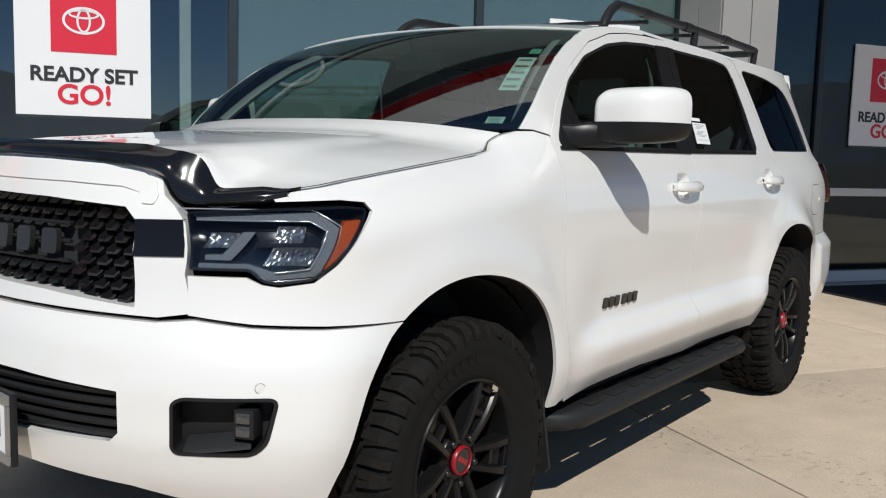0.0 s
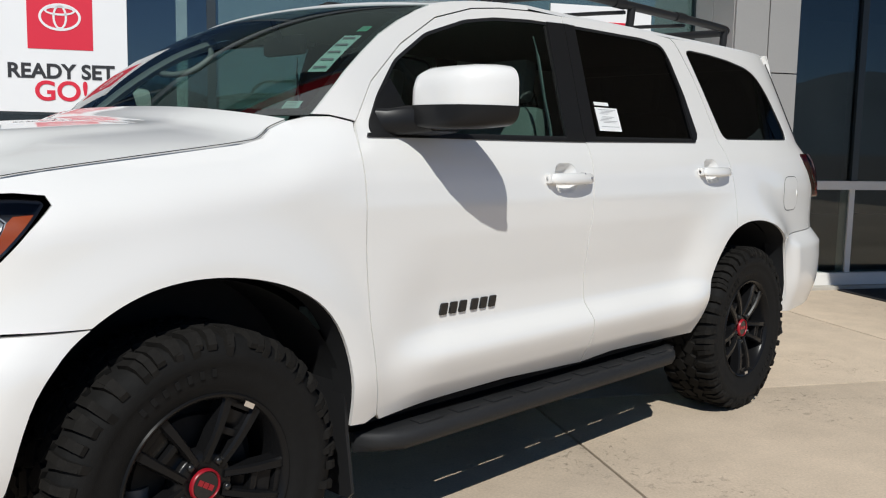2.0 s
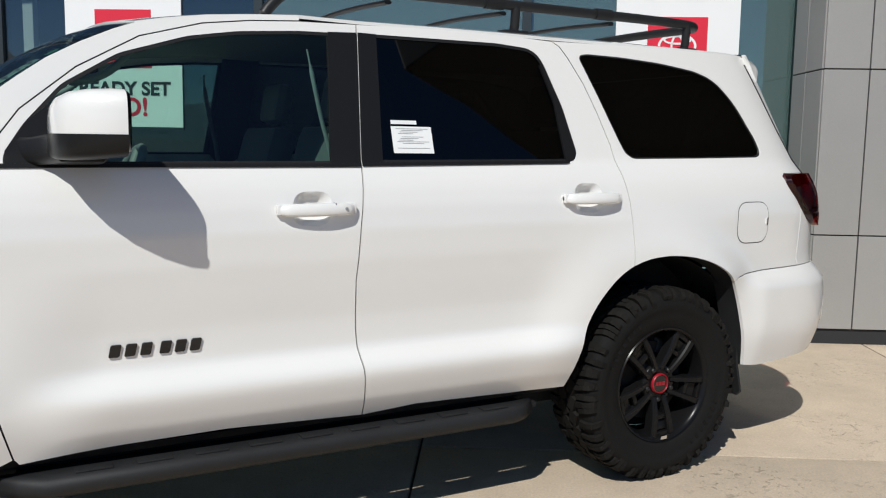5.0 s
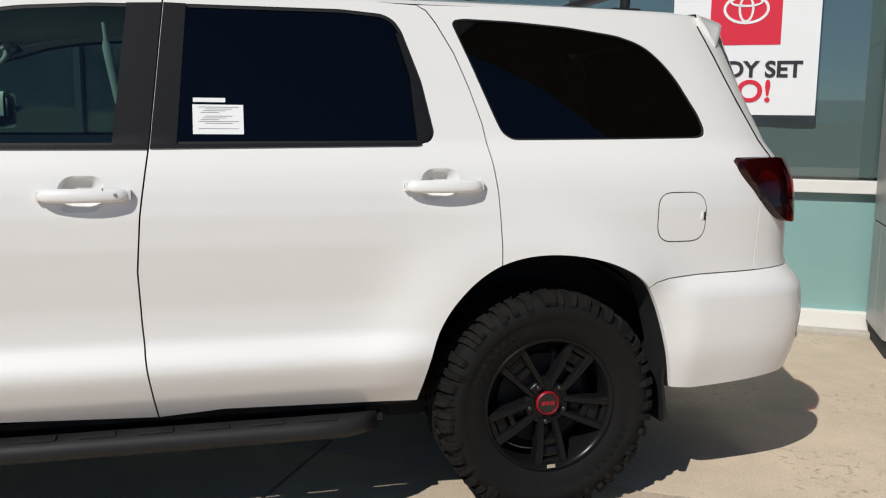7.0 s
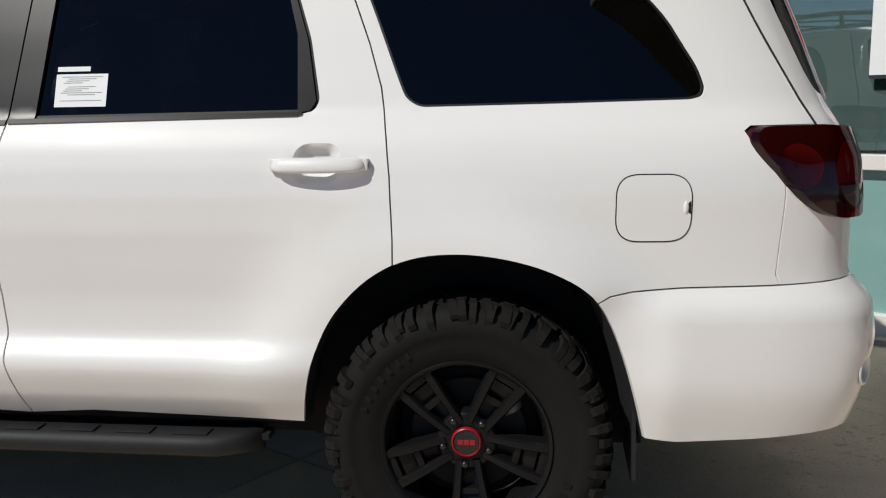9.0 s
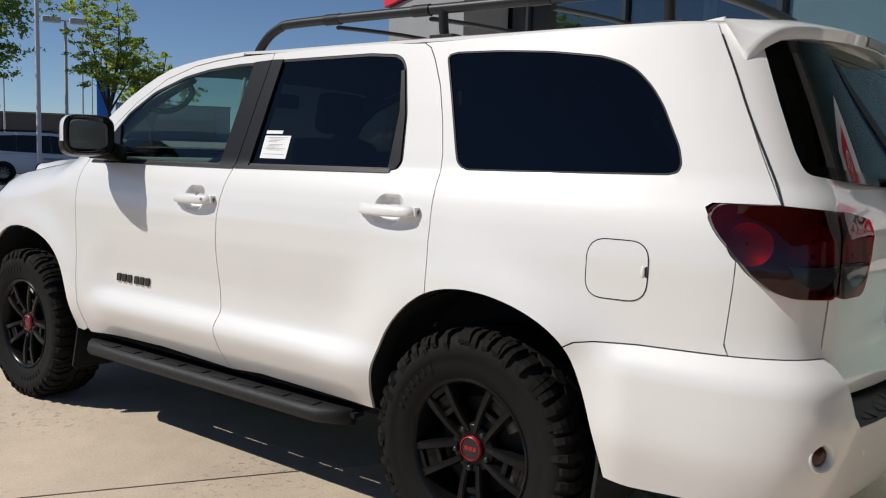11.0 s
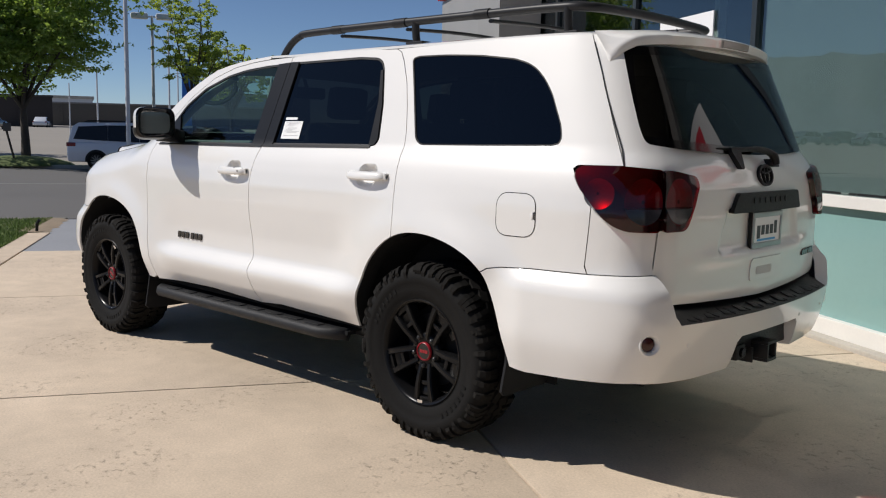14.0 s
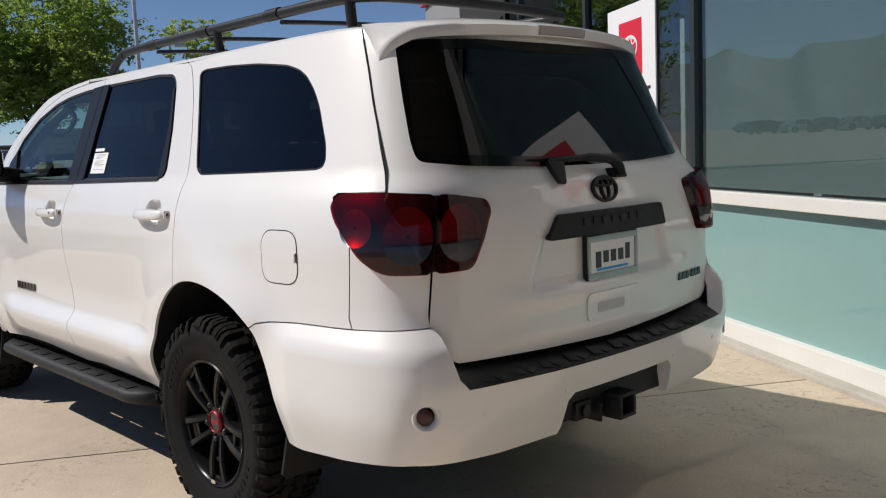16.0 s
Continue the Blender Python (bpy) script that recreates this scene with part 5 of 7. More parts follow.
o_gate = both(hatch_of([(0, 0.724), (0.4, 0.737), (0.72, 0.750), (0.775, 0.775), (2.6315, 0.884), (2.628, 1.056), *[(2.56, 1.18)], *SEAM_R[::-1], (0.45, 1.862), (0, 1.866)]))
o_glass = rounded(both(rear_of([(0, 1.352), (0.3, 1.356), (0.6, 1.372), (0.755, 1.392), (0.748, 1.46), (0.712, 1.62), (0.67, 1.79), (0.4, 1.80), (0, 1.802)])), 0.03)
bm = bmesh.new()
panel(bm, hatch, o_gate, [o_glass], thick=0.014, step=0.018, gap=0.0042)
gate = part("tailgate", bm, WHITE, suv, "white tailgate")
for s in (1, -1):
    bm = bmesh.new()
    tube(bm, [tail(w * s, z, 0.0018) for w, z in hatch_of(spline(SEAM_R, 6)[2:])], 0.0030, 6)
    part("tailgate_joint", bm, GAP, gate, "dark joint beside the tailgate")


def screen(w, z, out=0.0):
    """The rear screen: one even bow from side to side, meeting the tailgate at its upright edges."""
    y = tail(w, z)[1]
    edge = 0.163 + 0.28 * (z - 1.36)
    crown = 2.648 - 0.404 * (z - 1.352) + 0.0055 * (1 - ((z - 1.577) / 0.225) ** 2)
    return crown + out - 0.04 * y * y - (edge - 0.04) * 9.78 * y ** 8, y, z


bm = bmesh.new()
panel(bm, screen, o_glass, [shrink(o_glass, 0.035)], thick=0.012, step=0.035, gap=0, out=-0.001)
part("glass_border", bm, mat("printed_black_border", (0.002, 0.002, 0.0025), 0.12, spec=0.22, grain=0.1, grain_size=50), gate, "black glass border")
bm = bmesh.new()
panel(bm, screen, shrink(o_glass, 0.034), thick=0.004, step=0.04, gap=0, out=-0.003)
part("rear_glass", bm, PANE_REAR, gate, "dark rear glass")
bm = bmesh.new()
low = both(hatch_of([(0, 0.74), (0.7, 0.765), (2.60, 0.9), (2.60, 1.0), (2.5, 1.25), (0.6, 1.335), (0, 1.33)]))
panel(bm, hatch, low, thick=0, step=0.06, gap=0, out=-0.035)
part("gate_lining", bm, GAP, gate, "dark tailgate lining")


def slab_on(fn, outline, name, material, parent, label="", thick=0.01, out=0.01, holes=(), step=0.03):
    bm = bmesh.new()
    panel(bm, fn, outline, holes, thick=thick, step=step, gap=0, out=out)
    return part(name, bm, material, parent, label)


def tail_rect(y0, y1, z0, z1, r=0.01):
    return rounded([(w_of(y0, z0), z0), (w_of(y1, z0), z0), (w_of(y1, z1), z1), (w_of(y0, z1), z1)], r, 4)


def w_of(y, z):
    """The run along the tail for y metres to the right (world y)."""
    return -math.copysign(U1 - at_y(abs(y), max(z, 0.9) if z > 0.72 else z), y)


garnish = rounded([(w_of(-0.345, 1.108), 1.108), (w_of(0.345, 1.108), 1.108), (w_of(0.325, 1.192), 1.192), (w_of(-0.285, 1.192), 1.192)], 0.015, 4)
g_ob = slab_on(tail, garnish, "garnish", BLACK, gate, "black tailgate garnish", 0.03, 0.022)
for k in range(7):
    slab_on(tail, tail_rect(-0.17 + k * 0.052, -0.135 + k * 0.052, 1.145, 1.17, 0.004), "badge_block", GREY_PLASTIC, gate, "black badge block", 0.004, 0.026)
em = Matrix.Translation((skin(at_y(0.0, 1.262), 1.262)[0] + 0.0, -0.006, 1.262)) @ Matrix.Rotation(radians(90), 4, "Z") @ Matrix.Rotation(radians(-12), 4, "X")
bm = bmesh.new()
emblem(bm, 0.145, 0.014, em)
part("ring_emblem", bm, BLACK, gate, "black crossing rings")
recess = tail_rect(-0.145, 0.175, 0.80, 0.90, 0.02)
slab_on(hatch, recess, "handle_recess", WHITE, gate, "white handle surround", 0.006, 0.006)
# the grip is flat: the shade of its pocket is a greyer white
slab_on(hatch, tail_rect(-0.09, 0.07, 0.825, 0.862, 0.012), "handle_pocket", mat("shaded_white", (0.5, 0.5, 0.49), 0.5, grain=0.02, grain_size=100), gate, "white grip with its recess shade painted in", 0.004, 0.0075)
for k in range(6):
    a = 0.485 + k * 0.034 + (0.015 if k > 2 else 0)
    slab_on(hatch, tail_rect(a, a + 0.026, 0.862, 0.892, 0.004), "badge_block", BLACK_GLOSS, gate, "black badge block", 0.005, 0.006)
rear_plate = thing("number_plate", "white dealer plate with dark bars in a metal frame", "number plate", "dealer plates")
px = skin(at_y(0.0, 1.02), 1.02)[0]
plate(rear_plate, Matrix.Translation((px - 0.010, 0.018, 1.022)) @ Matrix.Rotation(radians(180), 4, "Z") @ Matrix.Diagonal((1, 0.90, 0.90, 1)), True)
# rear wiper
bm = bmesh.new()
w_arm = [(0.085, 1.312, 0.03), (0.075, 1.345, 0.045), (0.03, 1.368, 0.045), (-0.06, 1.378, 0.035), (-0.16, 1.376, 0.026), (-0.26, 1.374, 0.02)]
tube(bm, [tail(w_of(y, z), z, o) for y, z, o in spline(w_arm, 4)], [0.02] * 6 + [0.016] * 7 + [0.011] * 8, 8)
wiper = part("rear_wiper", bm, BLACK, suv, "black rear wiper")
bm = bmesh.new()
tube(bm, [tail(w_of(-0.02 - 0.55 * k / 8, 1.372 + 0.008 * k / 8), 1.372 + 0.008 * k / 8, 0.008) for k in range(9)], 0.007, 6)
part("wiper_blade", bm, RUBBER, wiper, "rubber blade")
for pts in ([(0.05, 1.30), (0.12, 1.30), (0.125, 1.335), (0.05, 1.335)], [(-0.245, 1.292), (-0.225, 1.292), (-0.185, 1.372), (-0.265, 1.376)]):
    slab_on(tail, rounded([(w_of(y, z), z) for y, z in pts], 0.012, 3), "hinge_cap", BLACK, wiper, "black pivot cap", 0.03, 0.03)
# roof spoiler
bm = bmesh.new()
rows = []
SP_Y = [0.0, 0.15, 0.30, 0.45, 0.56, 0.64, 0.698, 0.722]
SP_X = [2.525, 2.517, 2.50, 2.467, 2.43, 2.395, 2.355, 2.325]
SP_Z = [1.858, 1.857, 1.855, 1.850, 1.842, 1.828, 1.790, 1.745]
for x, y, z in [(x, -y, z) for x, y, z in spline(list(zip(SP_X, SP_Y, SP_Z)), 4)[::-1]] + spline(list(zip(SP_X, SP_Y, SP_Z)), 4)[1:]:
    a = abs(y) / 0.72
    xt = 2.243 + 0.085 * (1 - a ** 2.2)
    zt = 1.853 + 0.034 * (1 - a ** 2.4)
    xu = skin(at_y(abs(y), 1.805), 1.805)[0]
    rows.append([(min(xt, x - 0.02), y, max(zt, z) + 0.002), ((xt + x) / 2, y, zt * 0.5 + z * 0.5 + 0.012 * (1 - a ** 6)), (x - 0.014, y, z + 0.004), (x, y, z - 0.006), (x - 0.006, y * 0.997, z - 0.040), (x - 0.022, y * 0.99, z - 0.044), (min(xu - 0.004, x - 0.03), y * 0.98, min(1.812, z - 0.03))])
sheet(bm, rows, close=False)
bmesh.ops.contextual_create(bm, geom=[e for e in bm.edges if len(e.link_faces) == 1 and abs(e.verts[0].co.y) > 0.68 and abs(e.verts[1].co.y) > 0.68 and e.verts[0].co.y > 0])
bmesh.ops.contextual_create(bm, geom=[e for e in bm.edges if len(e.link_faces) == 1 and abs(e.verts[0].co.y) > 0.68 and abs(e.verts[1].co.y) > 0.68 and e.verts[0].co.y < 0])
spoiler = part("roof_spoiler", bm, WHITE, suv, "white roof spoiler")
bm = bmesh.new()
sheet(bm, [[(2.517 + 0.008 * (1 - (y / 0.15) ** 2) + o, y, z) for y in (-0.13, -0.07, 0, 0.07, 0.13)] for o, z in ((-0.02, 1.8605), (0.004, 1.853), (0.001, 1.824), (-0.02, 1.817))])
part("brake_light", bm, mat("smoked_lens", (0.30, 0.27, 0.25), 0.2, grain=0.1, grain_size=60), spoiler, "smoked high brake light")

# tail lamps
RED_LENS = glass("red_lamp_lens", (0.58, 0.016, 0.028), 0.03, 0.0)
SMOKED_LENS = glass("smoked_clear_lens", (0.52, 0.50, 0.50), 0.03, 0.0)
LAMP_BLACK = mat("maroon_lamp_housing", (0.045, 0.008, 0.010), 0.4, spec=0.3, grain=0.2, grain_size=80)
BOWL = mat("faceted_lamp_chrome", (0.38, 0.365, 0.36), 0.34, 1.0, grain=0.35, grain_size=160)


def cell(cw, cz, rw, rz, z0, z1):
    """An oval lens, cut off below z0 and above z1."""
    return [(cw + rw * math.cos(a), min(z1, max(z0, cz + rz * math.sin(a)))) for a in (2 * math.pi * k / 36 for k in range(36))]


for s in (1, -1):
    f = lambda pts: [(w * s, z) for w, z in rear_of(pts)]
    outer = rounded(shrink(f([(2.313, 1.266), (2.34, 1.222), (2.383, 1.178), (2.453, 1.100), (2.50, 1.068), (2.543, 1.053), (2.6275, 1.050), (2.6275, 1.17), (2.602, 1.2935), (2.494, 1.306), (2.338, 1.3035), (2.320, 1.292)]), 0.001), 0.02)
    inner = rounded(shrink(f([(2.6300, 1.050), (0.665, 1.052), (0.61, 1.15), (0.572, 1.235), (0.58, 1.268), (0.70, 1.290), (2.604, 1.2935), (2.6295, 1.17)]), 0.001), 0.03)
    slab_on(tail, f([(2.605, 1.056), (2.645, 1.056), (2.64, 1.18), (2.61, 1.288), (2.585, 1.288), (2.605, 1.18)]), "lamp_backing", GAP, suv, "dark joint behind the tail lamps", 0, 0.006)
    wo, wi = rear_of([(2.585, 1.20)])[0][0], rear_of([(0.70, 1.17)])[0][0]
    wf = rear_of([(2.43, 1.22)])[0][0]
    for shape, label_, bowls in ((outer, "dark red wraparound tail lamp", ((wo, 0.078, True), (wf, 0.062, False))), (inner, "dark red tail lamp on the tailgate", ((wi, 0.078, True),))):
        lamp = slab_on(tail, shape, "tail_lamp", LAMP_BLACK, suv, label_, 0.02, 0.004, step=0.02)
        clear = [[(w * s, z) for w, z in cell(cw, 1.163, rw, 0.082, 1.0, 1.142)] for cw, rw, low_ in bowls if low_]
        slab_on(tail, shape, "lens", RED_LENS, lamp, "clear red lens", 0.024, 0.024, clear, 0.02)
        for (cw, rw, low_), o in zip(bowls, clear):
            slab_on(tail, o, "lens_cell", SMOKED_LENS, lamp, "smoked clear reversing lens", 0.012, 0.0232, step=0.02)
        for cw, rw, low_ in bowls:
            bm = bmesh.new()
            rows = []
            for r in range(6):
                k = 1.0 - r / 5.5
                rows.append([tail(s * (cw + rw * k * math.cos(a)), 1.168 + (0.092 if low_ else 0.060) * k * math.sin(a) + (0.0 if low_ else 0.028), 0.0195 - 0.0135 * (1 - k * k) + 0.0004 * (j % 2)) for j, a in enumerate(2 * math.pi * j / 32 for j in range(32))])
            sheet(bm, rows, close=True)
            part("reflector_bowl", bm, BOWL, lamp, "faceted reflector bowl", not low_)
        bm = bmesh.new()
        cw, rw, low_ = bowls[0]
        tube(bm, [tail(s * (cw + rw * (k / 6 - 1)), 1.146, 0.018) for k in range(13)], 0.003, 6)
        part("lens_divider", bm, LAMP_BLACK, lamp, "dark bar across the lens")

# rear bumper with its tread pad
o_rb = both(rear_of([(0, 0.582), (0.285, 0.582), (0.315, 0.56), (0.335, 0.44), (0.6, 0.437), (2.6, 0.455), (2.35, 0.437), (2.14, 0.428), *S_R[:41:-1], (1.95, 0.852), (2.01, 0.862), (2.15, 0.869), (2.386, 0.873), (2.55, 0.879), (2.636, 0.883), (0.805, 0.80), (0.785, 0.725), (0.755, 0.690), (0.4, 0.683), (0, 0.681)]))
bm = bmesh.new()
W_REFL = rear_of([(2.667, 0.62)])[0][0]
panel(bm, tail, o_rb, [[(q * W_REFL + 0.040 * math.cos(a), 0.62 + 0.040 * math.sin(a)) for a in (2 * math.pi * k / 24 for k in range(24))] for q in (1, -1)], thick=0.05, step=0.03)
rbump = part("rear_bumper", bm, WHITE, suv, "white rear bumper")
bm = bmesh.new()
rows = []
for j in range(41):
    v = -1 + 2 * j / 40
    y = v * 0.748
    lift = 0.0
    zg = 0.712 + 0.028 * v * v + lift * 0.4
    xo = skin(at_y(abs(y), 0.68), 0.68)[0]
    rows.append([(2.60, y, zg + 0.03), (2.64, y, zg), (xo - 0.085, y, zg - 0.006), (xo - 0.014, y, 0.692 + lift), (xo - 0.001, y, 0.687 + lift), (xo - 0.003, y, 0.676 + lift)])
sheet(bm, rows)
pad = part("step_pad", bm, BLACK, suv, "black tread pad")
for j in range(22):
    y = -0.66 + 1.32 * j / 21
    xo = skin(at_y(abs(y), 0.68), 0.68)[0]
    bm = bmesh.new()
    box(bm, -0.058, 0.0, -0.022, 0.022, 0.0, 0.006, 0.002, Matrix.Translation((xo - 0.016, y, 0.6915)) @ Matrix.Rotation(radians(15), 4, "Y") @ Matrix.Rotation(radians(20 * (1 if j % 2 else -1)), 4, "Z"))
    part("tread_rib", bm, GREY_PLASTIC, pad, "")
for s in (1, -1):
    w_ = W_REFL
    p0, pa, pb = (Vector(tail(s * (w_ + d), 0.62, 0.0)) for d in (0.0, -0.03, 0.03))
    way = (pb - pa).cross(Vector((0, 0, 1)))
    way = (way if way.x > 0 else -way).normalized()
    rot = Vector((0, 1, 0)).rotation_difference(way).to_matrix().to_4x4()
    m_ = Matrix.Translation(p0 + way * 0.004) @ rot
    bm = bmesh.new()
    lathe(bm, [(0.027, -0.026), (0.0285, -0.022), (0.034, -0.010), (0.040, -0.0035), (0.044, -0.0035), (0.047, -0.008)], 32, m_)
    ring_ob = part("reflector_cup", bm, WHITE, suv, "white round cup")
    bm = bmesh.new()
    lathe(bm, [(0.0, -0.016), (0.020, -0.0165), (0.0268, -0.019), (0.0275, -0.026)], 24, m_ @ Matrix.Translation((0.004 * s, 0, 0)))
    part("reflector", bm, mat("red_reflector", (0.045, 0.007, 0.006), 0.2, grain=0.4, grain_size=300), ring_ob, "dark red reflector")
    for y, z in ((0.69, 0.60), (0.33, 0.60)):
        bm = bmesh.new()
        cc = Vector(tail(w_of(-y * s, z + 0.0), z, 0.0))
        lathe(bm, [(0.0, 0.002), (0.0085, 0.0018), (0.0095, -0.002)], 16, Matrix.Translation(cc) @ Vector((0, 1, 0)).rotation_difference(Vector((0.95, -0.3 * s * y, 0))).to_matrix().to_4x4())
        part("parking_sensor", bm, WHITE, rbump, "white round sensor")
# tow hitch and underside of the tail
hitch = part("hitch_cover", (lambda b: (box(b, 2.58, 2.70, -0.345, 0.345, 0.46, 0.61, 0.012), b)[1])(bmesh.new()), BLACK, suv, "black hitch surround")
bm = bmesh.new()
for a, b, c, d in ((-0.050, 0.050, 0.507, 0.521), (-0.050, 0.050, 0.429, 0.443), (-0.050, -0.033, 0.443, 0.507), (0.033, 0.050, 0.443, 0.507)):
    box(bm, 2.60, 2.778, a, b, c, d, 0.003)
receiver = part("tow_receiver", bm, BLACK, hitch, "black square tow receiver")
bm = bmesh.new()
box(bm, 2.61, 2.63, -0.033, 0.033, 0.443, 0.507)
part("receiver_back", bm, GAP, receiver, "dark inside of the receiver", False)
bm = bmesh.new()
tube(bm, [(2.70, -0.080, 0.475), (2.70, 0.080, 0.475)], 0.008, 8)
part("hitch_pin", bm, STEEL_DARK, receiver, "dark hitch pin")
for q in (-1, 1):
    bm = bmesh.new()
    box(bm, 2.62, 2.735, q * 0.105 - 0.006, q * 0.105 + 0.006, 0.43, 0.50, 0.003)
    part("chain_plate", bm, BLACK, hitch, "black chain plate")
bm = bmesh.new()
box(bm, 2.68, 2.715, -0.225, -0.135, 0.452, 0.520, 0.010)
socket = part("trailer_socket", bm, BLACK, hitch, "black trailer socket")
bm = bmesh.new()
tube(bm, [(2.712, -0.18, 0.486), (2.728, -0.18, 0.486)], 0.022, 14)
part("socket_cap", bm, BLACK_GLOSS, socket, "round socket cap")
bm = bmesh.new()
box(bm, 2.2, 2.62, -0.85, 0.85, 0.44, 0.70)
box(bm, 0.95, 2.3, -0.62, 0.62, 0.42, 0.72)
box(bm, -0.98, 0.98, -0.86, 0.86, 0.40, 0.62)
box(bm, -2.2, -1.0, -0.60, 0.60, 0.40, 1.1)
box(bm, -2.34, -2.1, -0.45, 0.45, 0.52, 0.86)
box(bm, 2.0, 2.5, -0.62, 0.62, 0.42, 0.6)
# low boxes, never seen, added to darken the ground beneath the car
box(bm, -2.0, 1.35, -0.58, -0.40, 0.27, 0.44)
box(bm, 1.30, 2.3, -0.58, -0.40, 0.40, 0.46)
box(bm, -2.0, 1.35, 0.40, 0.58, 0.27, 0.44)
box(bm, 1.30, 2.3, 0.40, 0.58, 0.40, 0.46)
box(bm, -1.4, 1.35, -0.40, 0.40, 0.30, 0.44)
part("underbody", bm, UNDER, suv, "dark underbody", False)
bm = bmesh.new()
tube(bm, [(-0.5, 0.5, 0.36), (0.8, 0.5, 0.36), (1.9, 0.62, 0.40), (2.45, 0.66, 0.40)], 0.035, 12)
part("exhaust_pipe", bm, STEEL, suv, "steel exhaust pipe")
# wheel wells
for wx, r in ((-1.545, 0.50), (1.545, 0.51)):
    for s in (-1, 1):
        bm = bmesh.new()
        rows = []
        for k in range(25):
            a = radians(2 + 176 * k / 24)
            rows.append([(wx + r * 1.005 * math.cos(a), s * y, 0.455 + r * math.sin(a) * 0.99) for y in (0.955, 0.88, 0.75, 0.66)])
        sheet(bm, rows)
        box(bm, wx - 0.53, wx + 0.53, min(s * 0.66, s * 0.68), max(s * 0.66, s * 0.68), 0.30, 1.0)
        part("wheel_well", bm, UNDER, suv, "black wheel well lining")
for wx, arch, last in ((-1.545, S_F, 0), (1.545, S_R, 0)):
    for fn, s in SIDES:
        bm = bmesh.new()
        pts = arch
        sheet(bm, [[fn(at_x(x, z), z, o) for x, z in pts] for o in (-0.011, -0.03, -0.10)])
        part("arch_lip", bm, UNDER, suv, "black arch lip")
# mud flaps
for xs, zs in (((-1.075, -0.985), (0.235, 0.62)), ((1.995, 2.07), (0.30, 0.63))):
    for s in (-1, 1):
        bm = bmesh.new()
        x0, x1 = xs
        o = [(-1.005, zs[0] + 0.02), (-0.985, zs[0]), (-0.70, zs[0]), (-0.68, zs[0] + 0.02), (-0.64, zs[1]), (-0.965, zs[1]), (-0.975, zs[1] - 0.18)]
        prism(bm, [(y, z) for y, z in o], 0.012, Matrix.Translation((x1 - 0.065 if x0 < 0 else x1 - 0.04, 0, 0)) @ Matrix.Rotation(radians(90), 4, "Z") @ Matrix.Diagonal((1 if s < 0 else -1, 1, 1, 1)))
        part("mud_flap", bm, BLACK, suv, "black mud flap")

# running boards on brackets
for s in (-1, 1):
    bm = bmesh.new()
    sec = [(0.920, 0.372), (0.923, 0.406), (0.946, 0.412), (1.012, 0.410), (1.028, 0.400), (1.034, 0.376), (1.02, 0.352), (0.96, 0.346)]
    rows = []
    for x, k in ((-0.985, 0.0), (-0.93, 0.55), (-0.86, 1.0), (-0.4, 1.0), (0.2, 1.0), (0.7, 1.0), (0.80, 1.0), (0.86, 0.7), (0.925, 0.12)):
        rows.append([(x, s * (0.90 + (y - 0.90) * (0.25 + 0.75 * k)), z - 0.004 * (1 - k)) for y, z in sec])
    vs = sheet(bm, rows, close=True)
    bm.faces.new(vs[0][::-1])
    bm.faces.new(vs[-1])
    board = part("running_board", bm, GREY_PLASTIC, suv, "black plastic running board")
    for k in range(9):
        x = -0.72 + 1.44 * k / 8
        bm = bmesh.new()
        box(bm, x - 0.055, x + 0.055, min(s * 0.955, s * 1.005), max(s * 0.955, s * 1.005), 0.411, 0.4165, 0.002)
        part("tread_pad", bm, GREY_PLASTIC, board, "grained tread pad")
    for x in (-0.78, -0.1, 0.62):
        bm = bmesh.new()
        box(bm, x - 0.05, x + 0.05, min(s * 0.75, s * 0.945), max(s * 0.75, s * 0.945), 0.36, 0.40, 0.004)
        part("bracket", bm, UNDER, board, "dark bracket")
    # inner lip of the board: a slotted edge strip
    bm = bmesh.new()
    box(bm, -0.93, 0.9, min(s * 0.80, s * 0.888), max(s * 0.80, s * 0.888), 0.378, 0.395)
    for k in range(8):
        x = -0.92 + k * 0.26
        box(bm, x - 0.045, x + 0.045, min(s * 0.885, s * 0.945), max(s * 0.885, s * 0.945), 0.378, 0.398)
    part("board_edge", bm, UNDER, board, "dark slotted inner edge", False)
    # dark sill below the doors
    bm = bmesh.new()
    sheet(bm, [[(x, s * y, z) for x in (-1.03, -0.5, 0.0, 0.5, 1.06)] for y, z in ((0.945, 0.458), (0.92, 0.43), (0.84, 0.40))])
    part("sill", bm, UNDER, suv, "dark lower sill")

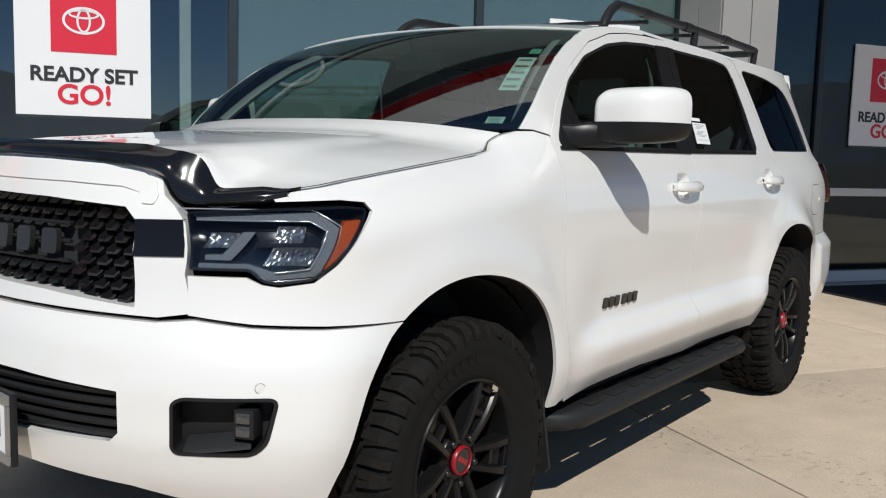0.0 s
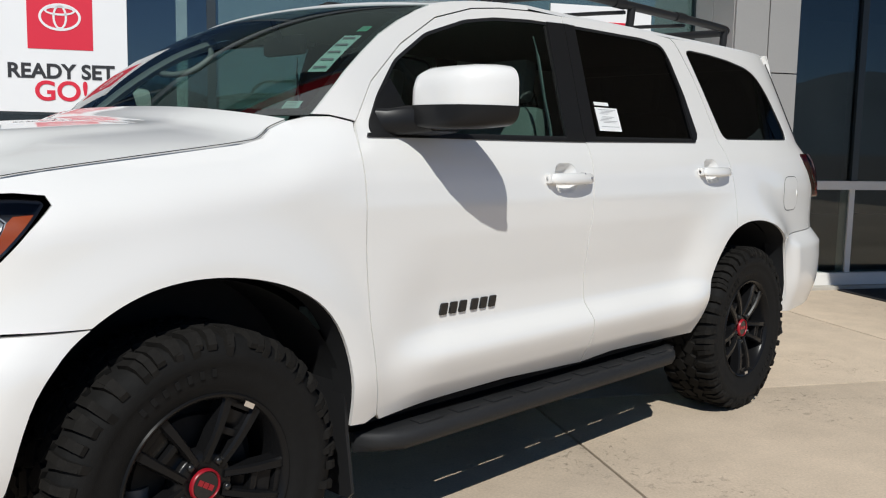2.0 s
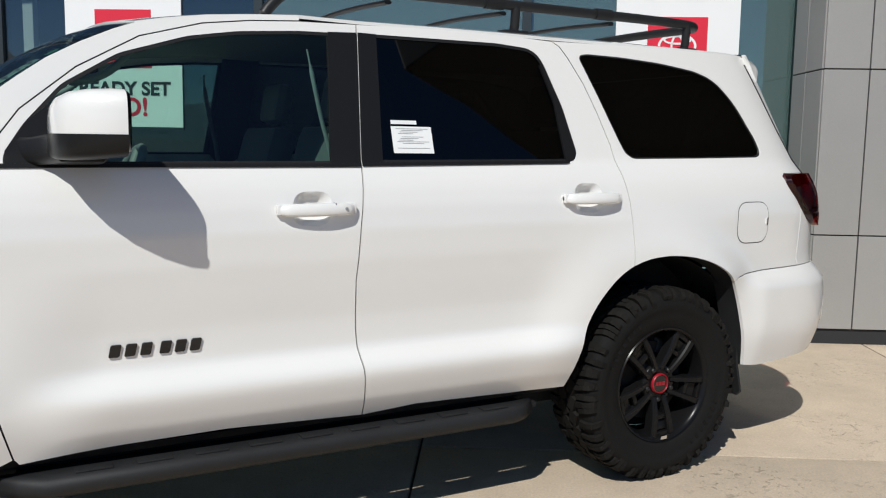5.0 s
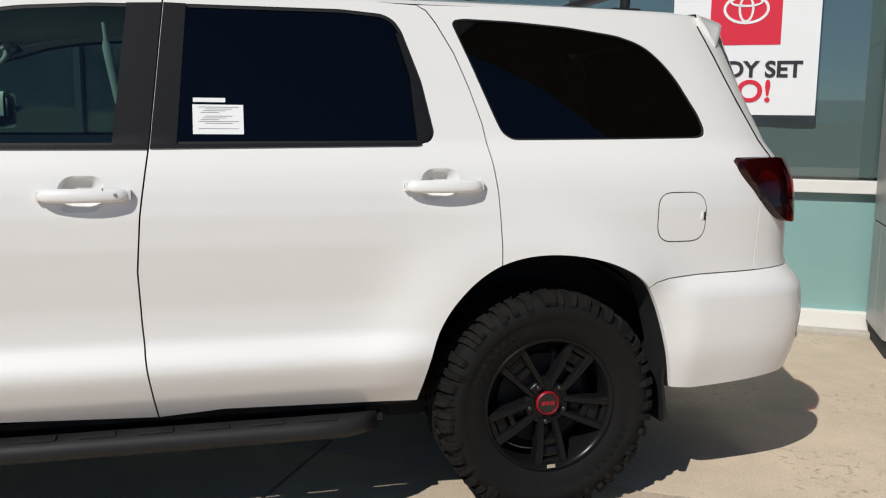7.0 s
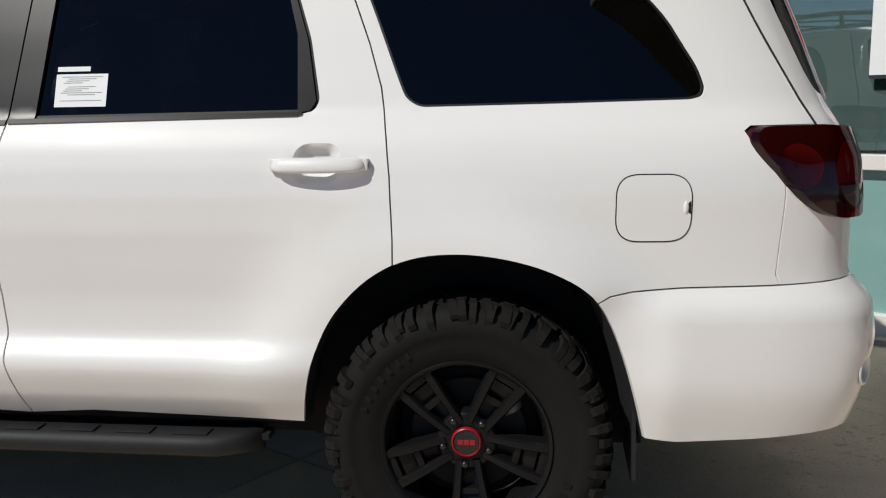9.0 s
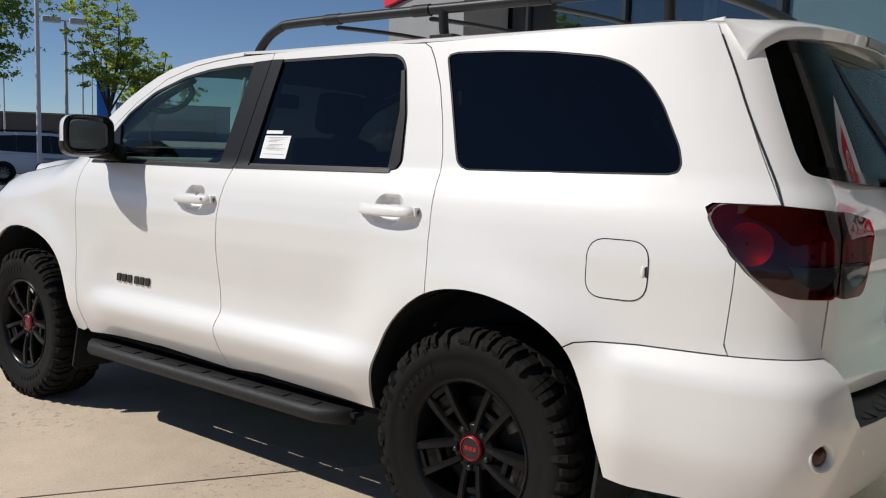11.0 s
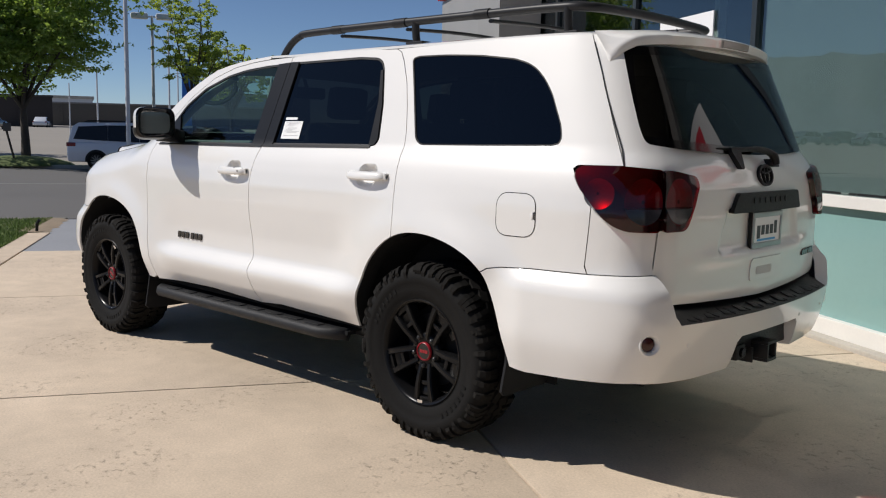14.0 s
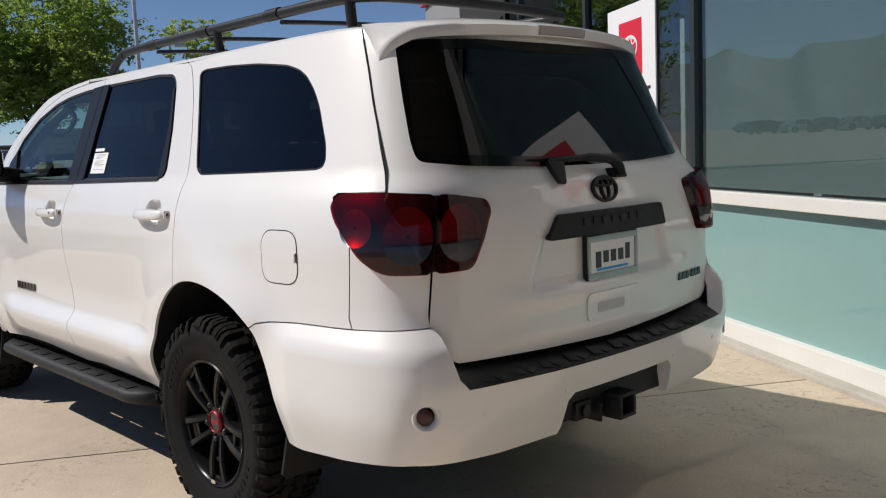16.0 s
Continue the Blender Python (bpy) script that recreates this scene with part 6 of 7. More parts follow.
# handles
for s, fn in ((-1, left), (1, right)):
    for xa, xb, z, owner, key in ((-0.142, 0.136, 1.195, front_doors, True), (1.008, 1.288, 1.213, rear_doors, False)):
        door = owner[0 if s < 0 else 1]
        cup = cup_of(xa, xb, z)
        bm = bmesh.new()
        vs, fs = fill(cup, (), 0.014)
        cu, cz = sum(p[0] for p in cup) / len(cup), sum(p[1] for p in cup) / len(cup)
        rim = np.array(dense(cup, 0.014))
        at = {}
        for i, (u, zz) in enumerate(vs):
            d = float(np.sqrt(np.min((rim[:, 0] - u) ** 2 + (rim[:, 1] - zz) ** 2)))
            at[i] = bm.verts.new(fn(u, zz, -0.0005 - 0.034 * ramp(0.0, 0.04, d)))
        for f in fs:
            bm.faces.new([at[i] for i in f])
        part("handle_cup", bm, WHITE, door, "white handle cup")
        bm = bmesh.new()
        rows = []
        for k in range(19):
            q = k / 18
            x = xa + (xb - xa) * q
            lift = 0.016 + 0.026 * math.sin(math.pi * q) ** 0.5
            h = 0.0225 * (0.80 + 0.2 * math.sin(math.pi * q) ** 0.4)
            end = (0.45, 0.85)[k] if k < 2 else (0.45, 0.85)[18 - k] if k > 16 else 1.0
            u = at_x(x, z)
            ring_ = []
            for j in range(10):
                a = 2 * math.pi * j / 10
                ring_.append(fn(u, z + h * end * math.sin(a), lift + 0.011 * end * math.cos(a) - 0.004 - 0.008 * (1 - end)))
            rows.append(ring_)
        vs = sheet(bm, rows, close=True)
        bm.faces.new(vs[0][::-1])
        bm.faces.new(vs[-1])
        for x in (xa + 0.018, xb - 0.018):
            c = fn(at_x(x, z), z, 0.008)
            box(bm, -0.018, 0.018, -0.014, 0.014, -0.017, 0.017, 0.006, Matrix.Translation(c))
        bmesh.ops.recalc_face_normals(bm, faces=bm.faces)
        handle = part("door_handle", bm, WHITE, door, "white pull handle")
        if key:
            q = xb - 0.082
            bm = bmesh.new()
            box(bm, -0.0012, 0.0012, -0.012, 0.012, -0.0222, 0.0222, 0.0, Matrix.Translation(fn(at_x(q, z), z, 0.0275)))
            part("handle_joint", bm, INK_GREY, door, "fine joint in the handle")
            bm = bmesh.new()
            lathe(bm, [(0.0, 0.0), (0.0045, 0.0), (0.006, 0.004)], 14, Matrix.Translation(fn(at_x(xb - 0.045, z + 0.002), z + 0.002, 0.0445)))
            part("key_lock", bm, INK_GREY, door, "small dark lock")

# fuel flap on the left quarter
o_flap = rounded(flank([(1.959, 0.996), (2.162, 0.996), (2.164, 1.181), (1.961, 1.181)]), 0.065, 8)
bm = bmesh.new()
panel(bm, left, o_flap, [shrink(o_flap, 0.004)], thick=0, step=0.02, gap=0, out=0.0012)
seam = part("flap_joint", bm, GAP, quarters[0], "dark flap joint")
bm = bmesh.new()
panel(bm, left, shrink(o_flap, 0.0035), thick=0.004, step=0.03, gap=0, out=0.002)
flap = part("fuel_flap", bm, WHITE, suv, "white fuel flap")
# flat black sliver paints the notch's shade; an added white bump hides it from ahead
bm = bmesh.new()
panel(bm, left, flank([(2.1600 - 0.0085 * math.cos(a), 1.090 + 0.0175 * math.sin(a)) for a in (math.pi * (k / 10 - 0.5) for k in range(11))]), thick=0.0, step=0.01, gap=0, out=0.0028)
part("finger_dent", bm, BLACK, flap, "black sliver for the shade in the finger notch")
bm = bmesh.new()
bmesh.ops.create_uvsphere(bm, u_segments=14, v_segments=10, radius=1.0, matrix=Matrix.Translation(left(at_x(2.1485, 1.090), 1.090, 0.0005)) @ Matrix.Diagonal((0.008, 0.0055, 0.019, 1)))
part("finger_lip", bm, WHITE, flap, "added white bump screening the notch's black sliver")

# door badge: dark plain blocks
for fn, s in SIDES:
    door = front_doors[0 if s > 0 else 1]
    for k in range(6):
        a = -0.668 + k * 0.0465 + (0.012 if k > 2 else 0)
        o = rounded(flank([(a, 0.751), (a + 0.032, 0.751), (a + 0.040, 0.790), (a + 0.008, 0.790)]), 0.004, 3)
        bm = bmesh.new()
        panel(bm, fn, o, thick=0.008, step=0.03, gap=0, out=0.007)
        part("badge_block", bm, BLACK_GLOSS, door, "black badge block")

# door mirrors
for s in (-1, 1):
    def rot(p):
        return (p[0], p[1] * -s, p[2])
    rows = []
    for x, yo, yi, zl, zh in ((-0.815, -1.09, -1.00, 1.372, 1.482), (-0.811, -1.125, -0.985, 1.364, 1.506), (-0.798, -1.165, -0.976, 1.359, 1.530), (-0.77, -1.203, -0.973, 1.357, 1.546), (-0.725, -1.235, -0.977, 1.359, 1.554), (-0.67, -1.259, -0.99, 1.364, 1.557), (-0.635, -1.264, -1.004, 1.368, 1.556), (-0.624, -1.253, -1.012, 1.374, 1.550)):
        ring_ = []
        for j in range(36):
            a = 2 * math.pi * j / 36
            ca, sa = math.cos(a), math.sin(a)
            y = (yo + yi) / 2 + (yo - yi) / 2 * math.copysign(abs(ca) ** 0.42, ca)
            z = (zl + zh) / 2 + (zh - zl) / 2 * math.copysign(abs(sa) ** 0.5, sa)
            ring_.append((x, y, z))
        rows.append(ring_)
    bm = bmesh.new()
    vs = sheet(bm, [[rot(p) for p in r] for r in rows[:7]], close=True)
    bm.faces.new(vs[0][::-1])
    bmesh.ops.bisect_plane(bm, geom=bm.verts[:] + bm.edges[:] + bm.faces[:], plane_co=(0, 0, 1.431), plane_no=(0, 0, 1), clear_inner=True)
    mirror = part("door_mirror", bm, WHITE, suv, "white-capped black door mirror")
    bm = bmesh.new()
    vs = sheet(bm, [[rot((-0.72 + (p[0] + 0.72) * 1.03, -1.12 + (p[1] + 1.12) * 1.03, min(p[2], 1.4300))) for p in r] for r in rows[:7]], close=True)
    bm.faces.new(vs[0][::-1])
    bmesh.ops.remove_doubles(bm, verts=bm.verts, dist=0.0008)
    part("lower_shell", bm, SATIN_BLACK, mirror, "black lower shell")
    bm = bmesh.new()
    mid_y, mid_z = -1.132, 1.462
    inner_ = [rot((-0.627, mid_y + (p[1] - mid_y) * 0.88, mid_z + (p[2] - mid_z) * 0.90)) for p in rows[-1]]
    glass_ = [rot((-0.652 + 0.236 * (p[1] - mid_y) + 0.008 * (p[2] - mid_z), mid_y + (p[1] - mid_y) * 0.72, mid_z + (p[2] - mid_z) * 0.74)) for p in rows[-1]]
    sheet(bm, [[rot(p) for p in rows[6]], [rot(p) for p in rows[7]], inner_, glass_], close=True)
    part("mirror_rim", bm, BLACK_GLOSS, mirror, "black mirror rim")
    bm = bmesh.new()
    bm.faces.new([bm.verts.new((p[0] + 0.001, p[1], p[2])) for p in glass_])
    part("mirror_glass", bm, mat("mirror_glass", (0.85, 0.88, 0.88), 0.01, 1.0), mirror, "mirror glass", False)
    bm = bmesh.new()
    rows = []
    for y, xa, xb, za, zb in ((-1.05, -0.80, -0.66, 1.352, 1.425), (-1.02, -0.81, -0.655, 1.347, 1.428), (-0.97, -0.83, -0.66, 1.342, 1.430), (-0.93, -0.87, -0.68, 1.338, 1.42), (-0.90, -0.90, -0.70, 1.336, 1.42)):
        rows.append([rot(p) for p in ((xa, y, za + 0.012), (xa + 0.012, y, za), (xb - 0.012, y, za), (xb, y, za + 0.012), (xb, y, zb - 0.012), (xb - 0.014, y, zb), (xa + 0.014, y, zb), (xa, y, zb - 0.012))])
    vs = sheet(bm, rows, close=True)
    bm.faces.new(vs[0][::-1])
    part("mirror_arm", bm, SATIN_BLACK, mirror, "black mirror arm")

# roof rack
DARK_RACK = mat("black_powder_coat", (0.015, 0.015, 0.016), 0.42, 0.0, spec=0.3, grain=0.15, grain_size=200, bump=0.1, bump_size=600)
rack = thing("roof_rack", "black tubular roof rack rails with cross bars on white roof", "roof rack")
for s in (-1, 1):
    path = spline([(-0.055, 0.603, 1.872), (-0.03, 0.60, 1.905), (0.02, 0.595, 1.950), (0.085, 0.589, 1.982), (0.16, 0.584, 1.995), (0.6, 0.578, 1.999), (1.2, 0.575, 1.998), (1.7, 0.576, 1.996), (1.92, 0.577, 1.993)], 6)
    bm = bmesh.new()
    tube(bm, [(x, s * y, z) for x, y, z in path], 0.021, 14)
    rail = part("rail", bm, DARK_RACK, rack, "black tubular side rail")
    for x in (0.42, 0.93, 1.5):
        bm = bmesh.new()
        tube(bm, [(x - 0.045, s * 0.578, 1.998), (x + 0.045, s * 0.577, 1.998)], 0.0245, 14)
        part("clamp", bm, BLACK, rail, "black rail clamp")
    for x in (1.04, 2.0):
        bm = bmesh.new()
        zr = float(np.interp(x, CROWN_X, CROWN_Z)) - 0.028
        tube(bm, [(x, s * 0.56, zr - 0.012), (x, s * 0.572, zr + 0.03), (x, s * 0.578, 1.99)], 0.02, 10)
        box(bm, x - 0.06, x + 0.06, s * 0.555 - 0.035, s * 0.555 + 0.035, zr - 0.014, zr + 0.008, 0.005)
        part("foot", bm, DARK_RACK, rack, "black rack foot")
bm = bmesh.new()
hoop = [(1.91, 0.577, 1.993), (2.02, 0.572, 1.990), (2.085, 0.535, 1.987), (2.112, 0.46, 1.987), (2.12, 0.2, 1.992), (2.12, 0.0, 1.993)]
hoop = hoop + [(x, -y, z) for x, y, z in hoop[-2::-1]]
tube(bm, spline(hoop, 5), 0.021, 14)
part("rear_hoop", bm, DARK_RACK, rack, "black rear hoop joining the rails")
for x in (0.45, 0.98, 1.55):
    bm = bmesh.new()
    tube(bm, [(x, -0.575 + 1.15 * k / 8, 1.962 + 0.02 * math.sin(math.pi * k / 8)) for k in range(9)], 0.016, 10, True, 0.6)
    part("cross_bar", bm, DARK_RACK, rack, "black cross bar")
bm = bmesh.new()
sheet(bm, [[(2.12 + 0.10 * k / 6, w * (1 - 0.7 * k / 6) * 0.035, 1.897 + 0.045 * (k / 6) ** 1.5 * (1 - abs(w)) - 0.004 * k / 6) for w in (-1, -0.6, 0, 0.6, 1)] for k in range(7)])
sheet(bm, [[(2.22 + 0.03 * k / 2, w * 0.3 * 0.035, 1.897 + (0.045 * (1 - abs(w)) - 0.004) * (1 - k / 2)) for w in (-1, -0.6, 0, 0.6, 1)] for k in range(3)])
part("roof_antenna", bm, BLACK_GLOSS, suv, "black shark-fin aerial")


# wheels
def make_wheel():
    """A wheel round the y axis, outer face towards -y, hub in the middle."""
    wheel = bpy.data.objects.new("wheel", None)
    scene.collection.objects.link(wheel)
    wheel.parent = suv
    R, W = 0.418, 0.145
    bm = bmesh.new()
    prof = [(0.235, 0.10), (0.25, 0.125), (0.30, 0.142), (0.36, 0.143), (0.392, 0.128), (0.404, 0.10), (0.405, 0.0), (0.404, -0.10), (0.392, -0.128), (0.36, -0.143), (0.33, -0.1445), (0.326, -0.1415), (0.30, -0.142), (0.262, -0.130), (0.256, -0.126), (0.25, -0.126), (0.235, -0.10)]
    lathe(bm, prof, 72)
    tyre = part("tyre", bm, RUBBER, wheel, "chunky all-terrain tyre")
    bm = bmesh.new()
    n = 38
    for k in range(n):
        a = 2 * math.pi * k / n
        for side_ in (-1, 1):
            b = a + (0.5 * 2 * math.pi / n if side_ > 0 else 0)
            # shoulder block wrapping onto the sidewall
            long = (0.024, 0.044)[k % 2]
            for half, turn_, drop in ((-1, 0.0, 0.0), (1, 0.004, 0.0022)):
                wrap = long * (1.0 if half < 0 else 0.72)
                inner = (0.052, 0.066, 0.058)[(k + half) % 3]
                o = [(0.398, side_ * inner), (R - drop, side_ * (inner + 0.002 + turn_)), (R - 0.001 - drop, side_ * 0.112), (R - 0.012 - drop, side_ * (0.134 - turn_ * 0.5)), (R - 0.022 - wrap * 0.5, side_ * (0.1465 - turn_ * 0.4)), (R - 0.026 - wrap, side_ * 0.1430), (0.382, side_ * 0.118)]
                w, mid_z = (0.0132, 0.0142, 0.0122, 0.0136)[(k + half) % 4], half * 0.0152 + (0.0, 0.0012, -0.0010)[k % 3]
                m_ = Matrix.Rotation(b, 4, "Y") @ Matrix.Rotation(radians((5, -4, 8, -7, 2)[(2 * k + half) % 5]), 4, "X")
                f = [bm.verts.new(m_ @ Vector((r_, y_, mid_z - w + (0.005 if abs(y_) < 0.1 else 0)))) for r_, y_ in o]
                g = [bm.verts.new(m_ @ Vector((r_, y_, mid_z + w - (0.0 if abs(y_) < 0.1 else 0.005)))) for r_, y_ in o]
                bm.faces.new(f)
                bm.faces.new(g[::-1])
                for q in range(len(f)):
                    bm.faces.new((f[(q + 1) % len(f)], f[q], g[q], g[(q + 1) % len(f)]))
        for lane, sh in ((-0.028, 0.25), (0.028, 0.75)):
            b = a + sh * 2 * math.pi / n
            box(bm, 0.398, R, -0.022, 0.022, -0.030, 0.030, 0.0, Matrix.Rotation(b, 4, "Y") @ Matrix.Translation((0, lane, 0)) @ Matrix.Rotation(radians(24 if lane > 0 else -24), 4, "X"))
    tagged(part("tread", bm, TREAD, wheel, "knobbly tread blocks", False), kind="stuff")
    # raised plain bars where the sidewall carries lettering
    bm = bmesh.new()
    for a0 in (20, 200):
        for k in range(7):
            b = radians(a0 + k * 6.5)
            box(bm, 0.298, 0.318, -0.1445, -0.139, -0.0065, 0.0065, 0.0, Matrix.Rotation(b, 4, "Y"))
    tagged(part("sidewall_mark", bm, RUBBER, wheel, "raised sidewall bars", False), kind="stuff")
    bm = bmesh.new()
    lathe(bm, [(0.247, -0.118), (0.251, -0.126), (0.247, -0.131), (0.238, -0.128), (0.232, -0.112), (0.222, -0.09), (0.215, 0.0), (0.225, 0.10), (0.245, 0.115)], 64)
    rim = part("rim", bm, RIM, wheel, "satin black alloy rim")
    # five paired spokes: broad flat arms with chamfered edges and a slot between, closed by a pad at the rim
    for k in range(5):
        a = radians(58) + k * 2 * math.pi / 5
        bm = bmesh.new()
        for side_ in (-1, 1):
            rows = []
            for q in range(9):
                t = q / 8
                r_ = 0.056 + (0.240 - 0.056) * t
                off = side_ * (0.0250 + 0.0255 * t)
                y_ = -0.100 - 0.010 * math.sin(math.pi * t) - 0.018 * t
                wd, dp = 0.0125 + 0.004 * t * t, 0.05
                rows.append([(r_, y_ + dp, off - wd * 1.2), (r_, y_ + 0.008, off - wd), (r_, y_, off - wd + 0.005), (r_, y_ + 0.0012, off), (r_, y_, off + wd - 0.005), (r_, y_ + 0.008, off + wd), (r_, y_ + dp, off + wd * 1.2)])
            vs = sheet(bm, rows)
            for row in vs:
                for v in row:
                    for e in v.link_edges:
                        if abs(e.verts[0].co.x - e.verts[1].co.x) > 0.01 and abs(abs(v.co.z) - 0.0250 - 0.0255 * (v.co.x - 0.056) / 0.184) > 0.003:
                            e.smooth = False
        box(bm, 0.212, 0.240, -0.112, -0.07, -0.046, 0.046, 0.004)
        box(bm, 0.138, 0.158, -0.106, -0.07, -0.036, 0.036, 0.004)
        sheet(bm, [[(0.060 + 0.145 * q / 5, -0.094 + 0.030 * math.sin(math.pi * min(1, q / 4)) - 0.006 * q / 5, z_) for z_ in (-0.034, 0.0, 0.034)] for q in range(6)])
        bmesh.ops.transform(bm, matrix=Matrix.Rotation(-a, 4, "Y"), verts=bm.verts)
        part("spoke", bm, RIM, wheel, "paired black spoke")
    bm = bmesh.new()
    lathe(bm, [(0.0, -0.088), (0.045, -0.092), (0.078, -0.096), (0.088, -0.088), (0.09, -0.05)], 40)
    hub = part("hub", bm, RIM, wheel, "black hub")
    bm = bmesh.new()
    lathe(bm, [(0.0, -0.104), (0.036, -0.104), (0.038, -0.098)], 32)
    cap = part("centre_cap", bm, BLACK_GLOSS, wheel, "black centre cap")
    bm = bmesh.new()
    lathe(bm, [(0.0375, -0.098), (0.0378, -0.107), (0.0395, -0.109), (0.0435, -0.107), (0.0445, -0.096)], 40)
    for k in range(3):
        box(bm, -0.025 + k * 0.0175, -0.0105 + k * 0.0175, -0.1055, -0.104, -0.0075, 0.0075)
    part("cap_ring", bm, RED, wheel, "red cap ring and marks")
    for k in range(5):
        a = radians(-58 - 36) + k * 2 * math.pi / 5
        bm = bmesh.new()
        lathe(bm, [(0.0, -0.108), (0.008, -0.107), (0.011, -0.102), (0.011, -0.085)], 8, Matrix.Translation((0.070 * math.cos(a), 0, 0.070 * math.sin(a))))
        part("wheel_nut", bm, mat("dark_nut", (0.05, 0.05, 0.05), 0.3, 0.8), wheel, "dark wheel nut")
    bm = bmesh.new()
    lathe(bm, [(0.06, -0.03), (0.17, -0.03), (0.172, -0.024), (0.172, 0.0), (0.06, 0.0)], 48)
    part("brake_disc", bm, STEEL_DARK, wheel, "dark iron brake disc")
    bm = bmesh.new()
    lathe(bm, [(0.0, -0.02), (0.2, -0.005), (0.215, 0.02)], 40)
    part("wheel_back", bm, UNDER, wheel, "dark hub backing")
    bm = bmesh.new()
    tube(bm, [(0.15 * math.cos(radians(q)), -0.008, 0.15 * math.sin(radians(q))) for q in range(28, 82, 6)], 0.036, 8)
    part("caliper", bm, mat("grey_caliper", (0.16, 0.16, 0.155), 0.5, 0.3, grain=0.3, grain_size=60), wheel, "grey brake caliper")
    bm = bmesh.new()
    box(bm, 0.224, 0.238, -0.1335, -0.131, -0.016, 0.016, 0.0, Matrix.Rotation(radians(88), 4, "Y"))
    part("rim_label", bm, CHROME, wheel, "small bright rim label", False)
    return wheel


wheel = make_wheel()
AXLE_Y, AXLE_Z = 0.892, 0.412
SPOTS = [(-1.55, -1, -148), (1.55, -1, 0), (-1.55, 1, 25), (1.55, 1, 40)]
for n, (x, s, turn) in enumerate(SPOTS):
    m_ = Matrix.Translation((x, s * AXLE_Y, AXLE_Z)) @ Matrix.Rotation(radians(0 if s < 0 else 180), 4, "Z") @ Matrix.Rotation(radians(turn), 4, "Y")
    if n < 3:
        copy_thing(wheel, m_)
    else:
        wheel.matrix_basis = m_

# cabin
CAB = [((-0.05, -0.42), 0), ((-0.05, 0.42), 0), ((0.95, -0.45), 1), ((0.95, 0.45), 1)]
for (x, y), row in CAB:
    bm = bmesh.new()
    box(bm, x - 0.30, x + 0.20, y - 0.26, y + 0.26, 0.72, 0.92, 0.06)
    seat = part("seat", bm, LEATHER, suv, "grey leather seat")
    bm = bmesh.new()
    box(bm, -0.07, 0.07, -0.25, 0.25, 0.0, 0.62, 0.06, Matrix.Translation((x + 0.17, y, 0.88)) @ Matrix.Rotation(radians(16), 4, "Y"))
    part("backrest", bm, LEATHER, seat, "grey leather backrest")
    bm = bmesh.new()
    box(bm, -0.045, 0.045, -0.13, 0.13, 0.0, 0.19, 0.04, Matrix.Translation((x + 0.35, y, 1.50)) @ Matrix.Rotation(radians(10), 4, "Y"))
    part("headrest", bm, LEATHER, seat, "grey headrest")
bm = bmesh.new()
prof = [(-1.18, 1.34), (-0.95, 1.36), (-0.78, 1.34), (-0.72, 1.26), (-0.74, 1.05), (-0.85, 0.75)]
sheet(bm, [[(x - 0.12 * (1 - (y / 0.8) ** 2), y, z) for x, z in prof] for y in [-0.84 + 1.68 * k / 12 for k in range(13)]])
part("dashboard", bm, mat("grey_dash", (0.32, 0.32, 0.31), 0.6, grain=0.1, grain_size=100), suv, "dark dashboard")
bm = bmesh.new()
c = Vector((-0.55, -0.42, 1.22))
m_ = Matrix.Translation(c) @ Matrix.Rotation(radians(-62), 4, "Y")
ring_ = [m_ @ Vector((0.19 * math.cos(a), 0.19 * math.sin(a), 0)) for a in (2 * math.pi * k / 32 for k in range(33))]
tube(bm, ring_, 0.016, 8, False)
for a in (0.2, 2.94, 4.71):
    tube(bm, [m_ @ Vector((0, 0, -0.02)), m_ @ Vector((0.19 * math.cos(a), 0.19 * math.sin(a), 0))], 0.018, 6)
part("steering_wheel", bm, mat("pale_grey_trim", (0.30, 0.31, 0.30), 0.5, grain=0.05, grain_size=90), suv, "grey steering wheel")
bm = bmesh.new()
box(bm, -1.2, 2.45, -0.64, 0.64, 0.62, 0.68)
part("cabin_floor", bm, CABIN, suv, "dark cabin floor", False)
for s in (-1, 1):
    bm = bmesh.new()
    tube(bm, spline([(0.05, s * 0.765, 1.74), (0.06, s * 0.785, 1.66), (0.09, s * 0.80, 1.50), (0.125, s * 0.815, 1.34), (0.14, s * 0.82, 1.10)], 4), [0.008] * 4 + [0.02] * 13, 6, True, 0.25)
    part("seat_belt", bm, mat("grey_webbing", (0.46, 0.47, 0.47), 0.7, grain=0.1, grain_size=300), suv, "grey seat belt")
bm = bmesh.new()
box(bm, -0.60, -0.56, -0.13, 0.13, 1.655, 1.735, 0.02)
tube(bm, [(-0.585, 0, 1.70), (-0.62, 0, 1.75), (-0.64, 0, 1.79)], 0.012, 8)
part("rear_view_mirror", bm, BLACK, suv, "black interior mirror")
for s in (-1, 1):
    bm = bmesh.new()
    tube(bm, spline([(-1.0, s * 0.80, 1.42), (-0.85, s * 0.755, 1.55), (-0.68, s * 0.70, 1.67), (-0.50, s * 0.655, 1.755)], 4), 0.034, 8, True, 0.6)
    post = part("inner_pillar_trim", bm, MATS["pale_grey_trim"], suv, "pale grey inner pillar trim")
    bm = bmesh.new()
    tube(bm, spline([(-0.75, s * 0.725, 1.61), (-0.70, s * 0.665, 1.60), (-0.61, s * 0.635, 1.63), (-0.54, s * 0.625, 1.69), (-0.53, s * 0.65, 1.735)], 4), 0.014, 8)
    part("grab_handle", bm, MATS["pale_grey_trim"], post, "pale grab handle")

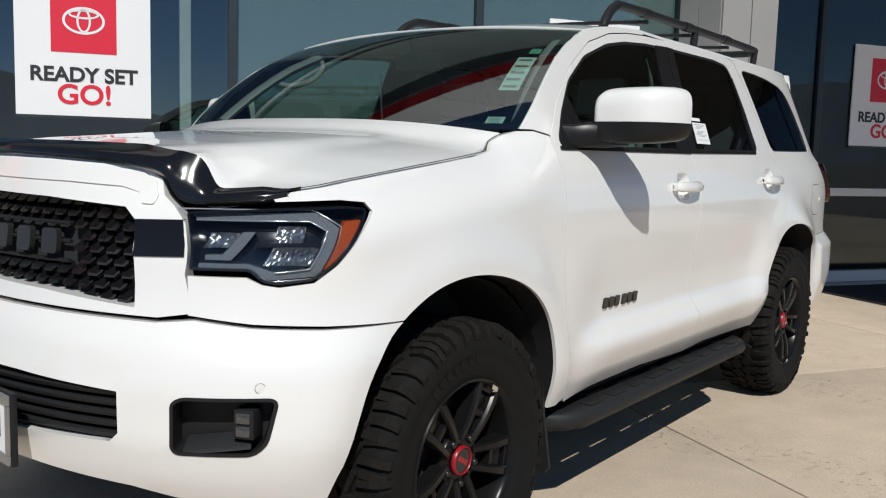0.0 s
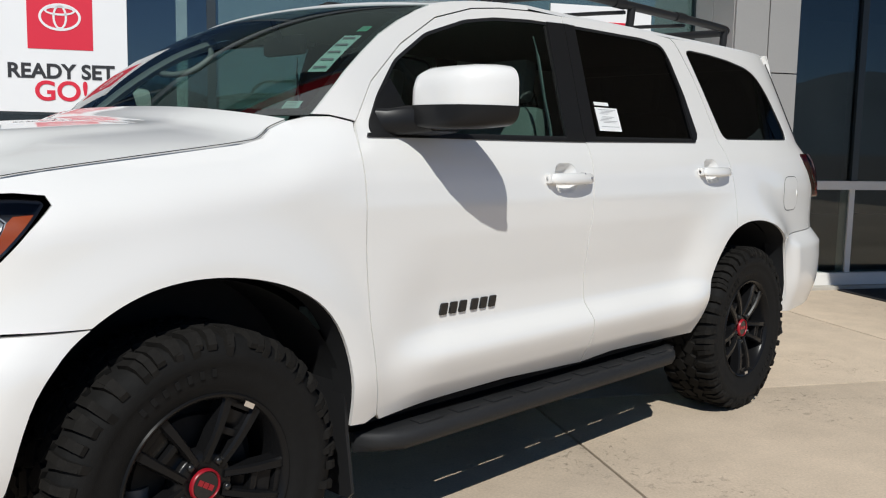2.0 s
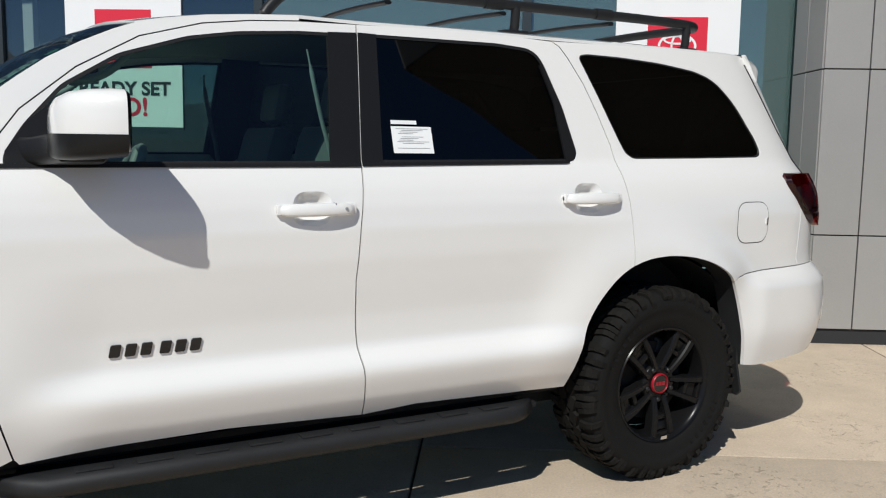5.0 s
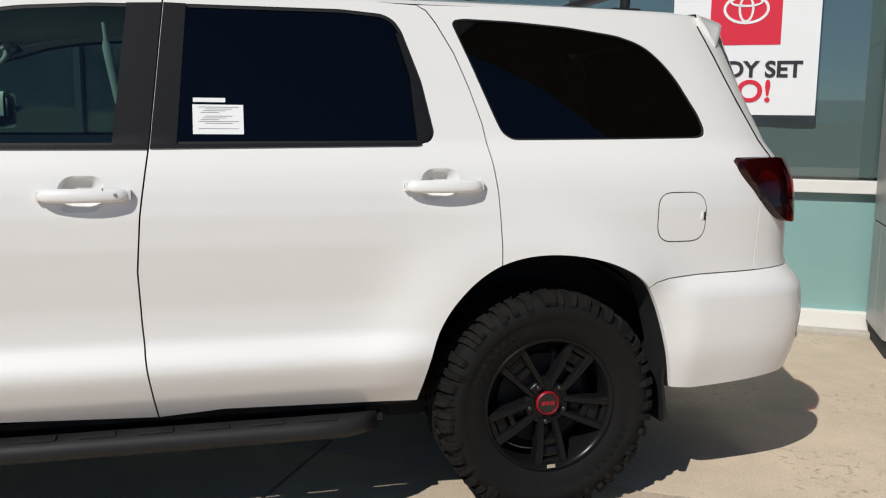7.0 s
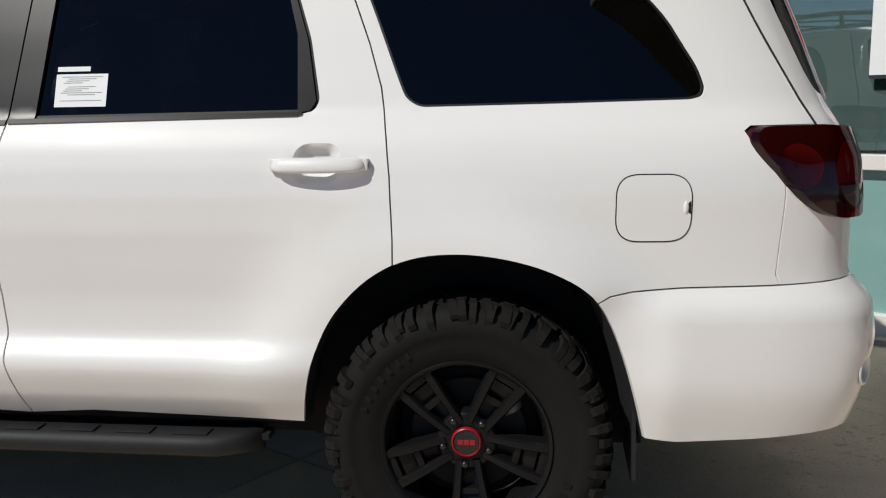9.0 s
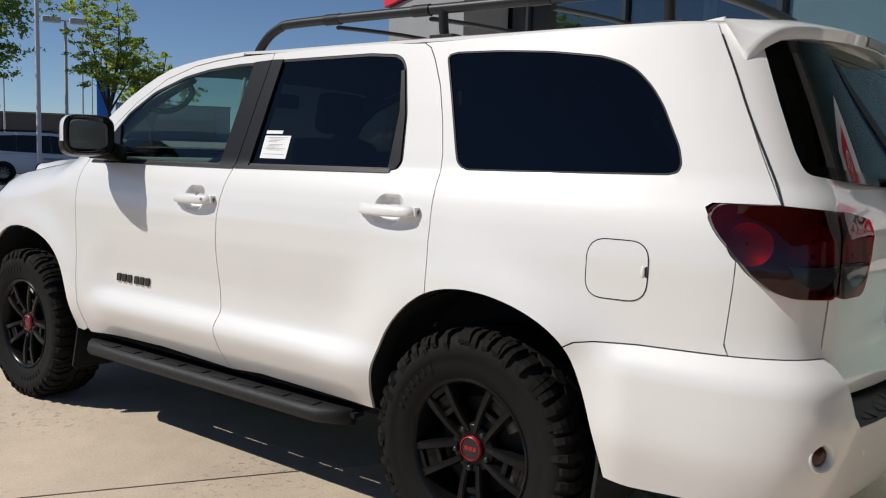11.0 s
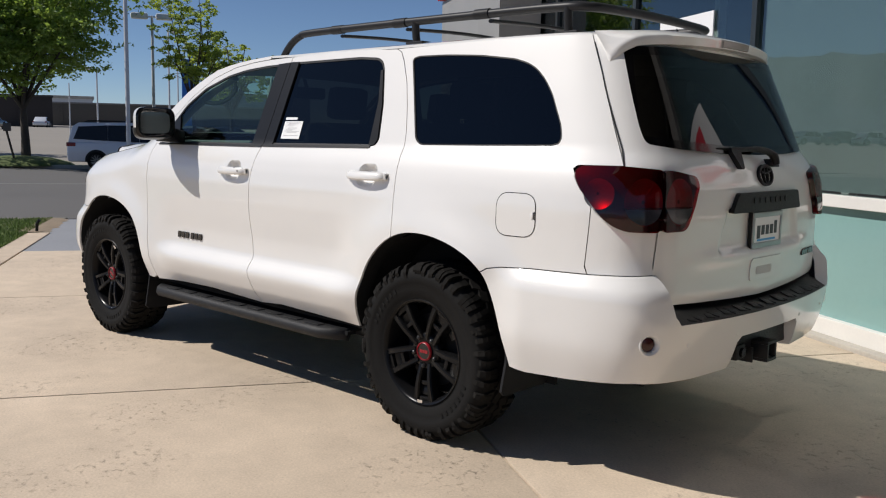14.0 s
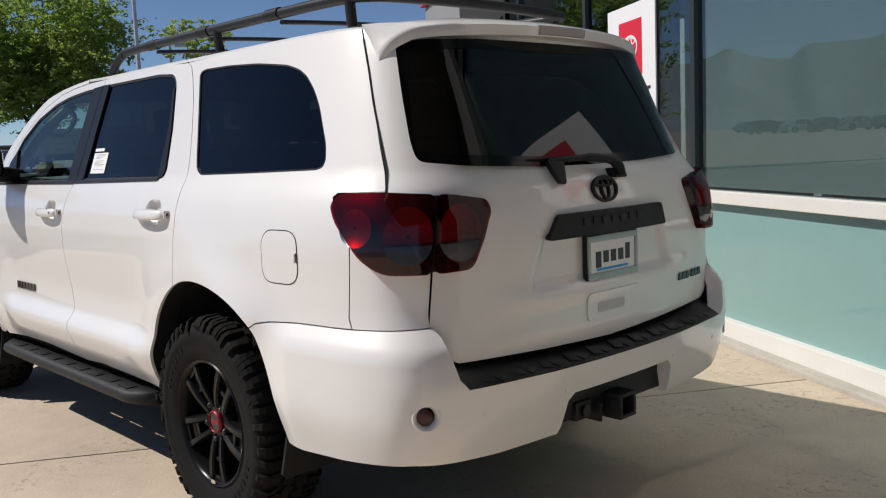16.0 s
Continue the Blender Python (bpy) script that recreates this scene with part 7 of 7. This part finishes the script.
# added box, out of sight: stops sun leaking in below the spoiler
bm = bmesh.new()
box(bm, 2.05, 2.30, -0.60, 0.60, 1.79, 1.83, 0.01)
part("rear_header", bm, CABIN, suv, "unseen dark box stopping sunlight under the spoiler", False)

# printed sheets stuck inside the rear door glass
fn = left
for (x0, x1, z0, z1), nm in (((0.325, 0.487, 1.382, 1.478), "window_notice"), ((0.327, 0.43, 1.486, 1.50), "window_notice")):
    bm = bmesh.new()
    o = [(at_x(x0, z0), z0), (at_x(x1, z0), z0), (at_x(x1, z1), z1), (at_x(x0, z1), z1)]
    panel(bm, fn, o, thick=0.001, step=0.04, gap=0, out=-0.003)
    sheet_ob = part(nm, bm, PAPER, suv, "white printed window notice", False)
    if z1 - z0 > 0.05:
        for k in range(13):
            z = z1 - 0.009 - 0.0058 * k
            if k in (4, 10, 11):
                continue
            xa = x0 + 0.018 + 0.007 * ((k * 7) % 4)
            xb = x1 - 0.015 - 0.021 * ((k * 5) % 4) * (k != 12)
            bm = bmesh.new()
            panel(bm, fn, [(at_x(xa, z), z), (at_x(xb, z), z), (at_x(xb, z + 0.0016), z + 0.0016), (at_x(xa, z + 0.0016), z + 0.0016)], thick=0, step=0.05, gap=0, out=-0.0022)
            part("print_line", bm, INK_GREY, sheet_ob, "printed line", False)

# ---- across the road ----
BARK = mat("bark", (0.07, 0.055, 0.045), 0.9, grain=0.35, grain_size=12, bump=0.8, bump_size=20)
LEAF = leafy("maple_leaves", (0.11, 0.18, 0.048), (0.36, 0.50, 0.08))
LEAF_YELLOW = leafy("young_yellow_leaves", (0.20, 0.27, 0.06), (0.50, 0.60, 0.10))
POLE = mat("galvanised_pole", (0.60, 0.61, 0.62), 0.55, 0.2, grain=0.1, grain_size=20)
EYE_AT = Vector((4.2, -3.7, 0))


def out_at(bearing, dist, z=0.0):
    """A place by its bearing (degrees from +x) and distance from the end of the forecourt."""
    return EYE_AT + Vector((math.cos(radians(bearing)) * dist, math.sin(radians(bearing)) * dist, z))


def tree(name, label, place, height, trunk_h, trunk_r, crown, leaves, leaf_mat, leaf_size, seed, lean=0.0, sparse=0.0):
    """A tapered trunk with forked limbs, and a crown of leaves in uneven clumps round the limb ends."""
    rng = random.Random(seed)
    t = thing(name, label, "tree", "trees across the road", m=Matrix.Translation(place))
    bm = bmesh.new()
    fork = Vector((lean * trunk_h, 0.1 * rng.uniform(-1, 1), trunk_h))
    tube(bm, [(0, 0, -0.3), (lean * 0.3, 0, trunk_h * 0.4), fork], [trunk_r * 1.35, trunk_r, trunk_r * 0.8], 12)
    part("trunk", bm, BARK, t)
    bm = bmesh.new()
    ends = []
    for k in range(9):
        a = k * 2.4 + rng.uniform(-0.4, 0.4)
        up = rng.uniform(0.35, 1.0)
        tip = fork + Vector((math.cos(a) * crown * rng.uniform(0.45, 0.8) * (1.25 - up * 0.7), math.sin(a) * crown * rng.uniform(0.45, 0.8) * (1.25 - up * 0.7), (height - trunk_h) * up * 0.8))
        mid_ = fork.lerp(tip, 0.5) + Vector((rng.uniform(-0.3, 0.3), rng.uniform(-0.3, 0.3), 0.25))
        tube(bm, [fork, mid_, tip], [trunk_r * 0.55, trunk_r * 0.3, trunk_r * 0.1], 7)
        ends.append(tip)
        for j in range(7):
            s = rng.uniform(0.3, 0.98)
            at = fork.lerp(mid_, s * 2) if s < 0.5 else mid_.lerp(tip, s * 2 - 1)
            way = Vector((rng.gauss(0, 1), rng.gauss(0, 1), rng.uniform(-0.35, 0.9))).normalized() * crown * rng.uniform(0.3, 0.6)
            tube(bm, [at, at + way * 0.5 + Vector((0, 0, 0.1)), at + way], [trunk_r * 0.16, trunk_r * 0.1, trunk_r * 0.04], 5)
            ends += [at + way, at + way * 0.6]
    part("limb", bm, BARK, t)
    vs, fs = [], []
    n = 0
    while n < leaves:
        c = rng.choice(ends)
        clump = Vector((rng.gauss(0, 1), rng.gauss(0, 1), rng.gauss(0, 0.65))) * crown * 0.125 * (1 - sparse)
        spray = Vector((rng.gauss(0, 1), rng.gauss(0, 1), rng.gauss(0, 0.35))).normalized() * crown * 0.075
        for _ in range(26):
            p = c + clump + spray * rng.uniform(-1, 1) + Vector((rng.gauss(0, 1), rng.gauss(0, 1), rng.gauss(0, 0.5))) * crown * 0.026
            if p.z < trunk_h * 0.74:
                continue
            a, b = Vector((rng.gauss(0, 1), rng.gauss(0, 1), rng.gauss(0, 0.6))).normalized(), Vector((rng.gauss(0, 1), rng.gauss(0, 1), rng.gauss(0, 1)))
            b = (b - a * b.dot(a)).normalized()
            z = leaf_size * rng.uniform(0.6, 1.3)
            i = len(vs)
            vs += [p - a * z, p + b * z * 0.5, p + a * z, p - b * z * 0.5]
            fs.append((i, i + 1, i + 2, i + 3))
            n += 1
    me = bpy.data.meshes.new("crown")
    me.from_pydata(vs, [], fs)
    me.materials.append(leaf_mat)
    ob = new("crown", me)
    ob.parent = t
    ob["kind"] = "stuff"
    return t


# rising car park behind the verge
bm = bmesh.new()
sheet(bm, [[out_at(b, d, z) for b in range(120, 200, 4)] for d, z in ((41, -0.02), (55, 0.45), (75, 1.1), (110, 1.75), (141, 2.07), (164, 2.5), (260, 3.5))])
setting("far_lot", bm, MATS["sunlit_asphalt"], "sunlit pale car park rising beyond the verge", "car park")
# the planted island
bm = bmesh.new()
rows = []
for r, z in ((1.0, 0.06), (0.93, 0.16), (0.6, 0.34), (0.2, 0.42), (0.02, 0.42)):
    rows.append([out_at(159.2, 39.6, 0) + Vector((math.cos(a) * 2.2 * r * 1.0 - math.sin(a) * 0, math.sin(a) * 2.1 * r, z)) for a in (2 * math.pi * k / 32 for k in range(32))])
sheet(bm, rows, close=True)
setting("verge", bm, GRASS_SOIL, "low grassy island mound under a tree", "verge", smooth=True)
tree("tree", "broad green maple with a dense crown on a grassy island", out_at(158.8, 39.5, 0.3), 9.6, 2.0, 0.16, 4.9, 50000, LEAF, 0.09, 3)
tree("tree", "young open yellow-green tree with a thin leaning trunk", out_at(149.1, 38.5, 0.0), 8.2, 2.7, 0.09, 2.2, 7600, LEAF_YELLOW, 0.072, 8, -0.06, 0.45)
tree("tree", "low spreading yellow-green tree behind a young one", out_at(146.9, 40.5, 0.0), 6.3, 2.3, 0.12, 2.4, 5200, LEAF_YELLOW, 0.085, 21, 0.05, 0.4)
tree("tree", "slim dark green tree at the edge of the road", Vector((-44.0, 10.2, 0.0)), 6.9, 2.2, 0.13, 2.4, 9000, LEAF, 0.11, 5)
bm = bmesh.new()
tube(bm, [out_at(159.4, 38.4, 0.2), out_at(159.9, 38.4, 1.75)], 0.045, 6)
stake = part("stake", bm, BARK, None)
tagged(stake, "thin leaning wooden stake beside the maple", "stake")
bm = bmesh.new()
p = out_at(159.75, 38.3, 1.55)
box(bm, -0.02, 0.02, -0.14, 0.14, -0.16, 0.16, 0.004, Matrix.Translation(p) @ Matrix.Rotation(radians(60), 4, "Z") @ Matrix.Rotation(radians(90), 4, "Z"))
tagged(part("stake_board", bm, mat("grey_board", (0.10, 0.085, 0.075), 0.7), None), "small dark board fixed on the leaning stake", "board")


def lamp_post(bearing, dist, top, r, heads, base=0.0):
    post = thing("street_lamp", "tall grey metal car park lamp post" if heads else "plain tall grey metal pole", "street lamp", "poles across the road", m=Matrix.Translation(out_at(bearing, dist, base)))
    bm = bmesh.new()
    tube(bm, [(0, 0, 0), (0, 0, top * 0.5), (0, 0, top)], [r, r * 0.9, r * 0.75], 10)
    part("pole", bm, POLE, post)
    bm = bmesh.new()
    lathe(bm, [(0.0, 0.35), (r * 2.1, 0.35), (r * 2.3, 0.0)], 14, Matrix.Rotation(radians(90), 4, "X"))
    part("footing", bm, KERB, post, "concrete footing")
    for s in heads:
        bm = bmesh.new()
        m_ = Matrix.Rotation(radians(bearing - 90), 4, "Z")
        box(bm, min(0, s * 0.30), max(0, s * 0.30), -0.03, 0.03, top - 0.08, top - 0.02, 0.0, m_)
        part("arm", bm, POLE, post)
        bm = bmesh.new()
        box(bm, min(s * 0.16, s * 0.90), max(s * 0.16, s * 0.90), -0.2, 0.2, top - 0.16, top + 0.10, 0.09, m_)
        part("lamp_head", bm, mat("pale_lamp_head", (0.80, 0.79, 0.76), 0.5, grain=0.08, grain_size=15), post, "pale lamp head")
    return post


lamp_post(153.1, 34.0, 9.5, 0.085, ())
lamp_post(151.57, 42.0, 6.6, 0.08, (-1, 1))
lamp_post(150.62, 62.0, 7.5, 0.07, (1,), 0.66)
lamp_post(150.1, 66.0, 6.5, 0.06, (), 0.79)
lamp_post(154.75, 72.0, 5.2, 0.07, (-1,), 0.98)
lamp_post(156.3, 69.0, 4.0, 0.05, (), 0.88)

pylon = thing("sign_pylon", "narrow bright blue sign pylon beside the road", "sign", m=Matrix.Translation(out_at(149.5, 58, 0.5)) @ Matrix.Rotation(radians(59.5), 4, "Z"))
bm = bmesh.new()
box(bm, -0.38, 0.38, -0.14, 0.14, 0, 5.55, 0.04)
part("pylon_body", bm, mat("blue_sign_face", (0.02, 0.16, 0.55), 0.4, grain=0.08, grain_size=6), pylon)
bm = bmesh.new()
box(bm, -0.5, 0.5, -0.3, 0.3, -0.1, 0.2, 0.03)
part("plinth", bm, KERB, pylon)

# long low buildings at the back of the car park


def low_building(b0, b1, dist, z0, h, material, label, roof_mat):
    a, b = out_at(b0, dist, z0 - 0.5), out_at(b1, dist, z0 - 0.5)
    length = (b - a).length
    m_ = Matrix.Translation(a) @ Matrix.Rotation(math.atan2(b.y - a.y, b.x - a.x), 4, "Z")
    house = thing("low_building", label, "building", m=m_)
    bm = bmesh.new()
    box(bm, 0, length, 0, 12, 0, h + 0.5, 0.02)
    part("wall", bm, material, house)
    bm = bmesh.new()
    box(bm, -0.15, length + 0.15, -0.15, 12.2, h + 0.5, h + 0.75, 0.02)
    part("roof_edge", bm, roof_mat, house, "pale roof edge")
    n = int(length / 5)
    for k in range(n):
        bm = bmesh.new()
        x = (k + 0.5) * length / n
        box(bm, x - 0.15, x + 0.15, -0.12, 0.0, 0, h + 0.45, 0.02)
        part("pilaster", bm, material, house)
    return house


BROWN = mat("brown_block_wall", (0.115, 0.10, 0.082), 0.9, grain=0.12, grain_size=4, stain=0.15, stain_size=0.3)
DARK_WALL = mat("dark_store_wall", (0.045, 0.036, 0.032), 0.9, grain=0.15, grain_size=4, stain=0.2, stain_size=0.3)
low_building(157.6, 143.0, 164, 2.5, 3.7, BROWN, "long brown block building behind the car park", mat("grey_roof_edge", (0.22, 0.21, 0.20), 0.8))
low_building(169.0, 161.1, 180, 2.7, 2.4, BROWN, "long brown block building behind the car park", mat("grey_roof_edge", (0.22, 0.21, 0.20), 0.8))
low_building(160.9, 157.2, 141, 2.07, 4.3, DARK_WALL, "dark low store building behind parked cars", mat("dark_roof_edge", (0.06, 0.055, 0.05), 0.8))
low_building(148.7, 142.0, 172, 2.6, 6.3, mat("grey_blue_cladding", (0.26, 0.29, 0.32), 0.7, grain=0.08, grain_size=3, stain=0.1, stain_size=0.4), "grey clad building behind the young tree", mat("grey_roof_edge", (0.22, 0.21, 0.20), 0.8))
pale = thing("pale_building", "distant white low warehouse behind the brown wall", "building", m=Matrix.Translation(out_at(156.3, 220, 3.2)) @ Matrix.Rotation(radians(66), 4, "Z"))
bm = bmesh.new()
box(bm, -5, 5, -6, 6, -0.5, 5.6, 0.05)
part("wall", bm, mat("white_warehouse", (0.62, 0.63, 0.64), 0.8, grain=0.05, grain_size=2), pale)
bm = bmesh.new()
box(bm, -5.3, 5.3, -6.3, 6.3, 5.6, 6.2, 0.05)
part("roof_edge", bm, KERB, pale)


# vehicles across the road
def vehicle(name, label, category, m, length, width, height, paint, van=False):
    """A parked vehicle along x (nose at +x): body, greenhouse, glass, wheels, lamps."""
    v = thing(name, label, category, "vehicles across the road", m=m)
    L, W, H = length / 2, width / 2, height
    belt = H * 0.57
    if van:
        low_ = [(-L, 0.45), (-L + 0.03, belt), (L * 0.58, belt), (L * 0.86, belt - 0.18), (L * 0.985, belt - 0.34), (L, 0.5), (L - 0.06, 0.26), (-L + 0.05, 0.28)]
        top_ = [(-L + 0.05, belt), (-L + 0.20, H * 0.90), (-L + 0.42, H * 0.985), (-L * 0.2, H), (L * 0.10, H * 0.985), (L * 0.28, H * 0.93), (L * 0.62, belt)]
        panes = [[(-L + 0.24, belt + 0.13), (-L + 0.42, H * 0.90), (-L * 0.437, H * 0.935), (-L * 0.437, belt + 0.07)], [(-L * 0.434, belt + 0.07), (-L * 0.434, H * 0.935), (-L * 0.012, H * 0.94), (L * 0.002, belt + 0.03)], [(L * 0.006, belt + 0.03), (-L * 0.008, H * 0.94), (L * 0.20, H * 0.91), (L * 0.50, belt + 0.02)]]
    else:
        low_ = [(-L, 0.5), (-L + 0.05, belt), (L * 0.5, belt), (L * 0.93, belt - 0.14), (L, 0.55), (L - 0.08, 0.24), (-L + 0.06, 0.26)]
        top_ = [(-L + 0.35, belt), (-L * 0.5, H * 0.97), (-L * 0.1, H), (L * 0.12, H * 0.97), (L * 0.5, belt)]
        panes = [[(-L * 0.62, belt + 0.04), (-L * 0.46, H * 0.90), (-L * 0.08, H * 0.93), (-L * 0.08, belt + 0.03)], [(-L * 0.04, belt + 0.03), (-L * 0.04, H * 0.93), (L * 0.11, H * 0.90), (L * 0.40, belt + 0.03)]]
    bm = bmesh.new()
    a = [bm.verts.new((x, -W, z)) for x, z in low_]
    b = [bm.verts.new((x, W, z)) for x, z in low_]
    bm.faces.new(a)
    bm.faces.new(b[::-1])
    for k in range(len(low_)):
        bm.faces.new((a[(k + 1) % len(low_)], a[k], b[k], b[(k + 1) % len(low_)]))
    bmesh.ops.bevel(bm, geom=bm.edges[:], offset=0.07, segments=3, affect="EDGES", profile=0.5)
    part("body", bm, paint, v)
    bm = bmesh.new()
    ins = 0.16
    a, b = [], []
    for x, z in top_:
        k = ins * (z - belt) / (H - belt)
        a.append(bm.verts.new((x, -W + 0.04 + k, z - 0.02)))
        b.append(bm.verts.new((x, W - 0.04 - k, z - 0.02)))
    bm.faces.new(a)
    bm.faces.new(b[::-1])
    for k in range(len(a)):
        bm.faces.new((a[(k + 1) % len(a)], a[k], b[k], b[(k + 1) % len(a)]))
    bmesh.ops.bevel(bm, geom=bm.edges[:], offset=0.045, segments=3, affect="EDGES", profile=0.5)
    part("greenhouse", bm, paint, v)
    for o in panes:
        for s in (-1, 1):
            bm = bmesh.new()
            f = []
            for x, z in o:
                k = ins * (z - belt) / (H - belt)
                f.append(bm.verts.new((x, s * (W - 0.025 - k), z - 0.02)))
            bm.faces.new(f if s < 0 else f[::-1])
            got = bmesh.ops.extrude_face_region(bm, geom=bm.faces[:])
            bmesh.ops.translate(bm, vec=(0, -s * 0.03, 0), verts=[q for q in got["geom"] if isinstance(q, bmesh.types.BMVert)])
            part("side_window", bm, BLACK_GLOSS, v, "dark side window", False)
    if van:
        for s in (-1, 1):
            bm = bmesh.new()
            tube(bm, [(-L * 0.75, s * (W - 0.24), H * 0.985), (-L * 0.7, s * (W - 0.24), H + 0.03), (L * 0.02, s * (W - 0.24), H + 0.03), (L * 0.08, s * (W - 0.24), H * 0.985)], 0.022, 6)
            part("roof_rail", bm, BLACK, v, "black roof rail")
    for x in (-L * 0.60, L * 0.60):
        for s in (-1, 1):
            bm = bmesh.new()
            lathe(bm, [(0.20, -0.12), (0.31, -0.115), (0.335, -0.08), (0.335, 0.08), (0.2, 0.1)], 28, Matrix.Translation((x, s * (W - 0.10), 0.335)) @ Matrix.Rotation(0 if s < 0 else math.pi, 4, "Z"))
            w = part("wheel", bm, RUBBER, v, "black tyre")
            bm = bmesh.new()
            m2 = Matrix.Translation((x, s * (W - 0.10), 0.335)) @ Matrix.Rotation(0 if s < 0 else math.pi, 4, "Z")
            lathe(bm, [(0.0, -0.10), (0.05, -0.105), (0.06, -0.085), (0.21, -0.09), (0.225, -0.125)], 24, m2)
            for k in range(10):
                box(bm, 0.05, 0.215, -0.118, -0.095, -0.012, 0.012, 0.0, m2 @ Matrix.Rotation(k * math.pi / 5, 4, "Y"))
            part("wheel_rim", bm, STEEL, w, "grey alloy rim")
            bm = bmesh.new()
            n = 20
            o = [(x + 0.40 * math.cos(math.pi * k / n), 0.335 + 0.40 * math.sin(math.pi * k / n)) for k in range(n + 1)] + [(x - 0.40, 0.27), (x + 0.40, 0.27)]
            f = [bm.verts.new((px_, s * (W + 0.003), pz)) for px_, pz in o]
            bm.faces.new(f)
            part("arch", bm, GAP, v, "dark wheel arch", False)
    for s in (-1, 1):
        bm = bmesh.new()
        box(bm, -L - 0.01, -L + 0.32, min(s * (W - 0.22), s * (W + 0.006)), max(s * (W - 0.22), s * (W + 0.006)), belt - 0.17, belt - 0.02, 0.03)
        part("rear_lamp", bm, mat("red_rear_lamp", (0.20, 0.012, 0.015), 0.25, grain=0.2, grain_size=30), v, "red rear lamp")
        bm = bmesh.new()
        box(bm, L - 0.35, L - 0.02, min(s * (W - 0.25), s * (W + 0.004)), max(s * (W - 0.25), s * (W + 0.004)), belt - 0.40, belt - 0.26, 0.03)
        part("front_lamp", bm, mat("pale_front_lamp", (0.5, 0.5, 0.5), 0.2), v, "clear front lamp")
        bm = bmesh.new()
        for k in range(3):
            box(bm, -0.25 + k * 0.04, 0.55 - k * 0.2, s * (W + 0.004) - 0.002, s * (W + 0.004) + 0.002, belt - 0.22 - k * 0.13, belt - 0.15 - k * 0.13)
        if van:
            part("side_print", bm, INK_GREY, v, "grey printed bars on the side", False)
        else:
            bm.free()
    return v


VAN_WHITE = mat("van_white_paint", (0.62, 0.64, 0.68), 0.3, coat=0.8, grain=0.02, grain_size=20, stain=0.03, stain_size=2)
SILVER = mat("silver_paint", (0.35, 0.37, 0.40), 0.3, 0.5, coat=0.8, grain=0.02, grain_size=20)
DARK_PAINT = mat("dark_car_paint", (0.02, 0.022, 0.028), 0.25, coat=1.0, grain=0.05, grain_size=20)
ROAD_WAY = math.degrees(math.atan2(0.854, 0.521))
vehicle("minivan", "white minivan with dark windows parked along the far kerb", "van", Matrix.Translation(out_at(152.45, 36.2, 0.03)) @ Matrix.Rotation(radians(ROAD_WAY + 3), 4, "Z"), 5.1, 1.98, 1.78, VAN_WHITE, True)
vehicle("parked_car", "small white car parked in the far car park", "car", Matrix.Translation(out_at(157.8, 134, 1.98)) @ Matrix.Rotation(radians(150), 4, "Z"), 4.3, 1.75, 1.45, VAN_WHITE)
for b, d, p, tz in ((160.6, 101, DARK_PAINT, 1.57), (161.9, 99, DARK_PAINT, 1.53), (163.2, 97, SILVER, 1.5), (149.0, 50, SILVER, 0.27), (146.8, 50, DARK_PAINT, 0.27)):
    vehicle("parked_car", "dark car parked in the far car park" if p is DARK_PAINT else "silver car parked in the far car park", "car", Matrix.Translation(out_at(b, d, tz)) @ Matrix.Rotation(radians(b - 25 if d > 55 else ROAD_WAY), 4, "Z"), 4.6, 1.85, 1.6, p)

# rows of cars far off to the west, seen mirrored in the showroom glass
rng = random.Random(41)
rows_of = {}
for d, z in ((98, 1.54), (124, 1.89), (150, 2.24)):
    for k in range(8):
        p = rng.choice((VAN_WHITE, VAN_WHITE, SILVER, DARK_PAINT))
        b = 177.0 + k * 170 / d + rng.uniform(-0.3, 0.3)
        m_ = Matrix.Translation(out_at(b, d, z)) @ Matrix.Rotation(radians(b + 62), 4, "Z")
        if p in rows_of:
            copy_thing(rows_of[p], m_)
        else:
            what = {VAN_WHITE: "white", SILVER: "silver", DARK_PAINT: "dark"}[p]
            rows_of[p] = vehicle("parked_car", what + " car parked in a row of the far lot", "car", m_, 4.7, 1.85, 1.55, p)

# lawn sprinkler stake at the slab's edge
bm = bmesh.new()
c = FACADE @ Vector((-7.55, -6.70, 0))
tube(bm, [c, c + Vector((0.02, 0.0, 0.12)), c + Vector((0.05, 0.02, 0.17))], 0.022, 8)
tagged(part("garden_stake", bm, BLACK, None), "short black garden stake at the lawn edge", "stake")
